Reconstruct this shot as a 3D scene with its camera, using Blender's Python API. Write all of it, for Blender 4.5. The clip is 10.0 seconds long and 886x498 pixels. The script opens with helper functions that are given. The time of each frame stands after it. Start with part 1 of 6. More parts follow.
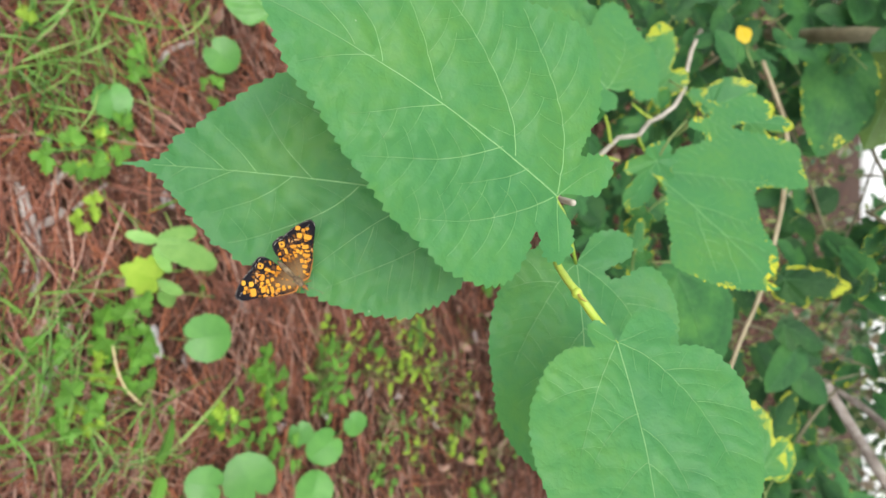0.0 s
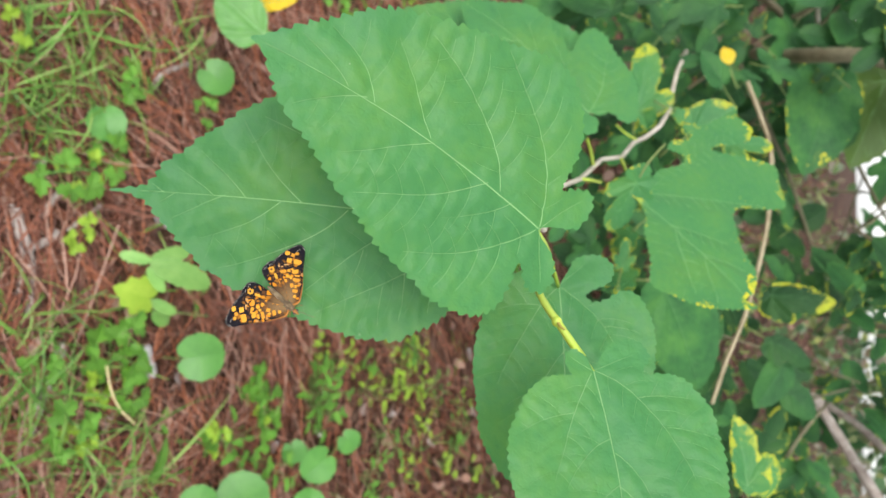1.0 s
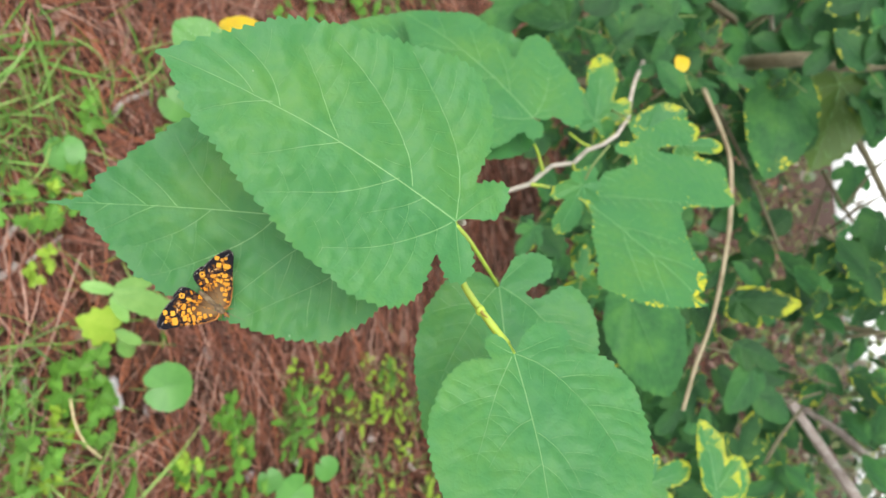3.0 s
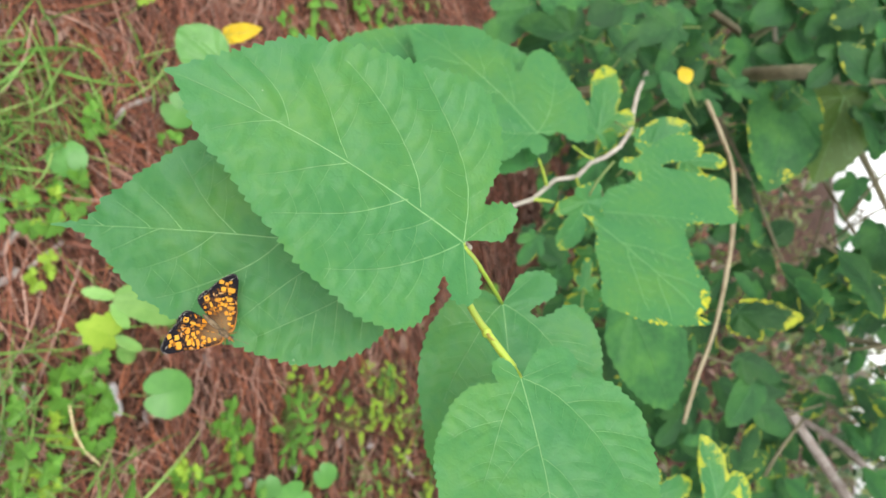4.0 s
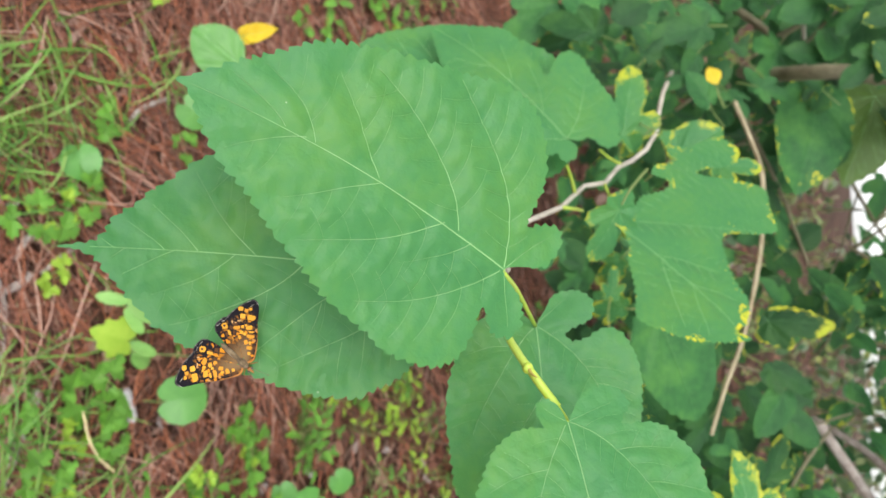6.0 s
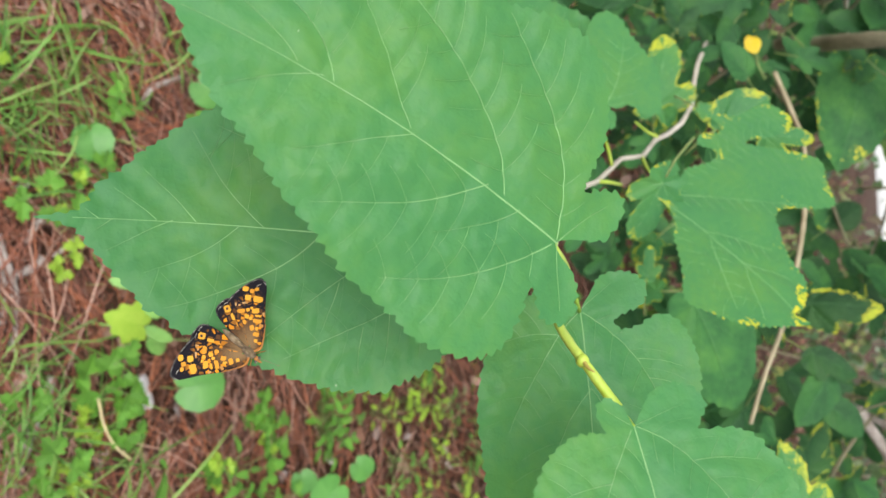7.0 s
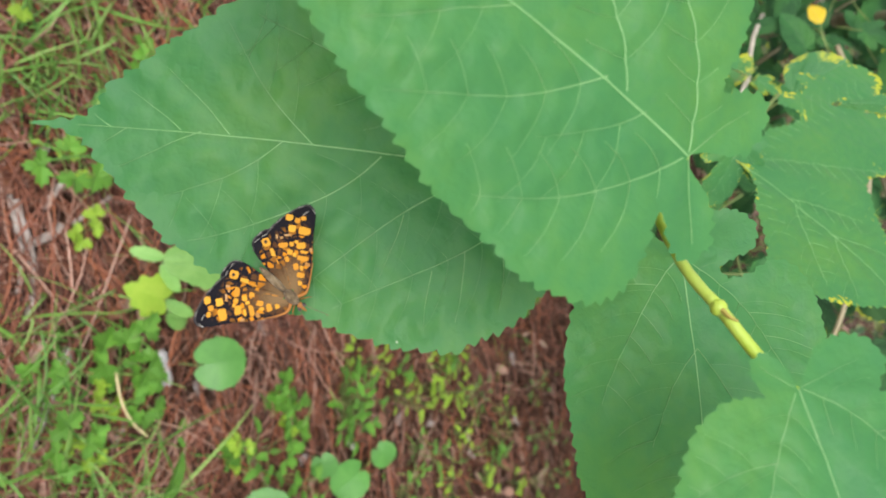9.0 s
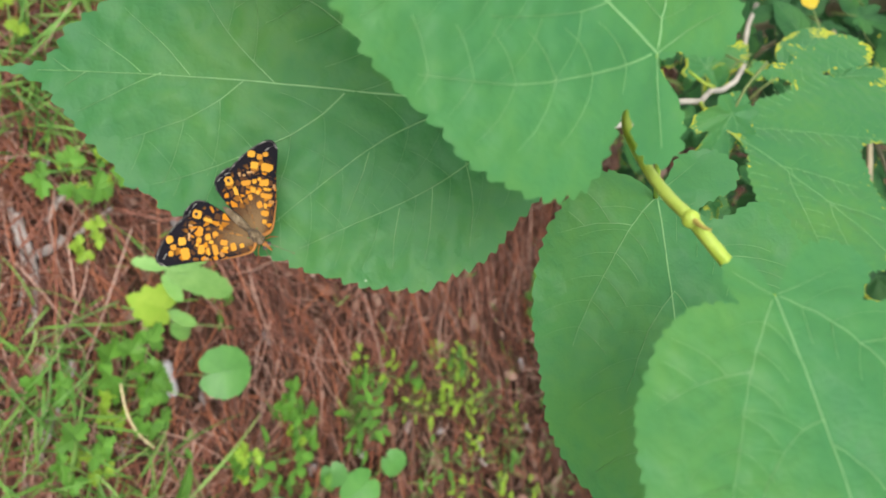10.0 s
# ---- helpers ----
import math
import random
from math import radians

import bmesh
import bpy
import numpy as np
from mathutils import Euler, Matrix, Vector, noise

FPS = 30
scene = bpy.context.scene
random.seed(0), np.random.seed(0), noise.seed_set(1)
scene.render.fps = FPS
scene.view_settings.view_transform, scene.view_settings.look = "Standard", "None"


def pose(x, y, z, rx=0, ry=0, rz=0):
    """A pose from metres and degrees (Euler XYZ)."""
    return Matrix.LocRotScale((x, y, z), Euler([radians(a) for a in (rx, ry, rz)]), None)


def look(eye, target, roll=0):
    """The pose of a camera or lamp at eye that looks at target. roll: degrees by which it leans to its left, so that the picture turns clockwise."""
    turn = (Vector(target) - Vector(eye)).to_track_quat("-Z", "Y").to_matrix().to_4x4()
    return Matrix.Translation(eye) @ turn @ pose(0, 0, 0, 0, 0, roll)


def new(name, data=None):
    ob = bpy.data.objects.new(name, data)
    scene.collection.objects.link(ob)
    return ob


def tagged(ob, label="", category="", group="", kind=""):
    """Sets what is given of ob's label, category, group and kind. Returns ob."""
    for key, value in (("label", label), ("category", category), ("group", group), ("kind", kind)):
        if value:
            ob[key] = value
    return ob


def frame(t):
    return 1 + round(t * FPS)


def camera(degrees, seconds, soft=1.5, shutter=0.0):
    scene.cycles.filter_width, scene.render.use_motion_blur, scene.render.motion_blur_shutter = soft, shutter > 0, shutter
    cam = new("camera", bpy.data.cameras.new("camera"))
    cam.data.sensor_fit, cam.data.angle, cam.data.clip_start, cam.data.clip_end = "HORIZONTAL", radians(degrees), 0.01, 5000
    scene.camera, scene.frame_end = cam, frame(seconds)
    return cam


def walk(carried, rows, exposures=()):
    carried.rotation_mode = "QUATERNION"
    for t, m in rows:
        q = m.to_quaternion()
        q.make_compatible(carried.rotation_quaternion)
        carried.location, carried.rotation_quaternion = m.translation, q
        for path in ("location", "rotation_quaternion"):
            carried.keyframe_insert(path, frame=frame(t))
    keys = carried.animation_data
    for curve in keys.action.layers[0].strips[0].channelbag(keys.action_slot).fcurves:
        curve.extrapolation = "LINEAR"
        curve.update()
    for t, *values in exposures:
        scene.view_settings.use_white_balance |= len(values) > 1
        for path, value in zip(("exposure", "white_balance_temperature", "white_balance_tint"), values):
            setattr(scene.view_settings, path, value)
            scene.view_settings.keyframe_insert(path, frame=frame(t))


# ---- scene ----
from mathutils.geometry import delaunay_2d_cdt

# ---- camera ----
cam = camera(60.05, 10.0, soft=1.5)
cam.data.dof.use_dof, cam.data.dof.focus_distance, cam.data.dof.aperture_fstop = True, 0.188, 23.5
PATH = [
    (0, (0.0735, -0.0489, 0.7649), (0.0236, 0.8277, 0.2862), 89.69),
    (0.5, (0.0727, -0.0456, 0.7549), (0.0163, 0.8317, 0.2783), 89.25),
    (1, (0.0706, -0.0535, 0.7752), (0.0004, 0.8235, 0.2997), 88.75),
    (1.5, (0.0695, -0.0481, 0.7784), (-0.0061, 0.8330, 0.3116), 88.24),
    (2, (0.0630, -0.0463, 0.7877), (-0.0002, 0.8398, 0.3286), 88.56),
    (2.5, (0.0783, -0.0401, 0.7933), (-0.0061, 0.8469, 0.3392), 86.40),
    (3, (0.0799, -0.0388, 0.7914), (-0.0241, 0.8443, 0.3340), 85.52),
    (4.5, (0.0664, -0.0402, 0.7883), (-0.0414, 0.8430, 0.3317), 86.00),
    (5, (0.0618, -0.0418, 0.7856), (-0.0497, 0.8398, 0.3270), 85.69),
    (5.5, (0.0635, -0.0380, 0.7833), (-0.0493, 0.8410, 0.3200), 85.79),
    (7, (0.0640, -0.0016, 0.7572), (-0.0215, 0.8631, 0.2623), 86.39),
    (7.5, (0.0709, 0.0069, 0.7489), (-0.0126, 0.8658, 0.2435), 86.60),
    (8, (0.0691, 0.0211, 0.7302), (0.0048, 0.8768, 0.2167), 88.43),
    (8.5, (0.0733, 0.0245, 0.7260), (0.0028, 0.8723, 0.2005), 88.08),
    (9, (0.0734, 0.0239, 0.7266), (0.0002, 0.8767, 0.2095), 88.24),
    (9.5, (0.0717, 0.0239, 0.7298), (-0.0143, 0.8866, 0.2315), 87.62),
    (10, (0.0890, 0.0316, 0.7313), (-0.0058, 0.8764, 0.2047), 85.59),
]
walk(cam, [(t, look(eye, target, roll)) for t, eye, target, roll in PATH], [(0, 0.46), (2, 0.48), (5.5, 0.50), (7, 0.44), (8, 0.40), (10, 0.36)])

# ---- light: bright overcast ----
world = bpy.data.worlds.new("overcast")
scene.world = world
world.use_nodes = True
wn, wl = world.node_tree.nodes, world.node_tree.links
wn.clear()
sky = wn.new("ShaderNodeTexSky")
sky.sky_type, sky.sun_disc = "NISHITA", False
sky.sun_elevation, sky.sun_rotation = radians(44), radians(186)
sky.air_density, sky.dust_density, sky.ozone_density = 1.0, 1.5, 0.6
haze = wn.new("ShaderNodeHueSaturation")
haze.inputs["Saturation"].default_value, haze.inputs["Value"].default_value = 0.08, 2.1
back = wn.new("ShaderNodeBackground")
back.inputs["Strength"].default_value = 0.138
out = wn.new("ShaderNodeOutputWorld")
wl.new(sky.outputs[0], haze.inputs["Color"])
wl.new(haze.outputs[0], back.inputs["Color"])
wl.new(back.outputs[0], out.inputs["Surface"])
sun = new("sun", bpy.data.lights.new("sun", "SUN"))
sun.data.energy, sun.data.angle, sun.data.color = 1.15, radians(30), (1.0, 0.97, 0.92)
sun.matrix_world = look((0, 0, 5), (0.5, 5.0, 0.0))


# ---- materials ----
def material(name, tones, rough=0.6, grain=60.0, blotch=8.0, bump=0.15, spread=0.12, through_light=0.0, specular=0.4, sheen=0.0):
    """Tones mixed by coarse and fine noise, with a little change from thing to thing."""
    m = bpy.data.materials.new(name)
    m.use_nodes = True
    n, l = m.node_tree.nodes, m.node_tree.links
    b = n["Principled BSDF"]
    b.inputs["Roughness"].default_value = rough
    b.inputs["Specular IOR Level"].default_value = specular
    b.inputs["Sheen Weight"].default_value = sheen
    tc = n.new("ShaderNodeTexCoord")
    coarse, fine = n.new("ShaderNodeTexNoise"), n.new("ShaderNodeTexNoise")
    coarse.inputs["Scale"].default_value, fine.inputs["Scale"].default_value = blotch, grain
    coarse.inputs["Detail"].default_value, fine.inputs["Detail"].default_value = 3, 4
    l.new(tc.outputs["Object"], coarse.inputs["Vector"])
    l.new(tc.outputs["Object"], fine.inputs["Vector"])
    add = n.new("ShaderNodeMath")
    add.operation = "MULTIPLY_ADD"
    add.inputs[1].default_value = 0.45
    l.new(fine.outputs["Fac"], add.inputs[0])
    l.new(coarse.outputs["Fac"], add.inputs[2])
    ramp = n.new("ShaderNodeValToRGB")
    ramp.color_ramp.elements[0].position, ramp.color_ramp.elements[1].position = 0.45, 1.0
    ramp.color_ramp.elements[0].color = (*tones[0], 1)
    ramp.color_ramp.elements[1].color = (*tones[-1], 1)
    for i, tone in enumerate(tones[1:-1]):
        e = ramp.color_ramp.elements.new(0.45 + 0.55 * (i + 1) / (len(tones) - 1))
        e.color = (*tone, 1)
    l.new(add.outputs[0], ramp.inputs["Fac"])
    info = n.new("ShaderNodeObjectInfo")
    hsv = n.new("ShaderNodeHueSaturation")
    vary = n.new("ShaderNodeMapRange")
    vary.inputs["To Min"].default_value, vary.inputs["To Max"].default_value = 1 - spread, 1 + spread
    l.new(info.outputs["Random"], vary.inputs["Value"])
    l.new(vary.outputs[0], hsv.inputs["Value"])
    l.new(ramp.outputs[0], hsv.inputs["Color"])
    l.new(hsv.outputs[0], b.inputs["Base Color"])
    if bump:
        bp = n.new("ShaderNodeBump")
        bp.inputs["Strength"].default_value, bp.inputs["Distance"].default_value = bump, 0.002
        l.new(fine.outputs["Fac"], bp.inputs["Height"])
        l.new(bp.outputs[0], b.inputs["Normal"])
    if through_light:
        tr = n.new("ShaderNodeBsdfTranslucent")
        l.new(hsv.outputs[0], tr.inputs["Color"])
        mix = n.new("ShaderNodeMixShader")
        mix.inputs[0].default_value = through_light
        l.new(b.outputs[0], mix.inputs[1])
        l.new(tr.outputs[0], mix.inputs[2])
        l.new(mix.outputs[0], n["Material Output"].inputs["Surface"])
    return m


def island_tones(m, tones, amount=1.0):
    """Colour by piece, for joined litter and grass."""
    n, l = m.node_tree.nodes, m.node_tree.links
    geo, ramp = n.new("ShaderNodeNewGeometry"), n.new("ShaderNodeValToRGB")
    ramp.color_ramp.elements[0].color, ramp.color_ramp.elements[1].color = (*tones[0], 1), (*tones[-1], 1)
    for i, tone in enumerate(tones[1:-1]):
        ramp.color_ramp.elements.new((i + 1) / (len(tones) - 1)).color = (*tone, 1)
    l.new(geo.outputs["Random Per Island"], ramp.inputs["Fac"])
    for link in list(l):
        if link.to_socket.name == "Base Color" or (link.to_node.type == "BSDF_TRANSLUCENT" and link.to_socket.name == "Color"):
            target = link.to_socket
            l.remove(link)
            l.new(ramp.outputs[0], target)
    return m


LEAF = material("mulberry_leaf", [(0.046, 0.188, 0.064), (0.063, 0.217, 0.063), (0.088, 0.243, 0.055)], 0.42, 300, 26, 0.2, 0.06, 0.32, 0.24)
# darker green for the crown leaves, with the crown's shade put into the tone
SHADED_LEAF = material("shrub_leaf", [(0.015, 0.062, 0.021), (0.028, 0.104, 0.029), (0.052, 0.152, 0.034)], 0.55, 160, 30, 0.2, 0.45, 0.24, 0.2)
OLIVE = material("olive_leaf", [(0.060, 0.130, 0.018), (0.085, 0.165, 0.022)], 0.5, 160, 14, 0.2, 0.15, 0.3)
YELLOW = material("yellow_leaf", [(0.58, 0.38, 0.01), (0.74, 0.54, 0.03)], 0.5, 120, 30, 0.1, 0.05, 0.25)
VEIN = material("leaf_vein", [(0.135, 0.31, 0.105), (0.215, 0.405, 0.165)], 0.5, 200, 30, 0.0, 0.05, 0.1)
DULL_VEIN = material("shaded_leaf_vein", [(0.045, 0.145, 0.040), (0.065, 0.180, 0.050)], 0.55, 200, 30, 0.0, 0.05, 0.1)
GREEN_STEM = material("green_shoot", [(0.22, 0.36, 0.03), (0.36, 0.48, 0.05), (0.30, 0.38, 0.07)], 0.5, 500, 60, 0.2, 0.05)
BUD = material("bud_scale", [(0.24, 0.20, 0.04), (0.34, 0.27, 0.06)], 0.6, 500, 60, 0.2, 0.05)
PALE_TWIG = material("pale_twig", [(0.32, 0.28, 0.22), (0.48, 0.43, 0.36), (0.60, 0.55, 0.47)], 0.7, 400, 50, 0.5, 0.05)
TAN_TWIG = material("tan_twig", [(0.20, 0.16, 0.09), (0.32, 0.27, 0.17), (0.38, 0.33, 0.22)], 0.75, 400, 50, 0.5, 0.05)
BARK = material("grey_brown_bark", [(0.085, 0.080, 0.045), (0.15, 0.135, 0.080), (0.21, 0.19, 0.12)], 0.85, 240, 26, 0.7, 0.1)
DEAD_STICK = material("weathered_stick", [(0.17, 0.13, 0.11), (0.34, 0.29, 0.26), (0.52, 0.47, 0.43)], 0.9, 300, 60, 0.8, 0.15)
SOIL = material("dark_soil", [(0.020, 0.012, 0.009), (0.055, 0.030, 0.020), (0.10, 0.055, 0.038)], 0.95, 90, 9, 1.0, 0.0, 0.0, 0.08)
STRAW = island_tones(material("pine_straw", [(0.2, 0.1, 0.06), (0.3, 0.15, 0.09)], 0.7, 80, 8, 0.0, 0.0), [(0.035, 0.016, 0.012), (0.130, 0.046, 0.027), (0.230, 0.078, 0.044), (0.27, 0.115, 0.078), (0.44, 0.27, 0.205), (0.070, 0.029, 0.020), (0.36, 0.115, 0.048), (0.14, 0.066, 0.050)])
LITTER = island_tones(material("leaf_litter", [(0.2, 0.1, 0.06), (0.3, 0.15, 0.09)], 0.8, 80, 8, 0.0, 0.0), [(0.06, 0.030, 0.020), (0.15, 0.065, 0.040), (0.23, 0.11, 0.07), (0.34, 0.22, 0.17), (0.10, 0.045, 0.030), (0.17, 0.06, 0.035)])
DEAD_LEAF = material("dead_leaf", [(0.14, 0.055, 0.030), (0.25, 0.11, 0.06), (0.33, 0.17, 0.11)], 0.75, 160, 40, 0.4, 0.3)
GREY_LEAF = material("bleached_leaf", [(0.30, 0.26, 0.25), (0.45, 0.41, 0.40)], 0.8, 160, 40, 0.4, 0.25)
GRASS = island_tones(material("grass", [(0.1, 0.2, 0.04), (0.2, 0.3, 0.06)], 0.5, 90, 20, 0.0, 0.0, 0.25), [(0.07, 0.175, 0.03), (0.12, 0.27, 0.04), (0.17, 0.34, 0.055), (0.26, 0.40, 0.10), (0.09, 0.22, 0.035), (0.14, 0.30, 0.045)])
PENNY = material("pennywort_leaf", [(0.062, 0.200, 0.036), (0.095, 0.265, 0.050)], 0.4, 160, 50, 0.15, 0.12, 0.2)
WEED = material("weed_leaf", [(0.085, 0.230, 0.025), (0.140, 0.310, 0.040)], 0.45, 200, 60, 0.15, 0.22, 0.25)
LIME = material("young_weed_leaf", [(0.22, 0.38, 0.03), (0.32, 0.46, 0.05)], 0.45, 200, 60, 0.15, 0.15, 0.25)
SEEDLING = material("seedling_leaf", [(0.13, 0.30, 0.06), (0.20, 0.38, 0.09)], 0.42, 200, 60, 0.15, 0.12, 0.25)
STALK = material("weed_stalk", [(0.10, 0.17, 0.04), (0.18, 0.22, 0.07)], 0.6, 200, 60, 0.0, 0.15)
DRY_STALK = material("dry_stalk", [(0.50, 0.40, 0.20), (0.62, 0.52, 0.30)], 0.6, 200, 60, 0.1, 0.1)
WHITE_BIT = material("bleached_wood_chip", [(0.38, 0.35, 0.35), (0.72, 0.70, 0.71)], 0.8, 200, 60, 0.5, 0.05)


def leaf_detail(m, cell, specks):
    """Fine net of veinlets as relief, and scattered pale specks."""
    n, l = m.node_tree.nodes, m.node_tree.links
    b = n["Principled BSDF"]
    tc = n.new("ShaderNodeTexCoord")
    net, dots = n.new("ShaderNodeTexVoronoi"), n.new("ShaderNodeTexVoronoi")
    net.feature = "DISTANCE_TO_EDGE"
    net.inputs["Scale"].default_value, dots.inputs["Scale"].default_value = cell, 130
    l.new(tc.outputs["Object"], net.inputs["Vector"])
    l.new(tc.outputs["Object"], dots.inputs["Vector"])
    soft = n.new("ShaderNodeMapRange")
    soft.inputs["From Max"].default_value = 0.25
    l.new(net.outputs["Distance"], soft.inputs["Value"])
    old = next(k for k in l if k.to_socket == b.inputs["Normal"]).from_node
    bp = n.new("ShaderNodeBump")
    bp.inputs["Strength"].default_value, bp.inputs["Distance"].default_value = 0.14, 0.0003
    l.new(soft.outputs[0], bp.inputs["Height"])
    l.new(old.outputs[0], bp.inputs["Normal"])
    l.new(bp.outputs[0], b.inputs["Normal"])
    # the wider net between side veins: sunk lines with swollen cells
    wide, swell, bend = n.new("ShaderNodeTexVoronoi"), n.new("ShaderNodeBump"), n.new("ShaderNodeTexNoise")
    wide.feature = "SMOOTH_F1"
    wide.inputs["Scale"].default_value, bend.inputs["Scale"].default_value = cell * 0.32, 70
    warp = n.new("ShaderNodeMixRGB")
    warp.blend_type, warp.inputs[0].default_value = "ADD", 0.006
    l.new(tc.outputs["Object"], warp.inputs[1])
    l.new(bend.outputs["Color"], warp.inputs[2])
    l.new(tc.outputs["Object"], bend.inputs["Vector"])
    l.new(warp.outputs[0], wide.inputs["Vector"])
    swell.invert = True
    swell.inputs["Strength"].default_value, swell.inputs["Distance"].default_value = 0.36, 0.0011
    l.new(wide.outputs["Distance"], swell.inputs["Height"])
    l.new(bp.outputs[0], swell.inputs["Normal"])
    # puckers across the side veins, in arcs round the leaf's base
    arcs, pucker = n.new("ShaderNodeTexWave"), n.new("ShaderNodeBump")
    arcs.wave_type, arcs.rings_direction = "RINGS", "SPHERICAL"
    for name, value in (("Scale", 62.0), ("Distortion", 5.0), ("Detail", 2.0), ("Detail Scale", 1.6)):
        arcs.inputs[name].default_value = value
    l.new(tc.outputs["Object"], arcs.inputs["Vector"])
    pucker.inputs["Strength"].default_value, pucker.inputs["Distance"].default_value = 0.18, 0.0005
    l.new(arcs.outputs["Fac"], pucker.inputs["Height"])
    l.new(swell.outputs[0], pucker.inputs["Normal"])
    l.new(pucker.outputs[0], b.inputs["Normal"])
    if specks:
        near, pick = n.new("ShaderNodeMath"), n.new("ShaderNodeMath")
        near.operation, pick.operation = "LESS_THAN", "MULTIPLY"
        near.inputs[1].default_value = 0.032
        l.new(dots.outputs["Distance"], near.inputs[0])
        sep = n.new("ShaderNodeSeparateXYZ")
        some = n.new("ShaderNodeMath")
        some.operation, some.inputs[1].default_value = "GREATER_THAN", 0.80
        l.new(dots.outputs["Color"], sep.inputs[0])
        l.new(sep.outputs[0], some.inputs[0])
        l.new(near.outputs[0], pick.inputs[0])
        l.new(some.outputs[0], pick.inputs[1])
        mix = n.new("ShaderNodeMix")
        mix.data_type = "RGBA"
        base = next(k for k in l if k.to_socket == b.inputs["Base Color"]).from_socket
        l.new(pick.outputs[0], mix.inputs["Factor"])
        l.new(base, mix.inputs["A"])
        mix.inputs["B"].default_value = (0.35, 0.48, 0.30, 1)
        l.new(mix.outputs["Result"], b.inputs["Base Color"])


def yellow_edge(m):
    """Yellowing that eats in from the toothed margin; how far is written on the leaf."""
    n, l = m.node_tree.nodes, m.node_tree.links
    edge, blade = n.new("ShaderNodeUVMap"), n.new("ShaderNodeUVMap")
    edge.uv_map, blade.uv_map = "edge", "blade"
    sep = n.new("ShaderNodeSeparateXYZ")
    l.new(edge.outputs[0], sep.inputs[0])
    coarse, fine = n.new("ShaderNodeTexNoise"), n.new("ShaderNodeTexNoise")
    coarse.inputs["Scale"].default_value, fine.inputs["Scale"].default_value = 4.5, 36.0
    l.new(blade.outputs[0], coarse.inputs["Vector"])
    l.new(blade.outputs[0], fine.inputs["Vector"])

    def math_node(op, a, c, k=None):
        q = n.new("ShaderNodeMath")
        q.operation = op
        for i, s in enumerate((a, c, k)):
            if s is None:
                continue
            if isinstance(s, float):
                q.inputs[i].default_value = s
            else:
                l.new(s, q.inputs[i])
        return q.outputs[0]

    level = math_node("MULTIPLY_ADD", coarse.outputs["Fac"], 0.90, sep.outputs[0])
    level = math_node("MULTIPLY_ADD", fine.outputs["Fac"], 0.60, level)
    level = math_node("MULTIPLY_ADD", sep.outputs[1], 0.20, level)
    soft = n.new("ShaderNodeMapRange")
    soft.interpolation_type = "SMOOTHSTEP"
    soft.inputs["From Min"].default_value, soft.inputs["From Max"].default_value = 1.84, 1.91
    l.new(level, soft.inputs["Value"])
    some = math_node("GREATER_THAN", sep.outputs[1], 0.01)
    fac = math_node("MULTIPLY", soft.outputs[0], some)
    ramp = n.new("ShaderNodeValToRGB")
    ramp.color_ramp.elements[0].position, ramp.color_ramp.elements[0].color = 0.35, (0.20, 0.34, 0.03, 1)
    ramp.color_ramp.elements[1].position, ramp.color_ramp.elements[1].color = 0.65, (0.56, 0.52, 0.035, 1)
    l.new(fine.outputs["Fac"], ramp.inputs["Fac"])
    for link in list(l):
        if link.to_socket.name == "Base Color" or (link.to_node.type == "BSDF_TRANSLUCENT" and link.to_socket.name == "Color"):
            target, source = link.to_socket, link.from_socket
            mix = n.new("ShaderNodeMixRGB")
            l.remove(link)
            l.new(fac, mix.inputs[0])
            l.new(source, mix.inputs[1])
            l.new(ramp.outputs[0], mix.inputs[2])
            l.new(mix.outputs[0], target)


leaf_detail(LEAF, 520, True)
leaf_detail(SHADED_LEAF, 260, False)
yellow_edge(LEAF)
yellow_edge(SHADED_LEAF)


# ---- building helpers ----
def finish(ob, mats, smooth=True):
    for m in mats if isinstance(mats, (list, tuple)) else [mats]:
        ob.data.materials.append(m)
    if smooth:
        ob.data.polygons.foreach_set("use_smooth", [True] * len(ob.data.polygons))
    return ob


def part(name, bm, mats, parent=None, label=""):
    """Links a bmesh as one mesh object under a thing or part."""
    me = bpy.data.meshes.new(name)
    bm.to_mesh(me)
    bm.free()
    ob = finish(new(name, me), mats)
    ob.parent = parent
    return tagged(ob, label)


def thing(name, at, label, category, group="", kind=""):
    ob = new(name)
    ob.empty_display_size = 0.01
    ob.location = at
    return tagged(ob, label, category, group, kind)


def spline(points, steps=6):
    """A smooth line through a few places."""
    p = [Vector(q) for q in points]
    p = [2 * p[0] - p[1]] + p + [2 * p[-1] - p[-2]]
    line = []
    for i in range(1, len(p) - 2):
        for k in range(steps):
            t = k / steps
            line.append(0.5 * (2 * p[i] + (p[i + 1] - p[i - 1]) * t + (2 * p[i - 1] - 5 * p[i] + 4 * p[i + 1] - p[i + 2]) * t * t + (3 * p[i] - p[i - 1] - 3 * p[i + 1] + p[i + 2]) * t ** 3))
    return line + [p[-2]]


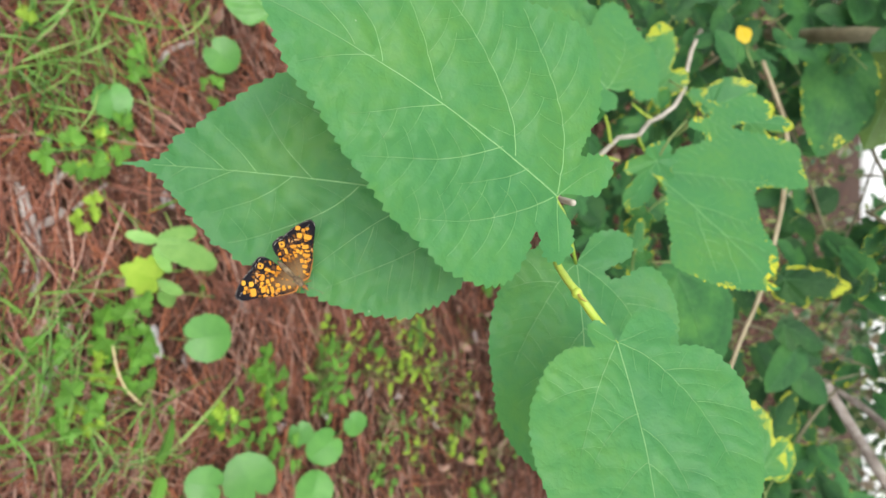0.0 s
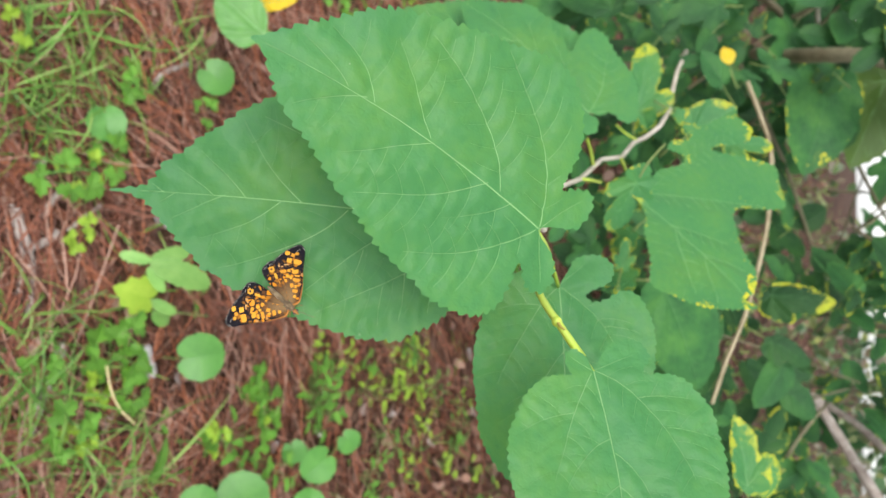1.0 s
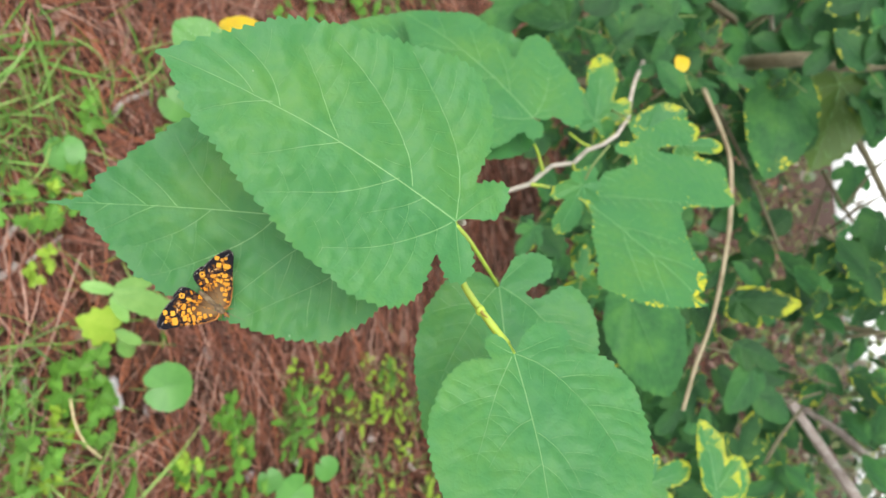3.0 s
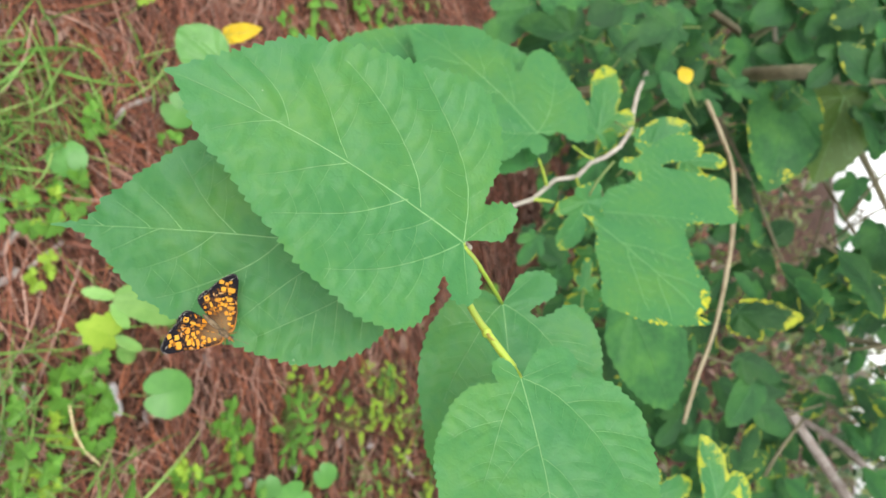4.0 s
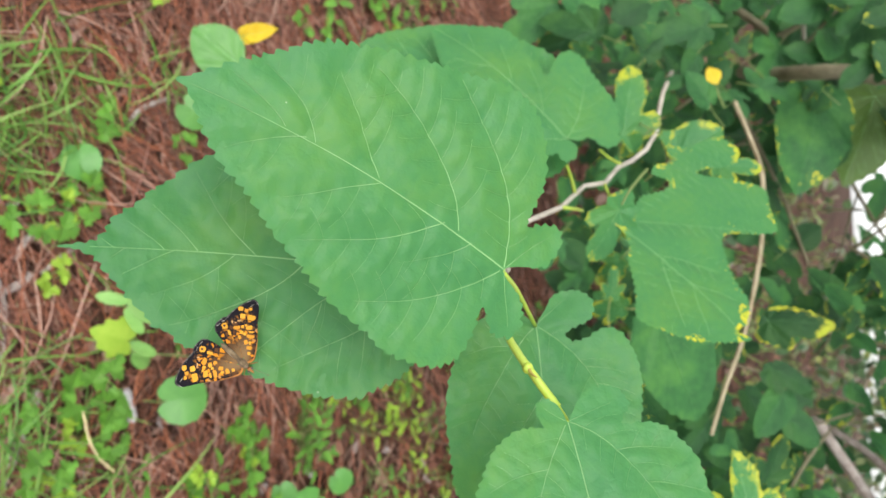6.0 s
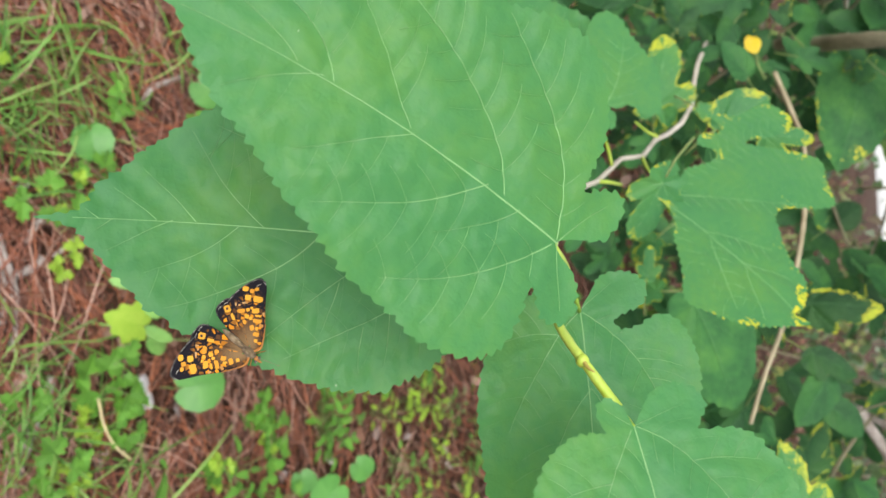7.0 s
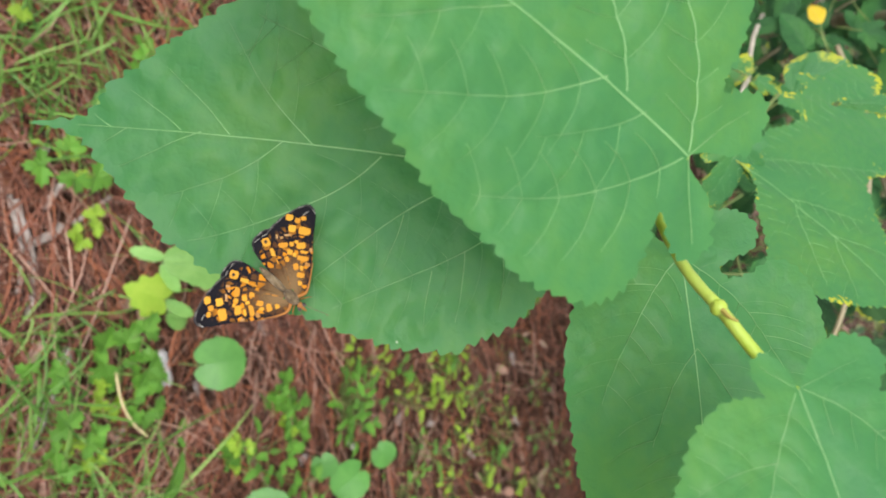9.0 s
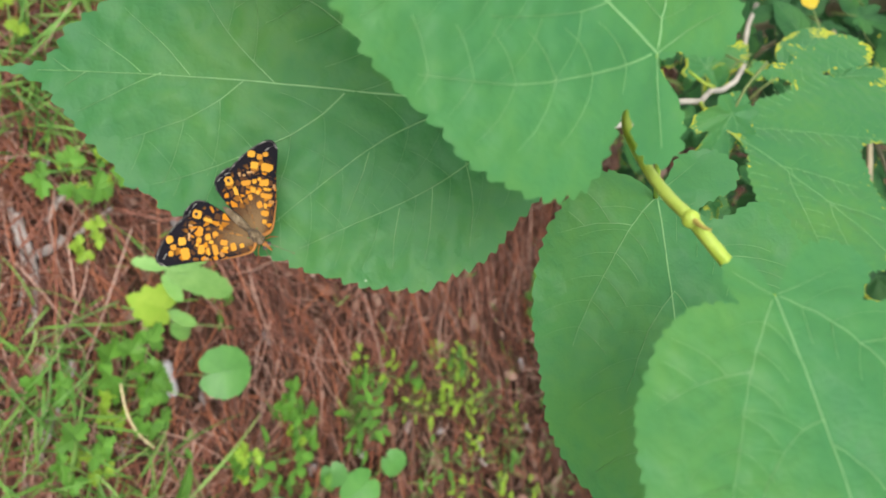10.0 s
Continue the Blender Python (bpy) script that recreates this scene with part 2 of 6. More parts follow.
def tube(bm, points, r0, r1, sides=8, steps=6, knots=0.0, mat=0, seed=0):
    """A tapered round stem along a smooth line, a little uneven."""
    line = spline(points, steps)
    rng = random.Random(seed)
    rings, n = [], len(line)
    ref = Vector((0.31, 0.22, 0.93))
    for i, c in enumerate(line):
        d = (line[min(i + 1, n - 1)] - line[max(i - 1, 0)]).normalized()
        a = d.cross(ref).normalized()
        b = d.cross(a)
        r = (r0 + (r1 - r0) * i / (n - 1)) * (1 + knots * rng.uniform(-1, 1))
        rings.append([bm.verts.new(c + r * (math.cos(2 * math.pi * k / sides) * a + math.sin(2 * math.pi * k / sides) * b)) for k in range(sides)])
    for q, s in zip(rings, rings[1:]):
        for k in range(sides):
            bm.faces.new((q[k], q[(k + 1) % sides], s[(k + 1) % sides], s[k])).material_index = mat
    bm.faces.new(rings[0][::-1]).material_index = mat
    bm.faces.new(rings[-1]).material_index = mat


def axes(base, tip, face):
    """The pose of a leaf: x from its base to its tip, z out of its upper side."""
    o, u = Vector(base), (Vector(tip) - Vector(base)).normalized()
    w = Vector(face)
    w = (w - w.dot(u) * u).normalized()
    v = w.cross(u)
    return Matrix(((u.x, v.x, w.x, o.x), (u.y, v.y, w.y, o.y), (u.z, v.z, w.z, o.z), (0, 0, 0, 1)))


def outline(profile, count, teeth, depth):
    """A closed leaf edge from (degrees from the tip, reach), rounded between, with saw teeth."""
    a = np.array([p[0] for p in profile], float)
    r = np.array([p[1] for p in profile], float)
    a, r = np.concatenate((a - 360, a, a + 360)), np.tile(r, 3)
    at = np.linspace(-180, 180, 1441)[:-1]
    rad = np.interp(at, a, r)
    soft = np.convolve(np.concatenate((rad[-9:], rad, rad[:9])), np.hanning(11)[1:-1] / np.hanning(11).sum(), "same")[9:-9]
    near_tip = np.exp(-(at / 6.0) ** 2)
    rad = soft * (1 - near_tip) + rad * near_tip
    x, y = rad * np.cos(np.radians(at)), rad * np.sin(np.radians(at))
    s = np.concatenate(([0], np.cumsum(np.hypot(np.diff(x), np.diff(y)))))
    q = np.linspace(0, s[-1], count + 1)[:-1]
    x, y = np.interp(q, s, x), np.interp(q, s, y)
    if teeth:
        tx, ty = np.roll(x, -2) - np.roll(x, 2), np.roll(y, -2) - np.roll(y, 2)
        ln = np.hypot(tx, ty) + 1e-9
        ph = (np.arange(count) * teeth / count) % 1.0
        ph = np.where(y > 0, ph, 1 - ph)
        h = depth * (ph ** 1.3 - 0.4) * (1 + 0.5 * np.sin(np.arange(count) * 0.37))
        rad = np.hypot(x, y) + 1e-9
        slant = np.clip((x * ty - y * tx) / (ln * rad), 0.35, 1.0)
        grow = 1 + np.clip(h / (slant * rad), -0.06, 0.09)
        return x, y, x * grow, y * grow
    return x, y, x, y


def vein_lines(veins, rng, ribs=None, bow=0.0):
    """Midrib, strong side ribs from the base, side veins with forks: lines of (u, v, width).
    A rib is (start on the midrib, side, first angle, last angle, reach)."""
    bow = bow or rng.uniform(-0.02, 0.02)
    mid = lambda u: bow * math.sin(3.0 * u)
    lines = [[(u, mid(u), 1.25 * (1 - 0.75 * u)) for u in np.linspace(0, 0.98, 26)]]
    if ribs is None:
        ribs = []
        for sgn in (-1, 1):
            for k in range(veins):
                u0 = max(0.0, 0.84 * (k + (0.0 if sgn > 0 else 0.2) + rng.uniform(-0.12, 0.12)) / veins) if k else 0.0
                a0 = rng.uniform(52, 60) if k == 0 else rng.uniform(40, 47)
                ribs.append((u0, sgn, a0, a0 - rng.uniform(14, 24), 0.66 * (1 - 0.75 * u0)))
    for k, (u0, sgn, a0, a1, reach) in enumerate(ribs):
        a0, a1 = radians(a0), radians(a1)
        way, u, v, n = [], u0, mid(u0), 20
        for i in range(n + 1):
            t = i / n
            way.append((u, v, (0.85 if u0 == 0 else 0.62) * (1 - 0.85 * t)))
            a = a1 + (a0 - a1) * (1 - t) ** 1.6 + 0.05 * math.sin(9 * t + 2 * k)
            u, v = u + reach / n * math.cos(a), v + sgn * reach / n * math.sin(a)
        lines.append(way)
        for at in ((0.20, 0.36, 0.52, 0.70) if u0 == 0 else (0.45, 0.70)):
            i0 = int((at + rng.uniform(-0.04, 0.04)) * n)
            fu, fv, _ = way[i0]
            a = a1 + (a0 - a1) * (1 - at) ** 1.6 + radians(rng.uniform(32, 48))
            side, m = [], 9
            ln = reach * rng.uniform(0.26, 0.38) if u0 == 0 else reach * 0.26
            for i in range(m + 1):
                t = i / m
                side.append((fu, fv, 0.28 * (1 - 0.8 * t)))
                b = a - radians(30) * t
                fu, fv = fu + ln / m * math.cos(b), fv + sgn * ln / m * math.sin(b)
            lines.append(side)
    for sgn in (-1, 1):
        lines.append([(0.01 - 0.12 * t, sgn * 0.17 * t, 0.5 * (1 - 0.7 * t)) for t in np.linspace(0, 1, 8)])
    return lines


def leaf(name, profile, length, parent, pose_, mats, label="", count=360, rings=12, teeth=90, tooth=0.0095, fold=0.10, droop=0.10, quilt=0.032, veins=5, vein_width=0.0019, seed=0, yellow=0.0, ribs=None, bow=0.0):
    """One leaf blade as a thin sheet with folded midrib, sunk veins and bulges between them."""
    ex, ey, jx, jy = outline(profile, count, teeth, tooth)
    rng = random.Random(seed)
    off = Vector((rng.uniform(0, 50), rng.uniform(0, 50), 0))
    lines = vein_lines(veins, rng, ribs, bow)
    ang = np.degrees(np.arctan2(ey, ex))
    order = np.argsort(ang)
    ang, reach = ang[order], np.hypot(ex, ey)[order]
    clipped = []
    for way in lines:
        keep, limit = [], 0.95 if clipped else 0.995
        for u, v, w in way:
            if math.hypot(u, v) > limit * np.interp(math.degrees(math.atan2(v, u)), ang, reach):
                break
            keep.append((u, v, w))
        if len(keep) > 2:
            clipped.append(keep)
    marks = np.array([(u, v) for way in clipped for u, v, w in way])

    def height(u, v):
        side = abs(v)
        d = math.sqrt(float(np.min((marks[:, 0] - u) ** 2 + (marks[:, 1] - v) ** 2)))
        swell = quilt * (1 - math.exp(-(d / 0.06) ** 1.6))
        wave = 0.026 * noise.noise(Vector((u * 2.4, v * 2.4, 0)) + off) + 0.011 * noise.noise(Vector((u * 8, v * 8, 4)) + off) + 0.0035 * noise.noise(Vector((u * 22, v * 22, 6)) + off)
        wave += 0.03 * (u * u + v * v) * side * noise.noise(Vector((u * 5.5, v * 5.5, 9)) + off)
        return fold * side / (1 + 1.2 * side) + droop * (u - u * u) + swell + wave - 0.06 * max(0.0, side - 0.3)

    bm = bmesh.new()
    on_blade, on_edge = bm.loops.layers.uv.new("blade"), bm.loops.layers.uv.new("edge")
    mid = bm.verts.new((0, 0, length * height(0, 0)))
    loops, depth = [], {mid: (0.0, 0.0, 0.0)}
    for k in range(1, rings + 1):
        f = 1 - (1 - k / rings) ** 1.25
        row, saw = [], min(1.0, max(0.0, (f - 0.80) / 0.20)) ** 3
        for x, y in zip(ex + (jx - ex) * saw, ey + (jy - ey) * saw):
            q = bm.verts.new((length * x * f, length * y * f, length * height(x * f, y * f)))
            depth[q] = (x * f, y * f, f)
            row.append(q)
        loops.append(row)
    n = len(ex)
    for i in range(n):
        bm.faces.new((mid, loops[0][i], loops[0][(i + 1) % n]))
        for a, b in zip(loops, loops[1:]):
            bm.faces.new((a[i], b[i], b[(i + 1) % n], a[(i + 1) % n]))
    sx, sy = off.x % 3, off.y % 3
    for fc in bm.faces:
        for lp in fc.loops:
            x, y, f = depth[lp.vert]
            lp[on_blade].uv = (x + sx, y + sy)
            lp[on_edge].uv = (f, yellow)
    blade = part(name, bm, mats, parent, label)
    blade.matrix_basis = pose_
    if vein_width:
        vb = bmesh.new()
        for way in clipped:
            prev = None
            for i, (u, v, w) in enumerate(way):
                w *= vein_width
                u2, v2, _ = way[min(i + 1, len(way) - 1)]
                u1, v1, _ = way[max(i - 1, 0)]
                d = math.hypot(u2 - u1, v2 - v1) + 1e-9
                sx, sy = -(v2 - v1) / d, (u2 - u1) / d
                row = []
                for s, lift in ((-1, 0.0026), (0, 0.0048), (1, 0.0026)):
                    x, y = u + s * w * sx, v + s * w * sy
                    row.append(vb.verts.new((length * x, length * y, length * (height(x, y) + lift))))
                if prev:
                    for a in range(2):
                        vb.faces.new((prev[a], row[a], row[a + 1], prev[a + 1]))
                prev = row
        part("venation", vb, mats[1], blade)
    return blade


def closed_line(points, count):
    """A smooth closed line through a few places, in even steps."""
    p = [Vector((*q, 0)) for q in points]
    p = p[-2:] + p + p[:2]
    x, y = [], []
    for i in range(1, len(p) - 3 + 1):
        a, b, c, d = p[i - 1], p[i], p[i + 1], p[i + 2] if i + 2 < len(p) else p[2]
        for k in range(16):
            t = k / 16
            q = 0.5 * (2 * b + (c - a) * t + (2 * a - 5 * b + 4 * c - d) * t * t + (3 * b - a - 3 * c + d) * t ** 3)
            x.append(q.x), y.append(q.y)
    x, y = np.array(x[16:]), np.array(y[16:])
    x, y = np.append(x, x[0]), np.append(y, y[0])
    way = np.concatenate(([0], np.cumsum(np.hypot(np.diff(x), np.diff(y)))))
    at = np.linspace(0, way[-1], count + 1)[:-1]
    return np.interp(at, way, x), np.interp(at, way, y), way[-1]


def toothed(points, pitch, depth, seed):
    """A leaf's edge with forward-pointing rounded teeth of uneven size, fading out at the base and the tip."""
    rng = random.Random(seed)
    _, _, around = closed_line(points, 64)
    teeth = int(around / pitch)
    n = teeth * 8
    x, y, _ = closed_line(points, n)
    tx, ty = np.roll(x, -3) - np.roll(x, 3), np.roll(y, -3) - np.roll(y, 3)
    ln = np.hypot(tx, ty) + 1e-9
    sign = 1.0 if np.sum(x * np.roll(y, -1) - y * np.roll(x, -1)) > 0 else -1.0
    ox, oy = sign * ty / ln, -sign * tx / ln
    shift = np.cumsum([rng.uniform(-0.10, 0.10) for _ in range(n)])
    turn = np.arange(n) / 8 + shift - shift[-1] * np.arange(n) / n
    ph = turn % 1.0
    ph = np.where(tx > 0, ph, 1 - ph)
    size = np.array([rng.uniform(0.65, 1.35) for _ in range(teeth + 2)])[np.clip(turn.astype(int), 0, teeth)]
    calm = np.clip((np.hypot(x, y) - 0.05) / 0.09, 0, 1) * np.clip((1.0 - x) / 0.10, 0.15, 1)
    h = depth * size * calm * (np.minimum(ph / 0.78, (1 - ph) / 0.22) ** 0.8 - 0.45)
    return x + ox * h, y + oy * h, calm


def inside(x, y, ex, ey):
    """Which of the places lie within the edge."""
    hit = np.zeros(x.shape, bool)
    for x0, y0, x1, y1 in zip(ex, ey, np.roll(ex, -1), np.roll(ey, -1)):
        if y0 != y1:
            hit ^= ((y0 > y) != (y1 > y)) & (x < (x1 - x0) * (y - y0) / (y1 - y0) + x0)
    return hit


def nearest(x, y, marks):
    """How far each place is from the nearest mark."""
    best = np.full(x.shape, 9.0)
    for k in range(0, len(marks), 256):
        m = marks[k:k + 256]
        best = np.minimum(best, np.min((x[:, None] - m[None, :, 0]) ** 2 + (y[:, None] - m[None, :, 1]) ** 2, axis=1))
    return np.sqrt(best)


def rib_lines(ribs, bow):
    """Midrib, ribs and their outward forks: lines of (u, v, width)."""
    mid = [(u, bow * math.sin(3.0 * u), 1.25 * (1 - 0.8 * u)) for u in np.linspace(0, 0.985, 44)]
    lines, forks = [mid], []
    for k, (u, v, sgn, a0, a1, reach) in enumerate(ribs):
        n = max(8, int(reach / 0.018))
        way, steep, long = [], a0 > 100, reach > 0.38
        for i in range(n + 1):
            t = i / n
            way.append((u, v, (0.82 if long else 0.56) * (1 - 0.8 * t)))
            a = radians(a1 + (a0 - a1) * (1 - t) ** 1.6) + 0.04 * math.sin(9 * t + 2 * k)
            u, v = u + reach / n * math.cos(a), v + sgn * reach / n * math.sin(a)
        lines.append(way)
        if steep or reach < 0.2:
            continue
        for j in range(3, n, max(3, int(0.085 / (reach / n)))):
            (pu, pv, _), (qu, qv, _) = way[j - 1], way[j]
            d = math.atan2(qv - pv, qu - pu)
            for side in ((1, -1) if long else (1,)):
                b, fu, fv, line = d + side * sgn * radians(62 if side > 0 else 78), qu, qv, []
                m = 8 if side > 0 else 5
                for i in range(m + 1):
                    line.append((fu, fv, 0.13 * (1 - 0.7 * i / m)))
                    b -= side * sgn * radians(4)
                    fu, fv = fu + 0.018 * math.cos(b), fv + 0.018 * math.sin(b)
                forks.append(line)
    return lines, forks


def blade(name, edge, base, tip, face, origin, parent, mats, ribs, label="", step=0.0135, pitch=0.034, tooth=0.013, fold=0.02, droop=0.06, quilt=0.016, curl=0.05, vein_width=0.0019, bow=0.0, seed=0, yellow=0.0):
    """A broad leaf: a thin sheet whose edge, creased ribs and swollen fields between them are all in the mesh."""
    length = (Vector(tip) - Vector(base)).length
    ex, ey, calm = toothed(edge, pitch, tooth, seed)
    rng = random.Random(seed)
    off = Vector((rng.uniform(0, 50), rng.uniform(0, 50), 0))
    rim = np.stack((ex, ey), 1)

    def clip(lines, gap):
        kept = []
        for way in lines:
            w = np.array(way)
            ok = inside(w[:, 0], w[:, 1], ex, ey) & (nearest(w[:, 0], w[:, 1], rim) > gap)
            ok[:3] = True
            n = len(w) if ok.all() else int(np.argmin(ok))
            if n > 2:
                kept.append(w[:n])
        return kept

    lines, forks = rib_lines(ribs, bow)
    lines, forks = clip(lines, 0.012), clip(forks, 0.016)
    marks = np.concatenate([w[:, :2] for w in lines])
    small = np.concatenate([w[:, :2] for w in forks]) if forks else marks
    gx, gy = np.meshgrid(np.arange(ex.min(), ex.max(), step), np.arange(ey.min(), ey.max(), 0.87 * step))
    gx[1::2] += 0.5 * step
    gx, gy = gx.ravel(), gy.ravel()
    ok = inside(gx, gy, ex, ey)
    gx, gy = gx[ok], gy[ok]
    ok = (nearest(gx, gy, rim) > 0.45 * step) & (nearest(gx, gy, marks) > 0.55 * step)
    px, py = np.concatenate((ex, marks[:, 0], gx[ok])), np.concatenate((ey, marks[:, 1], gy[ok]))
    n = len(ex)
    places, _, tris, *_ = delaunay_2d_cdt([Vector(q) for q in zip(px.tolist(), py.tolist())], [(i, (i + 1) % n) for i in range(n)], [], 1, 1e-5)
    px, py = np.array([q.x for q in places]), np.array([q.y for q in places])
    far, near_small, to_rim = nearest(px, py, marks), nearest(px, py, small), nearest(px, py, rim)

    def height(u, v, d, ds, dr):
        side = np.abs(v)
        z = fold * side / (1 + 1.2 * side) + droop * (u - u * u) - curl * np.maximum(0.0, 0.12 - dr) * 0.5
        z = z + quilt * (1 - np.exp(-(d / 0.055) ** 1.5)) + 0.0055 * (1 - np.exp(-(ds / 0.016) ** 1.6))
        wave = np.array([0.015 * noise.noise(Vector((a * 2.2, b * 2.2, 0)) + off) + 0.006 * noise.noise(Vector((a * 7, b * 7, 4)) + off) + 0.002 * noise.noise(Vector((a * 21, b * 21, 6)) + off) for a, b in zip(np.atleast_1d(u), np.atleast_1d(v))])
        return z + wave

    pz = height(px, py, far, near_small, to_rim)
    me = bpy.data.meshes.new(name)
    flip = [t if (px[t[1]] - px[t[0]]) * (py[t[2]] - py[t[0]]) - (py[t[1]] - py[t[0]]) * (px[t[2]] - px[t[0]]) > 0 else t[::-1] for t in tris]
    me.from_pydata([(length * a, length * b, length * c) for a, b, c in zip(px.tolist(), py.tolist(), pz.tolist())], [], flip)
    inner = 1 - np.clip(to_rim / 0.34, 0, 1)
    for key, us, vs in (("blade", px + off.x % 3, py + off.y % 3), ("edge", inner, np.full(len(px), yellow))):
        lay = me.uv_layers.new(name=key)
        at = np.array([lp.vertex_index for lp in me.loops])
        lay.data.foreach_set("uv", np.stack((us[at], vs[at]), 1).ravel())
    ob = tagged(finish(new(name, me), mats), label)
    ob.parent, ob.matrix_basis = parent, Matrix.Translation(-Vector(origin)) @ axes(base, tip, face)
    vb = bmesh.new()
    for way in lines + forks:
        u, v, w = way[:, 0], way[:, 1], way[:, 2] * vein_width
        du, dv = np.gradient(u), np.gradient(v)
        d = np.hypot(du, dv) + 1e-9
        rows = []
        for side, lift in ((-1, 0.0012), (0, 0.0034), (1, 0.0012)):
            a, b = u - side * w * dv / d, v + side * w * du / d
            zz = height(a, b, nearest(a, b, marks), nearest(a, b, small), nearest(a, b, rim)) + lift
            rows.append([vb.verts.new((length * p, length * q, length * r)) for p, q, r in zip(a, b, zz)])
        for a, b in zip(rows, rows[1:]):
            for k in range(len(u) - 1):
                vb.faces.new((a[k], a[k + 1], b[k + 1], b[k]))
    part("venation", vb, mats[1], ob)
    return ob


# ---- leaf shapes: degrees from the tip, reach over the blade's length ----
DRIP_TIP = [(-180, .08), (-151, .092), (-99, .15), (-69, .24), (-58, .36), (-45, .519), (-33, .639), (-24, .724), (-15, .785), (-9, .838), (-4, .893), (-2, .93), (0, 1), (2, .905), (5, .87), (8, .831), (12, .78), (17, .734), (23, .642), (30, .549), (37, .487), (46, .435), (57, .381), (65, .324), (74, .267), (83, .21), (113, .135), (158, .107)]
MITTEN = [(-180, .085), (-168, .055), (-160, .012), (-146, .012), (-138, .09), (-122, .131), (-100, .116), (-89, .072), (-75, .10), (-66, .18), (-60, .318), (-52, .44), (-45, .536), (-37, .645), (-25, .772), (-11, .892), (0, 1), (12, .916), (26, .805), (40, .695), (51, .593), (62, .518), (73, .451), (80, .367), (85, .27), (88, .20), (91, .19), (106, .237), (118, .239), (135, .185), (158, .132)]
SIDE_LOBE = [(-180, .14), (-136, .18), (-130, .27), (-110, .35), (-88, .38), (-68, .43), (-57, .53), (-47, .57), (-39, .53), (-33, .45), (-27, .50), (-23, .68), (-16, .78), (-8, .88), (0, 1), (8, .81), (20, .58), (34, .40), (50, .30), (73, .22), (106, .12), (141, .12), (173, .14)]
TWO_LOBE = [(-179, 0.07), (-82, 0.12), (-59, 0.18), (-28, 0.14), (-26, 0.32), (-24, 0.47), (-22, 0.61), (-20, 0.74), (-18, 0.81), (-16, 0.9), (-8, 0.96), (0, 1.0), (9, 0.88), (22, 0.77), (35, 0.7), (41, 0.74), (45, 0.9), (47, 1.07), (63, 1.22), (68, 1.19), (75, 0.9), (77, 0.59), (79, 0.4), (81, 0.25), (83, 0.15), (95, 0.22), (115, 0.18), (135, 0.14)]
HEART = [(-180, .05), (-160, .12), (-130, .22), (-100, .30), (-75, .38), (-50, .50), (-30, .66), (-14, .84), (0, 1), (14, .84), (30, .66), (50, .50), (75, .38), (100, .30), (130, .22), (160, .12)]
FIVE_LOBE = [(-180, .06), (-155, .18), (-132, .29), (-110, .33), (-94, .26), (-82, .36), (-66, .53), (-52, .60), (-42, .56), (-35, .42), (-30, .37), (-25, .52), (-16, .80), (-8, .93), (0, 1), (9, .90), (18, .74), (26, .50), (32, .38), (38, .47), (46, .60), (58, .57), (72, .44), (84, .30), (96, .27), (112, .34), (134, .27), (157, .16)]


# ---- edges of the large leaves: along and across the midrib, over the blade's length ----
BROAD_EDGE = [(1, 0), (0.966, -0.035), (0.911, -0.1), (0.81, -0.206), (0.733, -0.279), (0.611, -0.338), (0.509, -0.374), (0.35, -0.423), (0.221, -0.459), (0.118, -0.435), (0.034, -0.342), (0.003, -0.267), (0.002, -0.18), (-0.003, -0.139), (-0.046, -0.169), (-0.097, -0.188), (-0.13, -0.154), (-0.124, -0.089), (-0.101, -0.058), (-0.035, -0.027), (0, 0), (-0.017, 0.017), (-0.065, 0.038), (-0.099, 0.067), (-0.114, 0.102), (-0.12, 0.136), (-0.094, 0.17), (-0.045, 0.176), (-0.011, 0.147), (0.009, 0.127), (0.022, 0.143), (0.017, 0.182), (0.017, 0.263), (0.05, 0.318), (0.115, 0.348), (0.228, 0.357), (0.296, 0.334), (0.401, 0.312), (0.466, 0.29), (0.548, 0.251), (0.625, 0.219), (0.663, 0.2), (0.736, 0.16), (0.801, 0.135), (0.859, 0.102), (0.905, 0.066), (0.945, 0.027), (0.97, 0.006)]
MITTEN_EDGE = [(0, 0), (-0.03, 0.02), (-0.085, 0.06), (-0.117, 0.103), (-0.126, 0.167), (-0.114, 0.215), (-0.075, 0.244), (-0.042, 0.249), (-0.005, 0.216), (0.022, 0.205), (0.024, 0.249), (0.027, 0.321), (0.049, 0.379), (0.1, 0.429), (0.174, 0.473), (0.255, 0.489), (0.333, 0.498), (0.422, 0.491), (0.545, 0.465), (0.679, 0.394), (0.8, 0.279), (0.903, 0.141), (1, 0), (0.884, -0.126), (0.758, -0.241), (0.614, -0.335), (0.462, -0.388), (0.329, -0.4), (0.235, -0.385), (0.175, -0.354), (0.124, -0.328), (0.069, -0.285), (0.021, -0.208), (0.014, -0.136), (0.016, -0.099), (-0.032, -0.117), (-0.075, -0.109), (-0.09, -0.066), (-0.053, -0.024)]
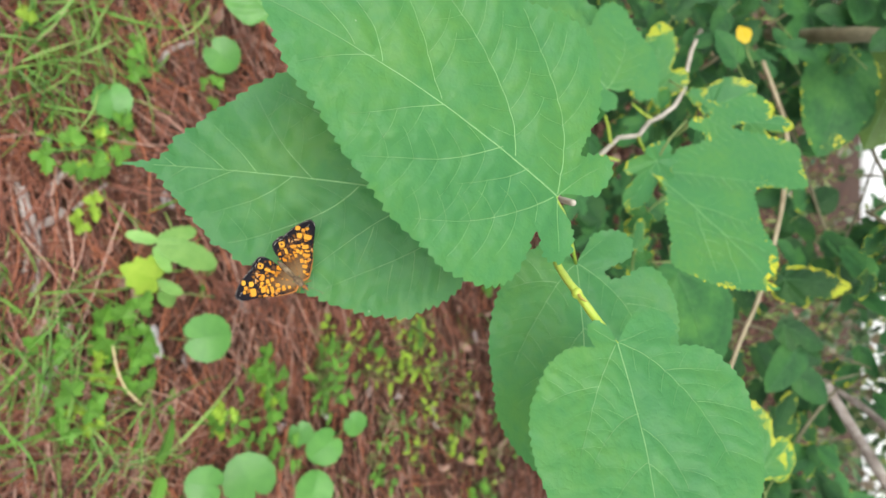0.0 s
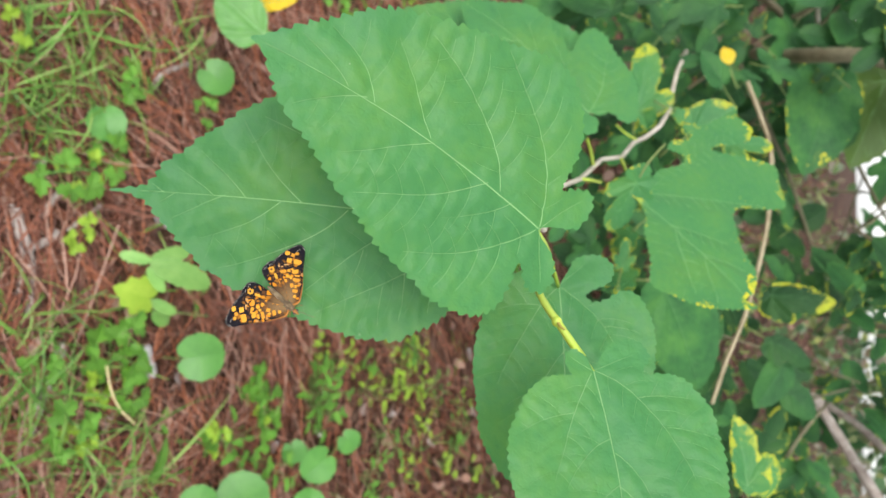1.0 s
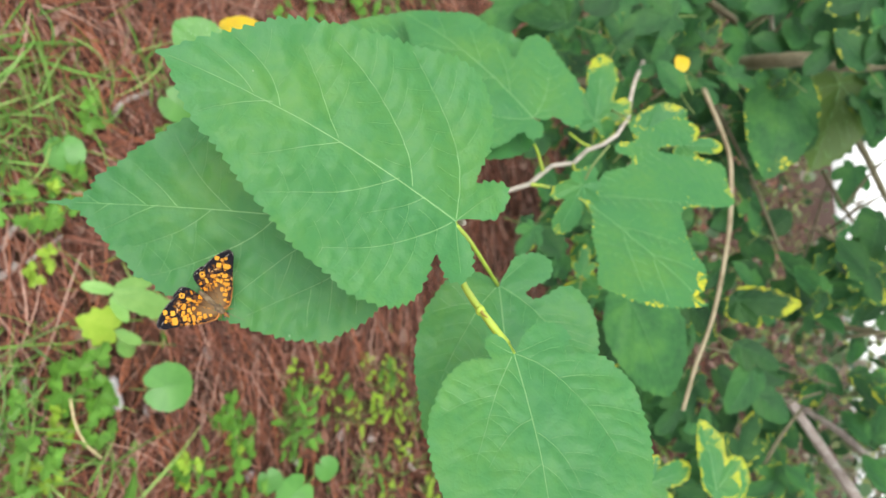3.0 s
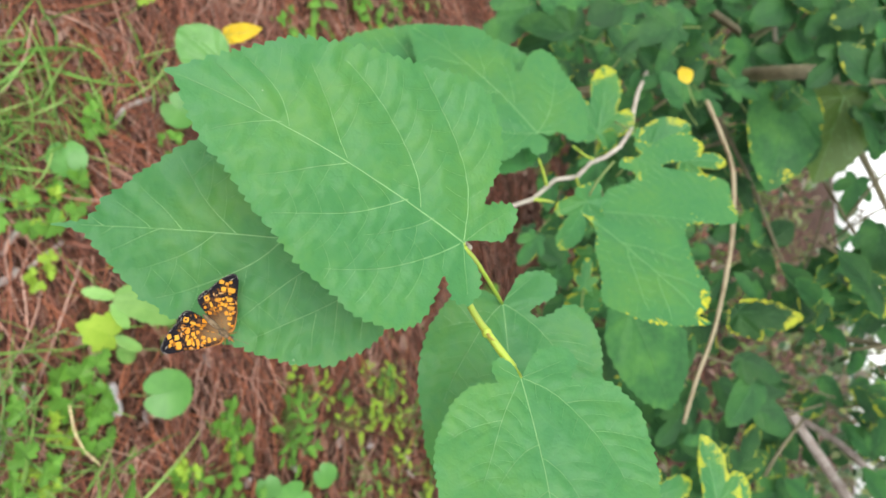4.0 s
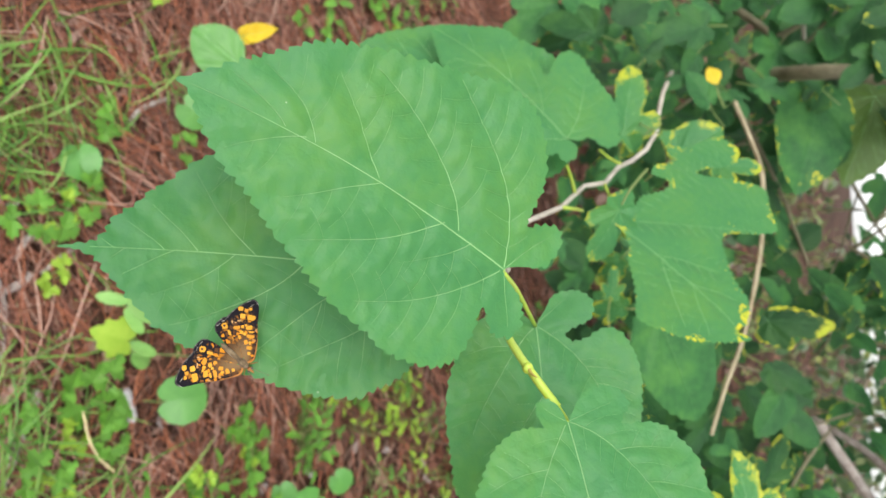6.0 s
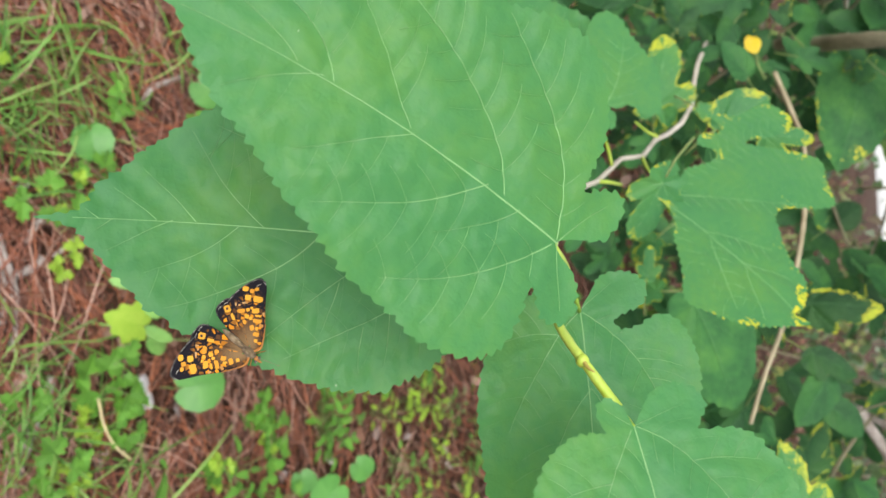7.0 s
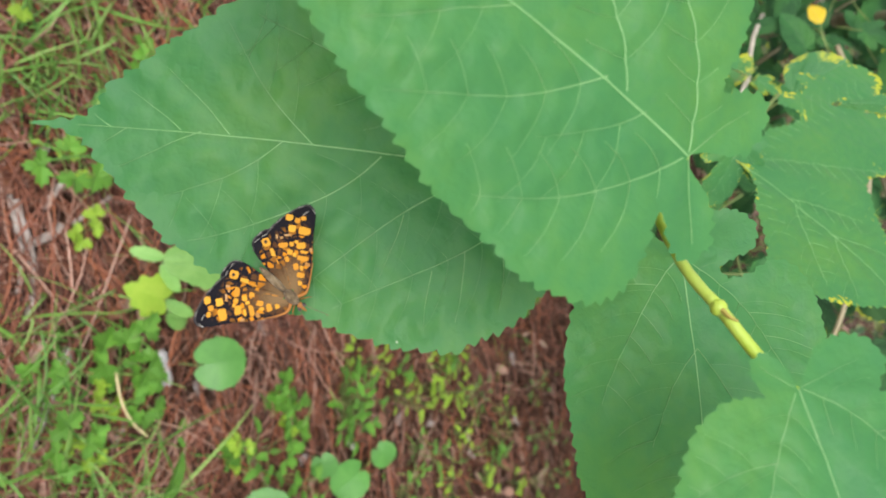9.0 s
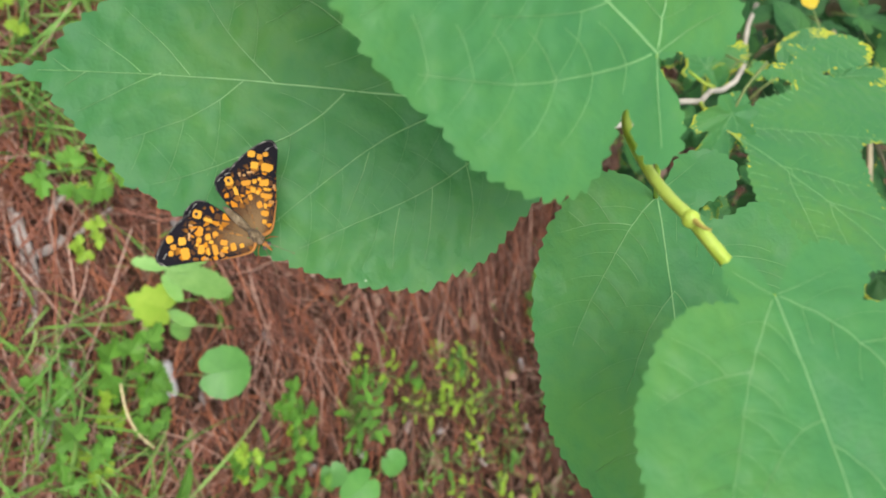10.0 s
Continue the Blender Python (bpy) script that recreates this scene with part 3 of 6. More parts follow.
ONE_EAR_EDGE = [(0, 0), (-0.026, 0.013), (-0.066, 0.039), (-0.114, 0.065), (-0.139, 0.11), (-0.141, 0.171), (-0.113, 0.219), (-0.066, 0.226), (-0.023, 0.202), (-0.003, 0.159), (0.019, 0.122), (0.04, 0.118), (0.053, 0.149), (0.041, 0.198), (0.009, 0.246), (-0.001, 0.296), (0.026, 0.344), (0.103, 0.388), (0.184, 0.406), (0.264, 0.405), (0.354, 0.388), (0.496, 0.337), (0.645, 0.256), (0.787, 0.155), (0.904, 0.059), (1, 0), (0.9, -0.062), (0.798, -0.157), (0.706, -0.253), (0.601, -0.316), (0.529, -0.329), (0.445, -0.339), (0.341, -0.353), (0.212, -0.341), (0.101, -0.299), (-0.002, -0.228), (-0.05, -0.157), (-0.049, -0.086), (-0.025, -0.028)]
DRIP_TIP_EDGE = [(1, 0), (0.951, -0.011), (0.916, -0.019), (0.886, -0.044), (0.858, -0.09), (0.811, -0.124), (0.768, -0.166), (0.721, -0.199), (0.674, -0.242), (0.62, -0.277), (0.55, -0.317), (0.459, -0.354), (0.364, -0.365), (0.266, -0.345), (0.174, -0.292), (0.102, -0.236), (0.039, -0.157), (-0.003, -0.075), (-0.045, 0.008), (-0.048, 0.085), (-0.018, 0.165), (0.026, 0.224), (0.052, 0.265), (0.087, 0.298), (0.143, 0.328), (0.189, 0.352), (0.248, 0.35), (0.296, 0.352), (0.345, 0.339), (0.395, 0.331), (0.443, 0.316), (0.483, 0.306), (0.536, 0.284), (0.591, 0.262), (0.635, 0.245), (0.677, 0.231), (0.703, 0.204), (0.736, 0.197), (0.763, 0.164), (0.782, 0.148), (0.818, 0.111), (0.848, 0.081), (0.878, 0.052), (0.899, 0.027), (0.946, 0.006)]
SIDE_LOBE_EDGE = [(0, 0), (-0.061, -0.006), (-0.107, 0.053), (-0.085, 0.117), (-0.029, 0.114), (-0.01, 0.149), (-0.006, 0.228), (0.06, 0.347), (0.216, 0.359), (0.424, 0.319), (0.644, 0.228), (0.855, 0.114), (1, 0), (0.934, -0.083), (0.83, -0.17), (0.713, -0.259), (0.635, -0.272), (0.564, -0.253), (0.489, -0.224), (0.411, -0.226), (0.338, -0.196), (0.336, -0.238), (0.371, -0.338), (0.356, -0.411), (0.278, -0.436), (0.176, -0.407), (0.068, -0.381), (-0.033, -0.35), (-0.134, -0.267), (-0.207, -0.169), (-0.166, -0.1), (-0.08, -0.094), (-0.055, -0.037)]
TWO_LOBE_EDGE = [(0.002, -0.001), (-0.078, 0.067), (-0.125, 0.149), (-0.105, 0.242), (-0.054, 0.277), (-0.011, 0.236), (0.028, 0.158), (0.009, 0.295), (0.069, 0.446), (0.072, 0.531), (0.02, 0.537), (-0.054, 0.5), (-0.079, 0.588), (-0.031, 0.666), (-0.016, 0.745), (-0.103, 0.776), (-0.084, 0.852), (-0.014, 0.92), (0.033, 1.122), (0.102, 1.199), (0.208, 1.212), (0.251, 1.157), (0.26, 1.045), (0.156, 0.844), (0.135, 0.771), (0.185, 0.797), (0.258, 0.86), (0.358, 0.953), (0.45, 1.023), (0.528, 1.04), (0.624, 0.925), (0.732, 0.802), (0.567, 0.589), (0.527, 0.513), (0.528, 0.44), (0.621, 0.352), (0.735, 0.26), (0.86, 0.216), (0.927, 0.081), (0.913, -0.013), (1.001, 0.001), (0.884, -0.161), (0.757, -0.297), (0.621, -0.382), (0.463, -0.445), (0.36, -0.309), (0.21, -0.165), (0.178, -0.09), (0.074, -0.014)]
# ribs: start along and across, side, first and last angle, reach
BROAD_RIBS = [(0.003, -0.006, -1, 74, 29, 0.55), (0.18, -0.027, -1, 59, 17, 0.496), (0.449, -0.04, -1, 44, 41, 0.289), (0.638, -0.035, -1, 56, 11, 0.236), (0.722, -0.032, -1, 29, 8, 0.181), (0.011, 0.009, 1, 56, 26, 0.445), (0.229, -0.027, 1, 47, 26, 0.415), (0.128, -0.017, 1, 53, 32, 0.23), (0.437, -0.032, 1, 38, 38, 0.268), (0.663, -0.036, 1, 26, 47, 0.209), (0, 0, -1, 113, 125, 0.17), (0, 0, 1, 122, 122, 0.163)]
MITTEN_RIBS = [(0.01, -0.012, -1, 32, 23, 0.461), (0.001, 0.009, 1, 65, 20, 0.581), (0.165, -0.104, -1, 89, 65, 0.242), (0.116, 0.173, 1, 95, 80, 0.227), (0.242, 0.271, 1, 86, 68, 0.219), (-0.004, 0.006, 1, 110, 107, 0.184), (-0.005, -0.009, -1, 116, 131, 0.096), (0.273, 0.035, -1, 74, 32, 0.28), (0.327, 0.036, 1, 56, 14, 0.273), (0.452, 0.034, 1, 56, 11, 0.232), (0.452, 0.034, -1, 59, 41, 0.214)]
ONE_EAR_RIBS = [(0.005, 0.007, 1, 62, 23, 0.531), (0.005, -0.005, -1, 44, 23, 0.473), (0.151, 0.192, 1, 95, 74, 0.159), (0.212, 0.229, 1, 86, 68, 0.156), (-0.005, 0.003, 1, 134, 128, 0.153), (0.254, 0.027, 1, 44, 20, 0.254), (0.254, 0.027, -1, 41, 20, 0.297), (0.472, 0.023, 1, 29, 17, 0.25), (0.472, 0.025, -1, 32, 26, 0.236), (0.086, -0.079, -1, 95, 68, 0.203)]
DRIP_TIP_RIBS = [(0.639, -0.016, -1, 47, 38, 0.168), (0.484, -0.014, -1, 38, 59, 0.273), (0.22, -0.004, -1, 50, 20, 0.458), (0, 0, -1, 53, 35, 0.511), (0.727, -0.014, -1, 38, 29, 0.119), (0.69, -0.016, 1, 26, 32, 0.166), (0.541, -0.013, 1, 44, 20, 0.246), (0.355, -0.006, 1, 47, 17, 0.402), (0.111, -0.003, 1, 20, 47, 0.484), (0, 0, 1, 47, 26, 0.512), (0.238, 0.201, 1, 80, 92, 0.11), (0.18, 0.156, 1, 95, 83, 0.138), (0.121, 0.107, 1, 110, 86, 0.16), (0.302, 0.101, 1, 77, 71, 0.126), (0.855, -0.007, -1, 32, 32, 0.045), (0.825, -0.01, 1, 38, 38, 0.048)]
SIDE_RIBS = [(0, 0, -1, 78, 52, 0.42), (0, 0, 1, 52, 30, 0.42), (0.2, -0.03, -1, 44, 26, 0.3), (0.32, -0.04, 1, 46, 28, 0.3), (0.45, -0.05, -1, 40, 26, 0.24), (0.58, -0.04, 1, 42, 26, 0.22), (0.7, -0.03, -1, 38, 24, 0.16), (0, 0, -1, 128, 120, 0.16)]
TWO_RIBS = [(0, 0, 1, 88, 72, 1.05), (0, 0, 1, 52, 44, 1.0), (0, 0, -1, 36, 30, 0.5), (0.3, 0.01, 1, 40, 30, 0.4), (0.35, 0.01, -1, 44, 34, 0.42), (0.55, 0.01, 1, 38, 26, 0.3), (0.58, 0.01, -1, 44, 34, 0.3), (0, 0, 1, 120, 118, 0.22)]


# ---- ground: a low bank that rises away to a crest, then open land ----
def rise(x, y):
    """The lie of the land."""
    far = max(0.0, y - 8.5)
    near = min(max(y, -6.0), 8.5)
    return near * SLOPE + min(far, 6.0) * 0.012 + 0.010 * noise.noise(Vector((x * 1.3, y * 1.3, 0))) * min(1.0, 2.0 / (1 + abs(y))) + 0.004 * noise.noise(Vector((x * 9, y * 9, 5)))


SLOPE = 0.0787
xs = np.concatenate((-np.geomspace(900, 1.5, 26), np.linspace(-1.4, 1.6, 101), np.geomspace(1.7, 900, 26)))
ys = np.concatenate((-np.geomspace(900, 0.6, 24), np.linspace(-0.5, 3.2, 121), np.geomspace(3.3, 1500, 34)))
verts = [(float(x), float(y), rise(float(x), float(y))) for y in ys for x in xs]
nx = len(xs)
faces = [(j * nx + i, j * nx + i + 1, (j + 1) * nx + i + 1, (j + 1) * nx + i) for j in range(len(ys) - 1) for i in range(nx - 1)]
me = bpy.data.meshes.new("ground")
me.from_pydata(verts, [], faces)
ground = finish(new("ground", me), SOIL)
tagged(ground, "dark moist soil under pine straw and leaf litter", "ground", kind="structure")


def joined(name, verts, faces, mat, label, category):
    me = bpy.data.meshes.new(name)
    me.from_pydata(verts, [], faces)
    return tagged(finish(new(name, me), mat), label, category, kind="stuff")


def strips(rng, count, place, size, width, arch, lift, flat, rows=4):
    """Bent tapering strips: needles and blades of grass."""
    verts, faces = [], []
    for _ in range(count):
        x, y, turn, steep = place(rng)
        ln, w = rng.uniform(*size), width * rng.uniform(0.7, 1.3)
        bend, z0 = rng.uniform(-arch, arch), rise(x, y) + rng.uniform(*lift)
        twist = rng.uniform(-1.2, 1.2)
        k0 = len(verts)
        for k in range(rows):
            t = k / (rows - 1)
            a = turn + bend * t
            px, py = x + ln * t * math.cos(a) * math.cos(steep), y + ln * t * math.sin(a) * math.cos(steep)
            pz = z0 + ln * math.sin(steep) * (t - flat * t * t) + (rise(px, py) - rise(x, y)) * (1.0 if steep < 0.3 else 0.0)
            ww = w * (1 - 0.75 * t * t) * 0.5
            sx, sy, sz = -math.sin(a) * math.cos(twist) * ww, math.cos(a) * math.cos(twist) * ww, math.sin(twist) * ww
            verts += [(px - sx, py - sy, pz - sz), (px + sx, py + sy, pz + sz)]
        faces += [(k0 + 2 * k, k0 + 2 * k + 1, k0 + 2 * k + 3, k0 + 2 * k + 2) for k in range(rows - 1)]
    return verts, faces


def straw_place(rng):
    y = 0.22 + 1.9 * rng.random() ** 1.5
    x = rng.uniform(-0.5 - 0.35 * y, 0.45 + 0.38 * y)
    if noise.noise(Vector((x * 6, y * 6, 3))) + 0.5 * noise.noise(Vector((x * 17, y * 17, 7))) < -0.22 and rng.random() < 0.8:
        x, y = x + rng.uniform(-0.12, 0.12), y + rng.uniform(0.0, 0.12)
    # a bare dark patch
    if math.hypot((x - 0.28) / 0.24, (y - 1.22) / 0.32) < 1 and rng.random() < 0.62:
        x -= 0.5
    # the straw lies combed across the bank, in drifts
    turn = rng.gauss(0.35 + 1.1 * noise.noise(Vector((x * 2.2, y * 2.2, 9))), 0.72)
    return x, y, turn, rng.uniform(-0.02, 0.10)


rng = random.Random(5)
joined("pine_straw", *strips(rng, 24000, straw_place, (0.05, 0.17), 0.0017, 0.5, (0.001, 0.014), 0.6), STRAW, "reddish brown fallen pine needles matted over the soil", "pine straw")


def outer_straw_place(rng):
    a, r = rng.uniform(0, 6.3), 0.4 + 2.6 * rng.random()
    x, y = r * math.cos(a), 0.5 + r * math.sin(a)
    return x, y, rng.gauss(0.35 + 1.1 * noise.noise(Vector((x * 2.2, y * 2.2, 9))), 0.8), rng.uniform(-0.02, 0.10)


joined("pine_straw", *strips(random.Random(6), 16000, outer_straw_place, (0.06, 0.18), 0.0019, 0.5, (0.001, 0.008), 0.6, 3), STRAW, "thinner scatter of fallen pine needles over the soil", "pine straw")


def chips(rng, count, place, size):
    """Small torn and curled leaf flakes."""
    verts, faces = [], []
    for _ in range(count):
        x, y = place(rng)
        ln = rng.uniform(*size)
        w = ln * rng.uniform(0.3, 0.6)
        m = Matrix.Translation((x, y, rise(x, y) + 0.004 + 0.3 * ln * rng.random())) @ Euler((rng.uniform(-0.6, 0.6), rng.uniform(-0.6, 0.6), rng.uniform(0, 6.3))).to_matrix().to_4x4()
        curl = rng.uniform(-0.4, 0.5)
        k0 = len(verts)
        for u, v in ((-1, 0), (-0.5, -1), (-0.4, 0), (-0.5, 0.9), (0.4, -0.9), (0.3, 0), (0.4, 1), (1, 0.1)):
            verts.append(m @ Vector((u * ln / 2, v * w / 2, curl * ln * 0.35 * (u * u * 0.6 + abs(v) * 0.5))))
        faces += [(k0, k0 + 1, k0 + 2), (k0, k0 + 2, k0 + 3), (k0 + 1, k0 + 4, k0 + 5, k0 + 2), (k0 + 2, k0 + 5, k0 + 6, k0 + 3), (k0 + 4, k0 + 7, k0 + 5), (k0 + 5, k0 + 7, k0 + 6)]
    return verts, faces


def litter_place(rng):
    y = 0.3 + 7.5 * rng.random() ** 1.4
    return rng.uniform(-0.5 - 0.55 * y, 0.5 + 0.55 * y), y


joined("leaf_litter", *chips(rng, 9000, litter_place, (0.008, 0.030)), LITTER, "small torn brown leaf flakes lying over the soil", "leaf litter")


def far_litter_place(rng):
    y = 1.9 + 5.0 * rng.random() ** 1.2
    return rng.uniform(-0.5 - 0.3 * y, 0.4 + 0.4 * y), y


joined("fallen_leaves", *chips(rng, 3000, far_litter_place, (0.02, 0.06)), LITTER, "pinkish grey and brown fallen leaves under the shrub", "leaf litter")


def outer_litter_place(rng):
    a, r = rng.uniform(0, 6.3), 0.6 + 3.4 * rng.random()
    return r * math.cos(a), 0.5 + r * math.sin(a)


joined("leaf_litter", *chips(random.Random(7), 4000, outer_litter_place, (0.012, 0.04)), LITTER, "small brown leaf flakes scattered over the soil", "leaf litter")


# ---- grass in tufts ----
TUFTS = [
    (-0.173, 0.419, 0.042, 5),
    (-0.199, 0.447, 0.045, 3),
    (-0.139, 0.398, 0.04, 4),
    (-0.142, 0.432, 0.028, 2),
    (-0.254, 0.600, 0.03, 1.2),
    (-0.088, 0.401, 0.03, 0.6),
    (0.112, 0.422, 0.04, 1.5),
    (0.090, 0.450, 0.03, 1),
    (0.180, 0.420, 0.05, 2),
    (0.146, 0.413, 0.04, 1),
    (0.148, 0.465, 0.03, 0.8),
    (0.249, 0.441, 0.05, 2),
    (0.276, 0.497, 0.04, 1.5),
    (0.308, 0.567, 0.05, 1.2),
    (0.266, 0.627, 0.03, 0.7),
    (0.026, 0.531, 0.03, 0.4),
    (0.234, 0.494, 0.04, 1),
    (0.189, 1.041, 0.03, 0.5),
    (0.222, 0.723, 0.03, 0.4),
    (0.376, 0.909, 0.04, 0.6),
    (0.300, 0.628, 0.03, 0.5),
]


def tuft_place(rng):
    x, y, spread, _ = rng.choices(TUFTS, [t[3] for t in TUFTS])[0]
    return x + rng.gauss(0, 0.8 * spread), y + rng.gauss(0, 0.8 * spread), rng.uniform(0, 6.3), rng.uniform(0.15, 1.15)


LONG_TUFTS = [(-0.1529, 0.4259), (-0.2125, 0.4464), (-0.1359, 0.4814), (-0.0882, 0.4235), (-0.243, 0.5026), (-0.0777, 0.4654), (-0.2369, 0.568), (0.1053, 0.4335), (0.1637, 0.4594), (0.2297, 0.4455), (0.2258, 0.4927), (0.0831, 0.5115), (0.2537, 0.5537), (0.2757, 0.6064), (0.1301, 0.4757)]


def long_place(rng):
    x, y = rng.choice(LONG_TUFTS)
    return x + rng.gauss(0, 0.022), y + rng.gauss(0, 0.022), rng.uniform(0, 6.3), rng.uniform(0.2, 1.0)


joined("grass", *strips(rng, 430, tuft_place, (0.04, 0.10), 0.0024, 0.18, (0.0, 0.01), 0.45, 5), GRASS, "thin bright green grass blades in loose tufts among pine straw", "grass")
joined("grass", *strips(random.Random(41), 110, long_place, (0.06, 0.15), 0.0030, 0.5, (0.0, 0.01), 0.8, 7), GRASS, "long arching pale green grass blades among pine straw", "grass")


def thin_place(rng):
    if rng.random() < 0.10:
        return rng.gauss(0.29, 0.11), rng.gauss(1.22, 0.16), rng.uniform(0, 6.3), rng.uniform(0.05, 0.9)
    y = 0.8 + 3.8 * rng.random() ** 1.3
    return rng.uniform(-0.9 - 0.3 * y, 0.3 + 0.42 * y), y, rng.uniform(0, 6.3), rng.uniform(0.1, 1.0)


joined("undergrowth", *strips(rng, 1700, thin_place, (0.012, 0.04), 0.0022, 0.6, (0.0, 0.02), 0.4, 4), GRASS, "sparse short green sprouts scattered over the litter", "undergrowth")


def far_place(rng):
    y = 2.0 + 5.0 * rng.random() ** 1.2
    return rng.uniform(-0.6 - 0.35 * y, 0.4 + 0.45 * y), y, rng.uniform(0, 6.3), rng.uniform(0.5, 1.3)


joined("far_grass", *strips(rng, 2600, far_place, (0.05, 0.16), 0.007, 0.5, (0.0, 0.02), 0.4, 4), GRASS, "scattered green grass and sprouts on the far bank", "grass")


# ---- the butterfly's leaf, the shoot before it, and the twig ----
HERO = [LEAF, VEIN]
# the darker pair, toned down for leaves deep in the crown's shade
SPOTTED = [SHADED_LEAF, DULL_VEIN]
FRESH_SPOTTED = [LEAF, VEIN]

shoot = thing("mulberry_shoot", (0.0458, 0.1707, 0.6888), "green mulberry shoot tip with three broad toothed leaves", "plant shoot")
root = Vector(shoot.location)


blade("leaf", BROAD_EDGE, (0.0482, 0.1528, 0.6956), (0.0083, 0.0863, 0.6476), (0.095, -0.619, 0.779), root, shoot, HERO, BROAD_RIBS, "broad bright green toothed leaf with two small round lobes", bow=-0.032, seed=1)
blade("leaf", MITTEN_EDGE, (0.0866, 0.1552, 0.7112), (0.1495, 0.1419, 0.7261), (-0.298, -0.745, 0.596), root, shoot, HERO, MITTEN_RIBS, "bright green toothed leaf with a rounded ear", pitch=0.036, tooth=0.011, vein_width=0.0019, bow=0.040, seed=2)
blade("leaf", ONE_EAR_EDGE, (0.0627, 0.2059, 0.6823), (0.1472, 0.1935, 0.6876), (-0.151, -0.757, 0.636), root, shoot, HERO, ONE_EAR_RIBS, "shaded green leaf hanging behind its neighbour", pitch=0.036, tooth=0.010, bow=0.026, seed=3)
bm = bmesh.new()
tube(bm, [Vector(p) - root for p in ((0.0481, 0.172, 0.6871), (0.0552, 0.168, 0.6864), (0.0646, 0.1635, 0.6913), (0.0698, 0.162, 0.695), (0.0738, 0.1606, 0.6987), (0.0802, 0.1615, 0.7033), (0.0838, 0.1622, 0.7060))], 0.0009, 0.0012, 10, 6, 0.05)
bmesh.ops.create_uvsphere(bm, u_segments=10, v_segments=8, radius=1.0, matrix=Matrix.Translation(Vector((0.0738, 0.1602, 0.6987)) - root) @ Matrix.Diagonal((0.0016, 0.0014, 0.0015, 1)))
part("stem", bm, GREEN_STEM, shoot)
for way in (((0.0838, 0.1622, 0.7060), (0.0862, 0.1600, 0.7088), (0.0866, 0.1554, 0.7110)), ((0.0481, 0.1720, 0.6871), (0.0484, 0.1620, 0.6900), (0.0482, 0.1532, 0.6953)), ((0.0489, 0.1560, 0.6940), (0.0530, 0.1680, 0.6925), (0.0627, 0.2055, 0.6822))):
    bm = bmesh.new()
    tube(bm, [Vector(p) - root for p in way], 0.0008, 0.0006, 8)
    part("petiole", bm, GREEN_STEM, shoot)
# a small bud and a scar at the joint
bm = bmesh.new()
tube(bm, [Vector(p) - root for p in ((0.0735, 0.1600, 0.6988), (0.0752, 0.1585, 0.7006), (0.0760, 0.1580, 0.7022))], 0.0006, 0.0002, 8)
part("bud", bm, BUD, shoot, "small olive brown bud")

shrub = thing("mulberry_shrub", (-0.21, 0.86, rise(-0.21, 0.86)), "leafy mulberry shrub with lobed, partly yellow-edged leaves", "shrub")
foot = Vector(shrub.location)


def on_shrub(base, tip, face):
    return Matrix.Translation(-foot) @ axes(base, tip, face)


# the leaf on which the butterfly rests
perch = blade("leaf", DRIP_TIP_EDGE, (0.0478, 0.1672, 0.6682), (0.0394, 0.1073, 0.5831), (0.11, -0.817, 0.565), foot, shrub, HERO, DRIP_TIP_RIBS, "broad green toothed leaf with a drawn-out tip", pitch=0.032, tooth=0.012, fold=0.01, droop=0.02, bow=-0.014, seed=4)
blade("leaf", SIDE_LOBE_EDGE, (-0.0434, 0.3825, 0.6358), (-0.1177, 0.3633, 0.5602), (-0.301, -0.812, 0.501), foot, shrub, HERO, SIDE_RIBS, "lobed green leaf", step=0.024, pitch=0.045, tooth=0.014, bow=-0.04, seed=5)
leaf("leaf", HEART, 0.1283, shrub, on_shrub((-0.0554, 0.3998, 0.6186), (-0.1124, 0.3525, 0.5138), (-0.30, -0.81, 0.50)), HERO, "lobed green leaf", count=300, rings=12, teeth=60, fold=0.04, droop=0.04, seed=6)
blade("leaf", TWO_LOBE_EDGE, (0.0073, 0.3764, 0.6628), (0.0716, 0.3962, 0.7254), (-0.432, -0.633, 0.643), foot, shrub, FRESH_SPOTTED, TWO_RIBS, "deeply lobed green leaf yellowing at the edge", step=0.024, pitch=0.040, tooth=0.016, bow=0.02, seed=7, yellow=0.32)


def twig(name, points, r0, r1, mat, label="", knots=0.06, sides=8, steps=5, seed=0):
    bm = bmesh.new()
    tube(bm, [Vector(p) - foot for p in points], r0, r1, sides, steps, knots, 0, seed)
    return part(name, bm, mat, shrub, label)


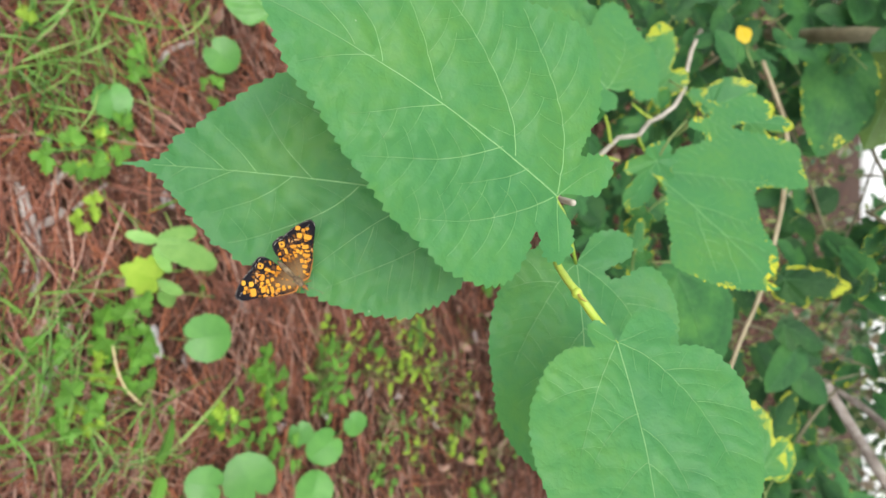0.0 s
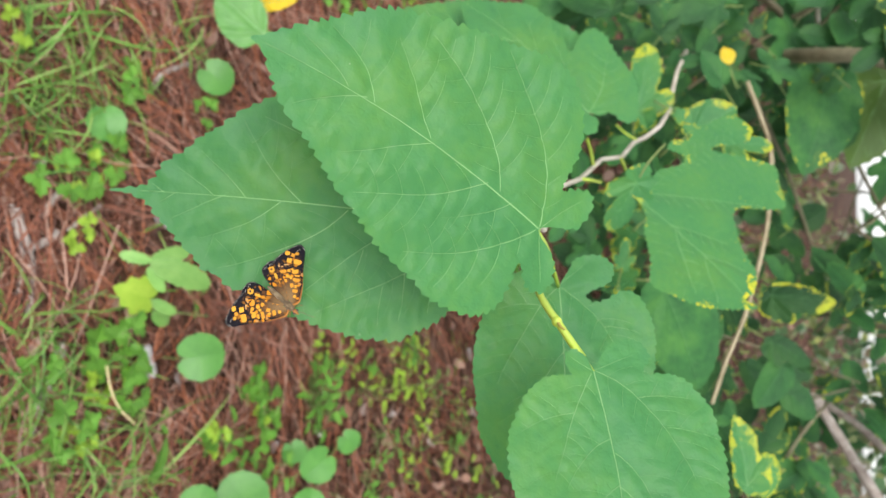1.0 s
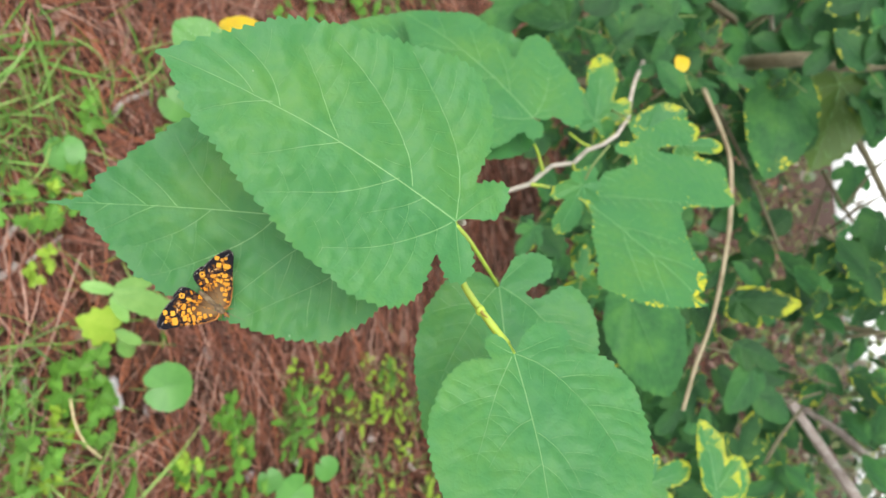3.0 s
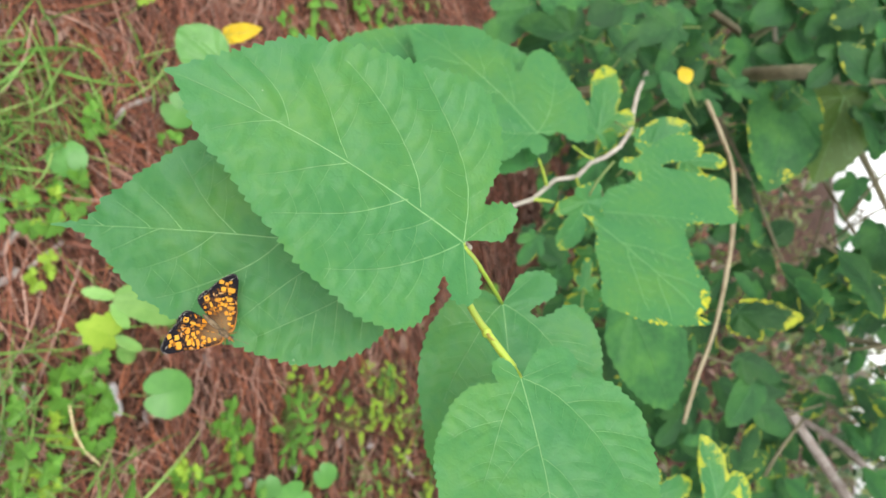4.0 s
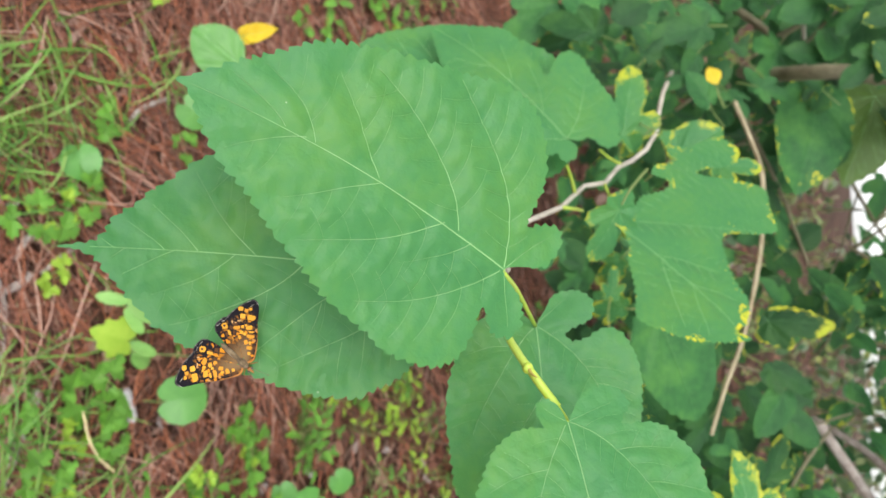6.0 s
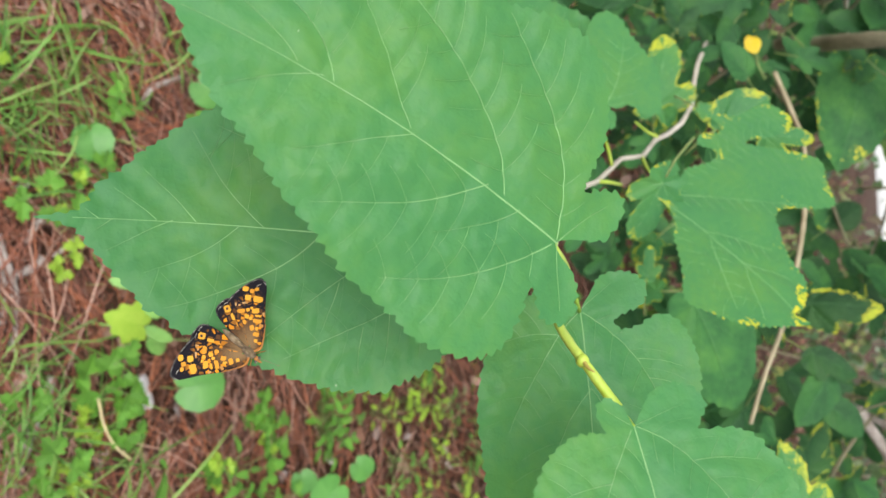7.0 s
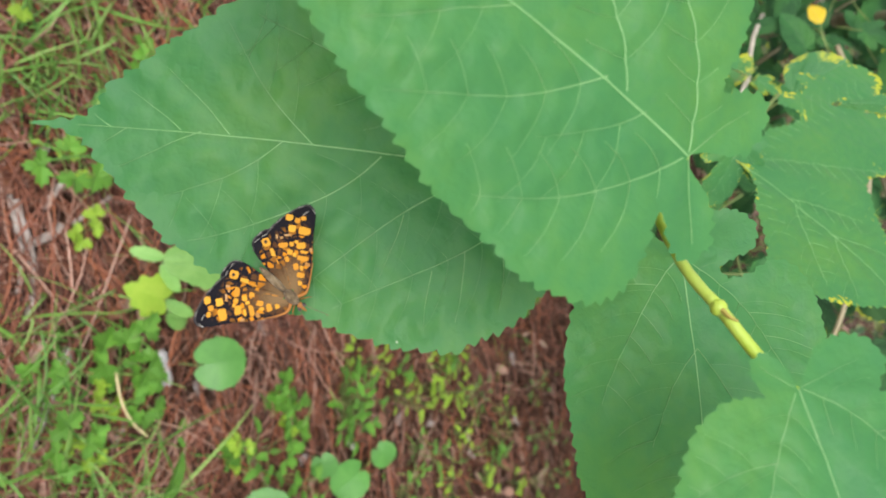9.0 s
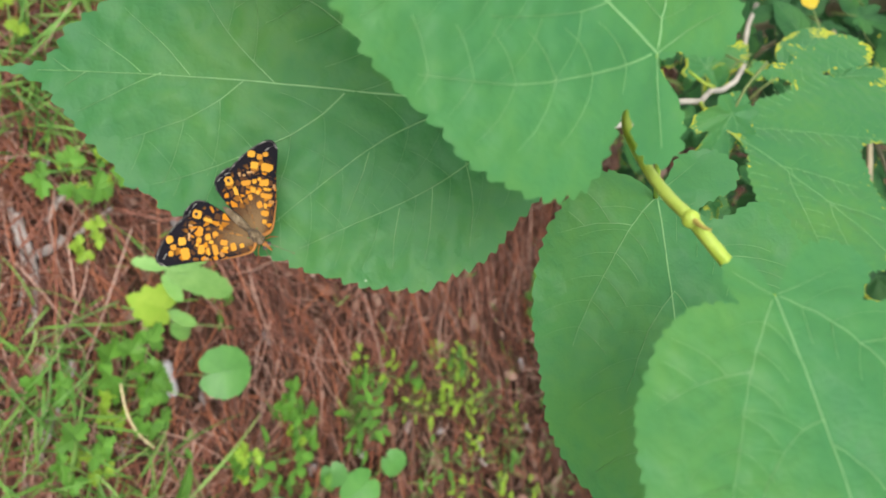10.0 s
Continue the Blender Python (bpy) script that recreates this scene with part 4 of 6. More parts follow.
twig("twig", ((0.0465, 0.178, 0.6866), (0.038, 0.225, 0.6609), (0.0251, 0.275, 0.6445), (0.0104, 0.33, 0.6297), (-0.0057, 0.39, 0.6286), (-0.0265, 0.44, 0.6267), (-0.0329, 0.47, 0.632), (-0.0553, 0.53, 0.6247), (-0.0746, 0.6, 0.6176), (-0.0943, 0.65, 0.618), (-0.1237, 0.71, 0.6143), (-0.1544, 0.74, 0.6115), (-0.1807, 0.77, 0.6099), (-0.2106, 0.8, 0.6137)), 0.0010, 0.0023, PALE_TWIG, "pale zigzag twig", 0.05, steps=1)
for way in (((-0.0587, 0.535, 0.6256), (-0.0615, 0.53, 0.6205), (-0.0679, 0.52, 0.6139)), ((-0.0175, 0.42, 0.6275), (-0.0261, 0.41, 0.6287), (-0.0322, 0.4, 0.6295)), ((-0.0322, 0.468, 0.6317), (-0.0255, 0.46, 0.6359), (-0.019, 0.45, 0.6407)), ((-0.0057, 0.39, 0.6286), (-0.0052, 0.395, 0.634), (-0.0043, 0.4, 0.6386)), ((-0.1219, 0.71, 0.6143), (-0.1119, 0.7, 0.6228), (-0.1031, 0.69, 0.6328))):
    twig("petiole", way, 0.0012, 0.0008, GREEN_STEM, "", 0.05, 6, 3)
twig("trunk", ((-0.25, 0.97, rise(-0.25, 0.97) - 0.03), (-0.258, 0.98, 0.3), (-0.2538, 0.9721, 0.634), (-0.2202, 0.8927, 0.7009), (-0.1925, 0.82, 0.75), (-0.1879, 0.821, 0.7823), (-0.1792, 0.8419, 0.8425), (-0.19, 0.84, 1.05), (-0.18, 0.86, 1.4)), 0.0085, 0.0070, BARK, "pale grey-brown upright trunk", 0.05, 12)
twig("vine", ((-0.1627, 0.7796, 0.6783), (-0.1224, 0.7688, 0.6917), (-0.0840, 0.7561, 0.7020), (-0.0435, 0.7496, 0.7017), (0.0013, 0.7415, 0.6972), (0.0715, 0.7308, 0.6816), (0.1187, 0.7167, 0.6650), (0.1605, 0.7042, 0.6529)), 0.0025, 0.0018, TAN_TWIG, "thin tan hanging vine")
twig("limb", ((-0.2359, 0.9819, 0.7724), (-0.1973, 1.0114, 0.7947), (-0.1362, 1.0481, 0.8257), (-0.081, 1.0792, 0.847), (-0.0096, 1.1166, 0.8769)), 0.005, 0.0035, BARK, "slender branch")
twig("limb", ((-0.2306, 0.9161, 0.6519), (-0.1168, 1.0196, 0.6941), (0.0057, 1.1129, 0.7363), (-0.1259, 1.2347, 0.7846)), 0.003, 0.0015, BARK)
twig("limb", ((-0.1337, 1.1741, 0.7785), (-0.0742, 1.1716, 0.8035), (-0.0160, 1.1587, 0.8306)), 0.0028, 0.002, BARK)
twig("limb", ((0.1844, 1.0704, 0.7212), (0.2255, 1.0653, 0.7455), (0.2839, 1.0563, 0.7802), (0.3412, 1.0576, 0.8131)), 0.0065, 0.0075, DEAD_STICK, "bare grey branch")
twig("limb", ((0.1863, 1.1221, 0.7114), (0.2218, 1.1007, 0.7714), (0.2706, 1.0769, 0.8234), (0.3079, 1.0797, 0.8639)), 0.0045, 0.005, DEAD_STICK)
twig("limb", ((0.2592, 0.9503, 0.6899), (0.2220, 0.9794, 0.7115), (0.1845, 1.0122, 0.7401)), 0.0024, 0.0018, BARK)
twig("limb", ((0.0759, 1.2809, 0.7164), (0.0891, 1.2580, 0.7788), (0.1028, 1.2355, 0.8417), (0.1158, 1.2043, 0.8878)), 0.004, 0.005, BARK, "thin dark branch")
twig("limb", ((-0.3156, 0.9066, 0.7416), (-0.2837, 0.9319, 0.7393), (-0.2465, 0.9584, 0.7379)), 0.0035, 0.002, PALE_TWIG)
twig("limb", ((-0.4024, 1.0589, 0.6185), (-0.3418, 1.0390, 0.6753), (-0.2851, 1.0111, 0.7176)), 0.006, 0.004, BARK)


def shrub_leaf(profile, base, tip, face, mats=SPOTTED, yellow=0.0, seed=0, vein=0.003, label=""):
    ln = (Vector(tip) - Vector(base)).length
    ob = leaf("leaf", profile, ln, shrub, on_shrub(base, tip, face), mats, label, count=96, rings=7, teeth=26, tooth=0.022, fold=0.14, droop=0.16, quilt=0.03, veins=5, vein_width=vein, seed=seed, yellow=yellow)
    b, u = Vector(base) - foot, (Vector(base) - Vector(tip)).normalized()
    bm = bmesh.new()
    tube(bm, [b + 0.003 * u, b + 0.014 * u + Vector((0, 0.005, -0.002)), b + 0.028 * u + Vector((0, 0.014, -0.002))], 0.0006, 0.0009, 5, 2)
    part("petiole", bm, STALK, shrub)
    return ob


shrub_leaf(FIVE_LOBE, (-0.0418, 0.5, 0.6997), (-0.0391, 0.51, 0.7259), (-0.3, -0.75, 0.60), FRESH_SPOTTED, 0.95, 20)
shrub_leaf(MITTEN, (-0.0561, 0.52, 0.6699), (-0.0746, 0.53, 0.7003), (-0.3, -0.75, 0.60), FRESH_SPOTTED, 0.9, 21)
shrub_leaf(FIVE_LOBE, (0.0483, 0.6, 0.6051), (0.0483, 0.61, 0.573), (-0.3, -0.75, 0.60), FRESH_SPOTTED, 0.99, 112)
shrub_leaf(FIVE_LOBE, (0.0129, 0.55, 0.617), (0.0259, 0.56, 0.5987), (-0.3, -0.75, 0.60), FRESH_SPOTTED, 0.9, 113)
shrub_leaf(SIDE_LOBE, (-0.1111, 0.68, 0.6057), (-0.0977, 0.69, 0.5846), (-0.3, -0.75, 0.60), FRESH_SPOTTED, 0.99, 114)
shrub_leaf(FIVE_LOBE, (-0.1116, 0.68, 0.6274), (-0.099, 0.69, 0.6432), (-0.3, -0.75, 0.60), FRESH_SPOTTED, 0.95, 115)
shrub_leaf(FIVE_LOBE, (0.0010, 0.3749, 0.6664), (0.0273, 0.3800, 0.6480), (0.0, -0.70, 0.70), FRESH_SPOTTED, 0.315, 22)
shrub_leaf(FIVE_LOBE, (-0.117, 0.6763, 0.5901), (-0.1864, 0.6859, 0.599), (0.0, -0.70, 0.70), FRESH_SPOTTED, 0.855, 23)
shrub_leaf(FIVE_LOBE, (0.0386, 0.5437, 0.6118), (0.0166, 0.5428, 0.6152), (0.0, -0.70, 0.70), FRESH_SPOTTED, 0.81, 24)
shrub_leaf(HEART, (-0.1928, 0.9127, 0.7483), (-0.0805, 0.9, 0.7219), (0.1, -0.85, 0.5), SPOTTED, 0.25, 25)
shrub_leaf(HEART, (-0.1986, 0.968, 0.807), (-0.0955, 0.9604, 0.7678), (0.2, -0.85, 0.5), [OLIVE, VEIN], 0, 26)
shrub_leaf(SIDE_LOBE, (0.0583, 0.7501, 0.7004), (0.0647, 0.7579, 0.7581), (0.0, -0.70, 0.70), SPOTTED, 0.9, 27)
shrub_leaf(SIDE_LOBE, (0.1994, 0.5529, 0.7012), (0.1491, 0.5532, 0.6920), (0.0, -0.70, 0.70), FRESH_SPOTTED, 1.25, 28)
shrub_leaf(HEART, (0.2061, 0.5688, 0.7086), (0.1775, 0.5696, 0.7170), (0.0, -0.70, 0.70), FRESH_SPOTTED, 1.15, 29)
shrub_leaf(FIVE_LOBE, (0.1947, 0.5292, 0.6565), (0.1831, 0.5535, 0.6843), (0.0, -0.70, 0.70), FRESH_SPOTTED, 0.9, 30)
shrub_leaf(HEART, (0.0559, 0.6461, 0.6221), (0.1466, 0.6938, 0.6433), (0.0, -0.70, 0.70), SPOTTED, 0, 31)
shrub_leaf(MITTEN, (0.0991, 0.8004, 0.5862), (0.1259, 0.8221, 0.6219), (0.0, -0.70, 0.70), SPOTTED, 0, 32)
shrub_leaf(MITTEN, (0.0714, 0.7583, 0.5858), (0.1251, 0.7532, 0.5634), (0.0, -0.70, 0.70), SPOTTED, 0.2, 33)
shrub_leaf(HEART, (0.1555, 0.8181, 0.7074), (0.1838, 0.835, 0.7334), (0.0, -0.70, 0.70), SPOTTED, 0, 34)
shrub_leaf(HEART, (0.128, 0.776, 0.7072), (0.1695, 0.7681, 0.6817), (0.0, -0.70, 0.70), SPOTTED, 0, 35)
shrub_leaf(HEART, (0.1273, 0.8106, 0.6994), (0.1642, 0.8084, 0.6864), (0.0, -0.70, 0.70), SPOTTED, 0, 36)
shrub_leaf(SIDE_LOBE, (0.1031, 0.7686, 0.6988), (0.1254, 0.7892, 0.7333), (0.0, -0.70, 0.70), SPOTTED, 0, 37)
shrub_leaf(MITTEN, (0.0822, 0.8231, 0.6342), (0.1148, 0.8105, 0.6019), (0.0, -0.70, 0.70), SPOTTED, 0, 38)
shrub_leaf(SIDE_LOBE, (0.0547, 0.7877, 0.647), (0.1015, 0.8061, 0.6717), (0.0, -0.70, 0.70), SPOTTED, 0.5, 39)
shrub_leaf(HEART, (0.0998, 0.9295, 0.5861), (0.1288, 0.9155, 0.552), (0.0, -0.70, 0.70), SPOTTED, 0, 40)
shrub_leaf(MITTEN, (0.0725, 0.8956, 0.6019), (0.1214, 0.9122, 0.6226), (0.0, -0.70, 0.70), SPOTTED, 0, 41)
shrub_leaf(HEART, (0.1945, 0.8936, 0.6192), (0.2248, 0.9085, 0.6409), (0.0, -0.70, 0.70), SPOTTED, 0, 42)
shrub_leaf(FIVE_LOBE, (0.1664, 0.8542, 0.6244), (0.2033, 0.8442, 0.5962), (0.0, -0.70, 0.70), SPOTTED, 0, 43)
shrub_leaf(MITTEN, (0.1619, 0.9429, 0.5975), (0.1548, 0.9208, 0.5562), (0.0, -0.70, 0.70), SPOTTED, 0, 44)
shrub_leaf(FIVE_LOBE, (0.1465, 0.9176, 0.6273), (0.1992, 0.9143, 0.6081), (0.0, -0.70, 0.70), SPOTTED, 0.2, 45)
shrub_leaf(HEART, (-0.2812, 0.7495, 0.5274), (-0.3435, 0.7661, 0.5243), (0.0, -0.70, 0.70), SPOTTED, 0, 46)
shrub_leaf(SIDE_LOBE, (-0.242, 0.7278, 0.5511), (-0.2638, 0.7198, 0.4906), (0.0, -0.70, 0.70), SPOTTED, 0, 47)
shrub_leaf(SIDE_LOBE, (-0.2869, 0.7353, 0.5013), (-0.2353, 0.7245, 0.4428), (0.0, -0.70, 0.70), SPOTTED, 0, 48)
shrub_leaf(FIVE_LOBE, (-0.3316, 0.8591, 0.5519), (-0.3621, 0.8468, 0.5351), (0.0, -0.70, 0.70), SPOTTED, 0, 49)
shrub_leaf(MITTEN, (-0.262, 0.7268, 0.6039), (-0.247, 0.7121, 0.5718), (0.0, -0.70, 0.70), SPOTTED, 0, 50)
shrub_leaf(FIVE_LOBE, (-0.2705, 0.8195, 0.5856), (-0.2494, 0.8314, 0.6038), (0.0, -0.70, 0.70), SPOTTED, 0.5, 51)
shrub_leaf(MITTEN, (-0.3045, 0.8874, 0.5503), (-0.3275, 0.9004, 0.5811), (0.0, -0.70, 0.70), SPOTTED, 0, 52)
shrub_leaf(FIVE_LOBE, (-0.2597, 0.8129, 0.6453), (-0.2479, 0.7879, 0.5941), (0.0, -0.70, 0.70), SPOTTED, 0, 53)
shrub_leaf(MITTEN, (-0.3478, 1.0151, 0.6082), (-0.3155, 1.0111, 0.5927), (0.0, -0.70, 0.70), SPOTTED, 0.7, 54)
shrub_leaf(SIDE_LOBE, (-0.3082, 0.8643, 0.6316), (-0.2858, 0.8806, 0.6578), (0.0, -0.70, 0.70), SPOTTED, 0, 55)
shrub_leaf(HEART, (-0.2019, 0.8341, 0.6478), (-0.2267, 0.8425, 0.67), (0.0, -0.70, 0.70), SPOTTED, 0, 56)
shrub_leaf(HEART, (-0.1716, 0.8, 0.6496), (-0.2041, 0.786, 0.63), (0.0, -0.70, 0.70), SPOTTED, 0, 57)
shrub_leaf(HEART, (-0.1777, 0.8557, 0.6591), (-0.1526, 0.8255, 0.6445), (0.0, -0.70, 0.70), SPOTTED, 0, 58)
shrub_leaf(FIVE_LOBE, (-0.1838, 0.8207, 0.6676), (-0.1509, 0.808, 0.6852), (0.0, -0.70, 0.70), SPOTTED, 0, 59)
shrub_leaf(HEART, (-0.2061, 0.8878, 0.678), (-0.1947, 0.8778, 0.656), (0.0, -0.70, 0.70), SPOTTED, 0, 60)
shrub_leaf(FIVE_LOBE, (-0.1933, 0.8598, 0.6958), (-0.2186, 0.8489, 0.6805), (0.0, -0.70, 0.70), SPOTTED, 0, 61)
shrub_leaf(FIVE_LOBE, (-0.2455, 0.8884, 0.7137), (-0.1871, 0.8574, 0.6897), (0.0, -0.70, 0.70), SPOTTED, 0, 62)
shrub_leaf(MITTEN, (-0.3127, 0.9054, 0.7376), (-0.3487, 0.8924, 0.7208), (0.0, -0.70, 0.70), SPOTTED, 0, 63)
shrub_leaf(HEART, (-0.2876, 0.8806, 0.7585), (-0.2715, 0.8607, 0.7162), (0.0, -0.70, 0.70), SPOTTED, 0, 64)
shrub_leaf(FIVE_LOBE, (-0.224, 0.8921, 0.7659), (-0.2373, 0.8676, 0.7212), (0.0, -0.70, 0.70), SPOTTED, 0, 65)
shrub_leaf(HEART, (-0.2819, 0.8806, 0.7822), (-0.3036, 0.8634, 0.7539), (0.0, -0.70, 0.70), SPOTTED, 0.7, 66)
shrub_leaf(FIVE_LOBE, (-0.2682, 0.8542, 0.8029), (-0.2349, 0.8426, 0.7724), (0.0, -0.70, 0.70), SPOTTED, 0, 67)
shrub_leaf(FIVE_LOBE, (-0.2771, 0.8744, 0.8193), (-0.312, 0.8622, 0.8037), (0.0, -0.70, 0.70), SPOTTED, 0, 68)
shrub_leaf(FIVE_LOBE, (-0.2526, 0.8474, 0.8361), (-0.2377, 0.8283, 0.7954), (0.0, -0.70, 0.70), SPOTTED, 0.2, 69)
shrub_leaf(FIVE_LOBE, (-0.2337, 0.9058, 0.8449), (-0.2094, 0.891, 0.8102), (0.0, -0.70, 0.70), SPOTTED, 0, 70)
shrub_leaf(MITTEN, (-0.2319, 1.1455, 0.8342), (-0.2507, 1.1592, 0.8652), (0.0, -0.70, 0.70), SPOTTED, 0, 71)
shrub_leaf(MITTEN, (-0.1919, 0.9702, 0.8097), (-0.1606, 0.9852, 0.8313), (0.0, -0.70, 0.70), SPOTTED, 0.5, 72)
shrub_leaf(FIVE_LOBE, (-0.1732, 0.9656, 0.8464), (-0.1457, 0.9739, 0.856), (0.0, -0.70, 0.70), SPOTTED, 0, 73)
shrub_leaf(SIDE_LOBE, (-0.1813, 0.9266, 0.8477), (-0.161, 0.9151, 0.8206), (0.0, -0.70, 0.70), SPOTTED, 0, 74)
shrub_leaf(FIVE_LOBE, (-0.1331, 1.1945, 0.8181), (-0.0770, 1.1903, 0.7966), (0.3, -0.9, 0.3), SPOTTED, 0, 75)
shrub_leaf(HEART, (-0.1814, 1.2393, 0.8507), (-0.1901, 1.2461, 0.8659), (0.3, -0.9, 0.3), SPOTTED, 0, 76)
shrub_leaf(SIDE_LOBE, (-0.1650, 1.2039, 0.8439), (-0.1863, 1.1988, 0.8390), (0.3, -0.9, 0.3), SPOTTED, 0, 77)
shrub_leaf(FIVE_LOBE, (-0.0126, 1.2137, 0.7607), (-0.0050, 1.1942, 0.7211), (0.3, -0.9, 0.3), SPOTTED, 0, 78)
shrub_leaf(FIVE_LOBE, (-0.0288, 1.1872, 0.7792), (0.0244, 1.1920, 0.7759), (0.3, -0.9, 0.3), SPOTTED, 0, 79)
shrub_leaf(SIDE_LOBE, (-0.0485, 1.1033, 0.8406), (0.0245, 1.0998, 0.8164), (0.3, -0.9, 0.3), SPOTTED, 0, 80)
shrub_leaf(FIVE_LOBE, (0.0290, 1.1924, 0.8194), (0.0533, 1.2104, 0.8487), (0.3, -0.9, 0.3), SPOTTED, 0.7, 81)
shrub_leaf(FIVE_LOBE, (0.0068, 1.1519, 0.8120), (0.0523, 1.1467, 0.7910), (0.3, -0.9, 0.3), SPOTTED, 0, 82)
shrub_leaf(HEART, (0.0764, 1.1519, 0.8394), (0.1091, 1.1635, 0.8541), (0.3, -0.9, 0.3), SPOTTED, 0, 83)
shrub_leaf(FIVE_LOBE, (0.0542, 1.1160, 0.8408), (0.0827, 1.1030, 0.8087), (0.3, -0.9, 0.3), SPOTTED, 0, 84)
shrub_leaf(MITTEN, (0.0641, 1.2083, 0.7320), (0.0622, 1.1892, 0.6955), (0.0, -0.70, 0.70), SPOTTED, 0, 85)
shrub_leaf(FIVE_LOBE, (0.0514, 1.1834, 0.7526), (0.0992, 1.1828, 0.7401), (0.0, -0.70, 0.70), SPOTTED, 0, 86)
shrub_leaf(MITTEN, (0.1658, 1.1202, 0.7565), (0.1913, 1.1095, 0.7297), (0.0, -0.70, 0.70), SPOTTED, 0.7, 87)
shrub_leaf(SIDE_LOBE, (0.1410, 1.0867, 0.7633), (0.1800, 1.1014, 0.7825), (0.0, -0.70, 0.70), SPOTTED, 0, 88)
shrub_leaf(HEART, (0.1750, 1.1558, 0.8234), (0.2012, 1.1616, 0.8285), (0.0, -0.70, 0.70), SPOTTED, 0, 89)
shrub_leaf(HEART, (0.1567, 1.1218, 0.8278), (0.1708, 1.1098, 0.8010), (0.0, -0.70, 0.70), SPOTTED, 0.3, 90)
shrub_leaf(MITTEN, (-0.2429, 0.7866, 0.5903), (-0.2611, 0.7787, 0.5791), (0.0, -0.70, 0.70), SPOTTED, 0, 91)
shrub_leaf(SIDE_LOBE, (-0.2173, 0.755, 0.598), (-0.2369, 0.7614, 0.6152), (0.0, -0.70, 0.70), SPOTTED, 0, 92)
shrub_leaf(FIVE_LOBE, (-0.1911, 0.7845, 0.5989), (-0.1962, 0.7879, 0.632), (0.0, -0.70, 0.70), SPOTTED, 0, 93)
shrub_leaf(HEART, (-0.2343, 0.8293, 0.621), (-0.2405, 0.8074, 0.605), (0.0, -0.70, 0.70), SPOTTED, 0, 94)
shrub_leaf(HEART, (-0.2245, 0.8013, 0.6397), (-0.1986, 0.7846, 0.6259), (0.0, -0.70, 0.70), SPOTTED, 0, 95)
shrub_leaf(FIVE_LOBE, (-0.2386, 0.8345, 0.6825), (-0.2539, 0.8374, 0.6917), (0.0, -0.70, 0.70), SPOTTED, 0.7, 96)
shrub_leaf(SIDE_LOBE, (-0.2159, 0.8008, 0.6866), (-0.23, 0.7922, 0.6733), (0.0, -0.70, 0.70), SPOTTED, 0, 97)
shrub_leaf(FIVE_LOBE, (-0.186, 0.8239, 0.6995), (-0.1734, 0.8391, 0.7261), (0.0, -0.70, 0.70), SPOTTED, 0, 98)
shrub_leaf(HEART, (-0.197, 0.8969, 0.7435), (-0.1851, 0.8928, 0.7329), (0.0, -0.70, 0.70), SPOTTED, 0.5, 99)
shrub_leaf(MITTEN, (-0.1887, 0.8644, 0.7536), (-0.199, 0.8558, 0.7397), (0.0, -0.70, 0.70), SPOTTED, 0, 100)
shrub_leaf(HEART, (-0.0669, 1.0822, 0.6721), (-0.0515, 1.0655, 0.6358), (0.0, -0.70, 0.70), SPOTTED, 0, 101)
shrub_leaf(FIVE_LOBE, (-0.0832, 1.0506, 0.6894), (-0.0335, 1.0597, 0.6952), (0.0, -0.70, 0.70), SPOTTED, 0.5, 102)
shrub_leaf(MITTEN, (-0.0390, 1.0683, 0.7043), (-0.0644, 1.0834, 0.7398), (0.0, -0.70, 0.70), SPOTTED, 0, 103)
shrub_leaf(FIVE_LOBE, (-0.05, 1.1726, 0.6681), (-0.0052, 1.1969, 0.7048), (0.0, -0.70, 0.70), SPOTTED, 0, 104)
shrub_leaf(FIVE_LOBE, (0.0092, 1.0088, 0.6365), (-0.0061, 0.995, 0.6133), (0.0, -0.70, 0.70), SPOTTED, 0.5, 105)
shrub_leaf(FIVE_LOBE, (0.0099, 0.9812, 0.6578), (0.0376, 0.9729, 0.6351), (0.0, -0.70, 0.70), SPOTTED, 0, 106)
shrub_leaf(FIVE_LOBE, (-0.03, 0.7614, 0.4909), (0.001, 0.7556, 0.4721), (0.0, -0.70, 0.70), SPOTTED, 0, 107)
shrub_leaf(MITTEN, (-0.0346, 0.8442, 0.4524), (-0.0114, 0.8449, 0.448), (0.0, -0.70, 0.70), SPOTTED, 0.7, 108)
shrub_leaf(FIVE_LOBE, (-0.0434, 0.8082, 0.4597), (-0.0342, 0.8213, 0.4827), (0.0, -0.70, 0.70), SPOTTED, 0, 109)
shrub_leaf(MITTEN, (-0.1115, 1.0234, 0.6936), (-0.1246, 1.0382, 0.7254), (0.0, -0.70, 0.70), SPOTTED, 0, 110)
shrub_leaf(FIVE_LOBE, (-0.1106, 0.9768, 0.678), (-0.0728, 0.991, 0.6966), (0.0, -0.70, 0.70), SPOTTED, 0.1, 111)
shrub_leaf(FIVE_LOBE, (-0.1880, 0.7800, 0.8060), (-0.1600, 0.7740, 0.7720), (0.1, -0.8, 0.6), SPOTTED, 0, 112)
shrub_leaf(HEART, (-0.1650, 0.7820, 0.8260), (-0.1980, 0.7700, 0.8020), (0.2, -0.8, 0.5), SPOTTED, 0.3, 113)
shrub_leaf(MITTEN, (-0.1920, 0.7900, 0.8560), (-0.1640, 0.7780, 0.8250), (0.0, -0.7, 0.7), SPOTTED, 0, 114)
shrub_leaf(FIVE_LOBE, (-0.1600, 0.7840, 0.8640), (-0.1960, 0.7760, 0.8420), (0.1, -0.9, 0.4), SPOTTED, 0, 115)
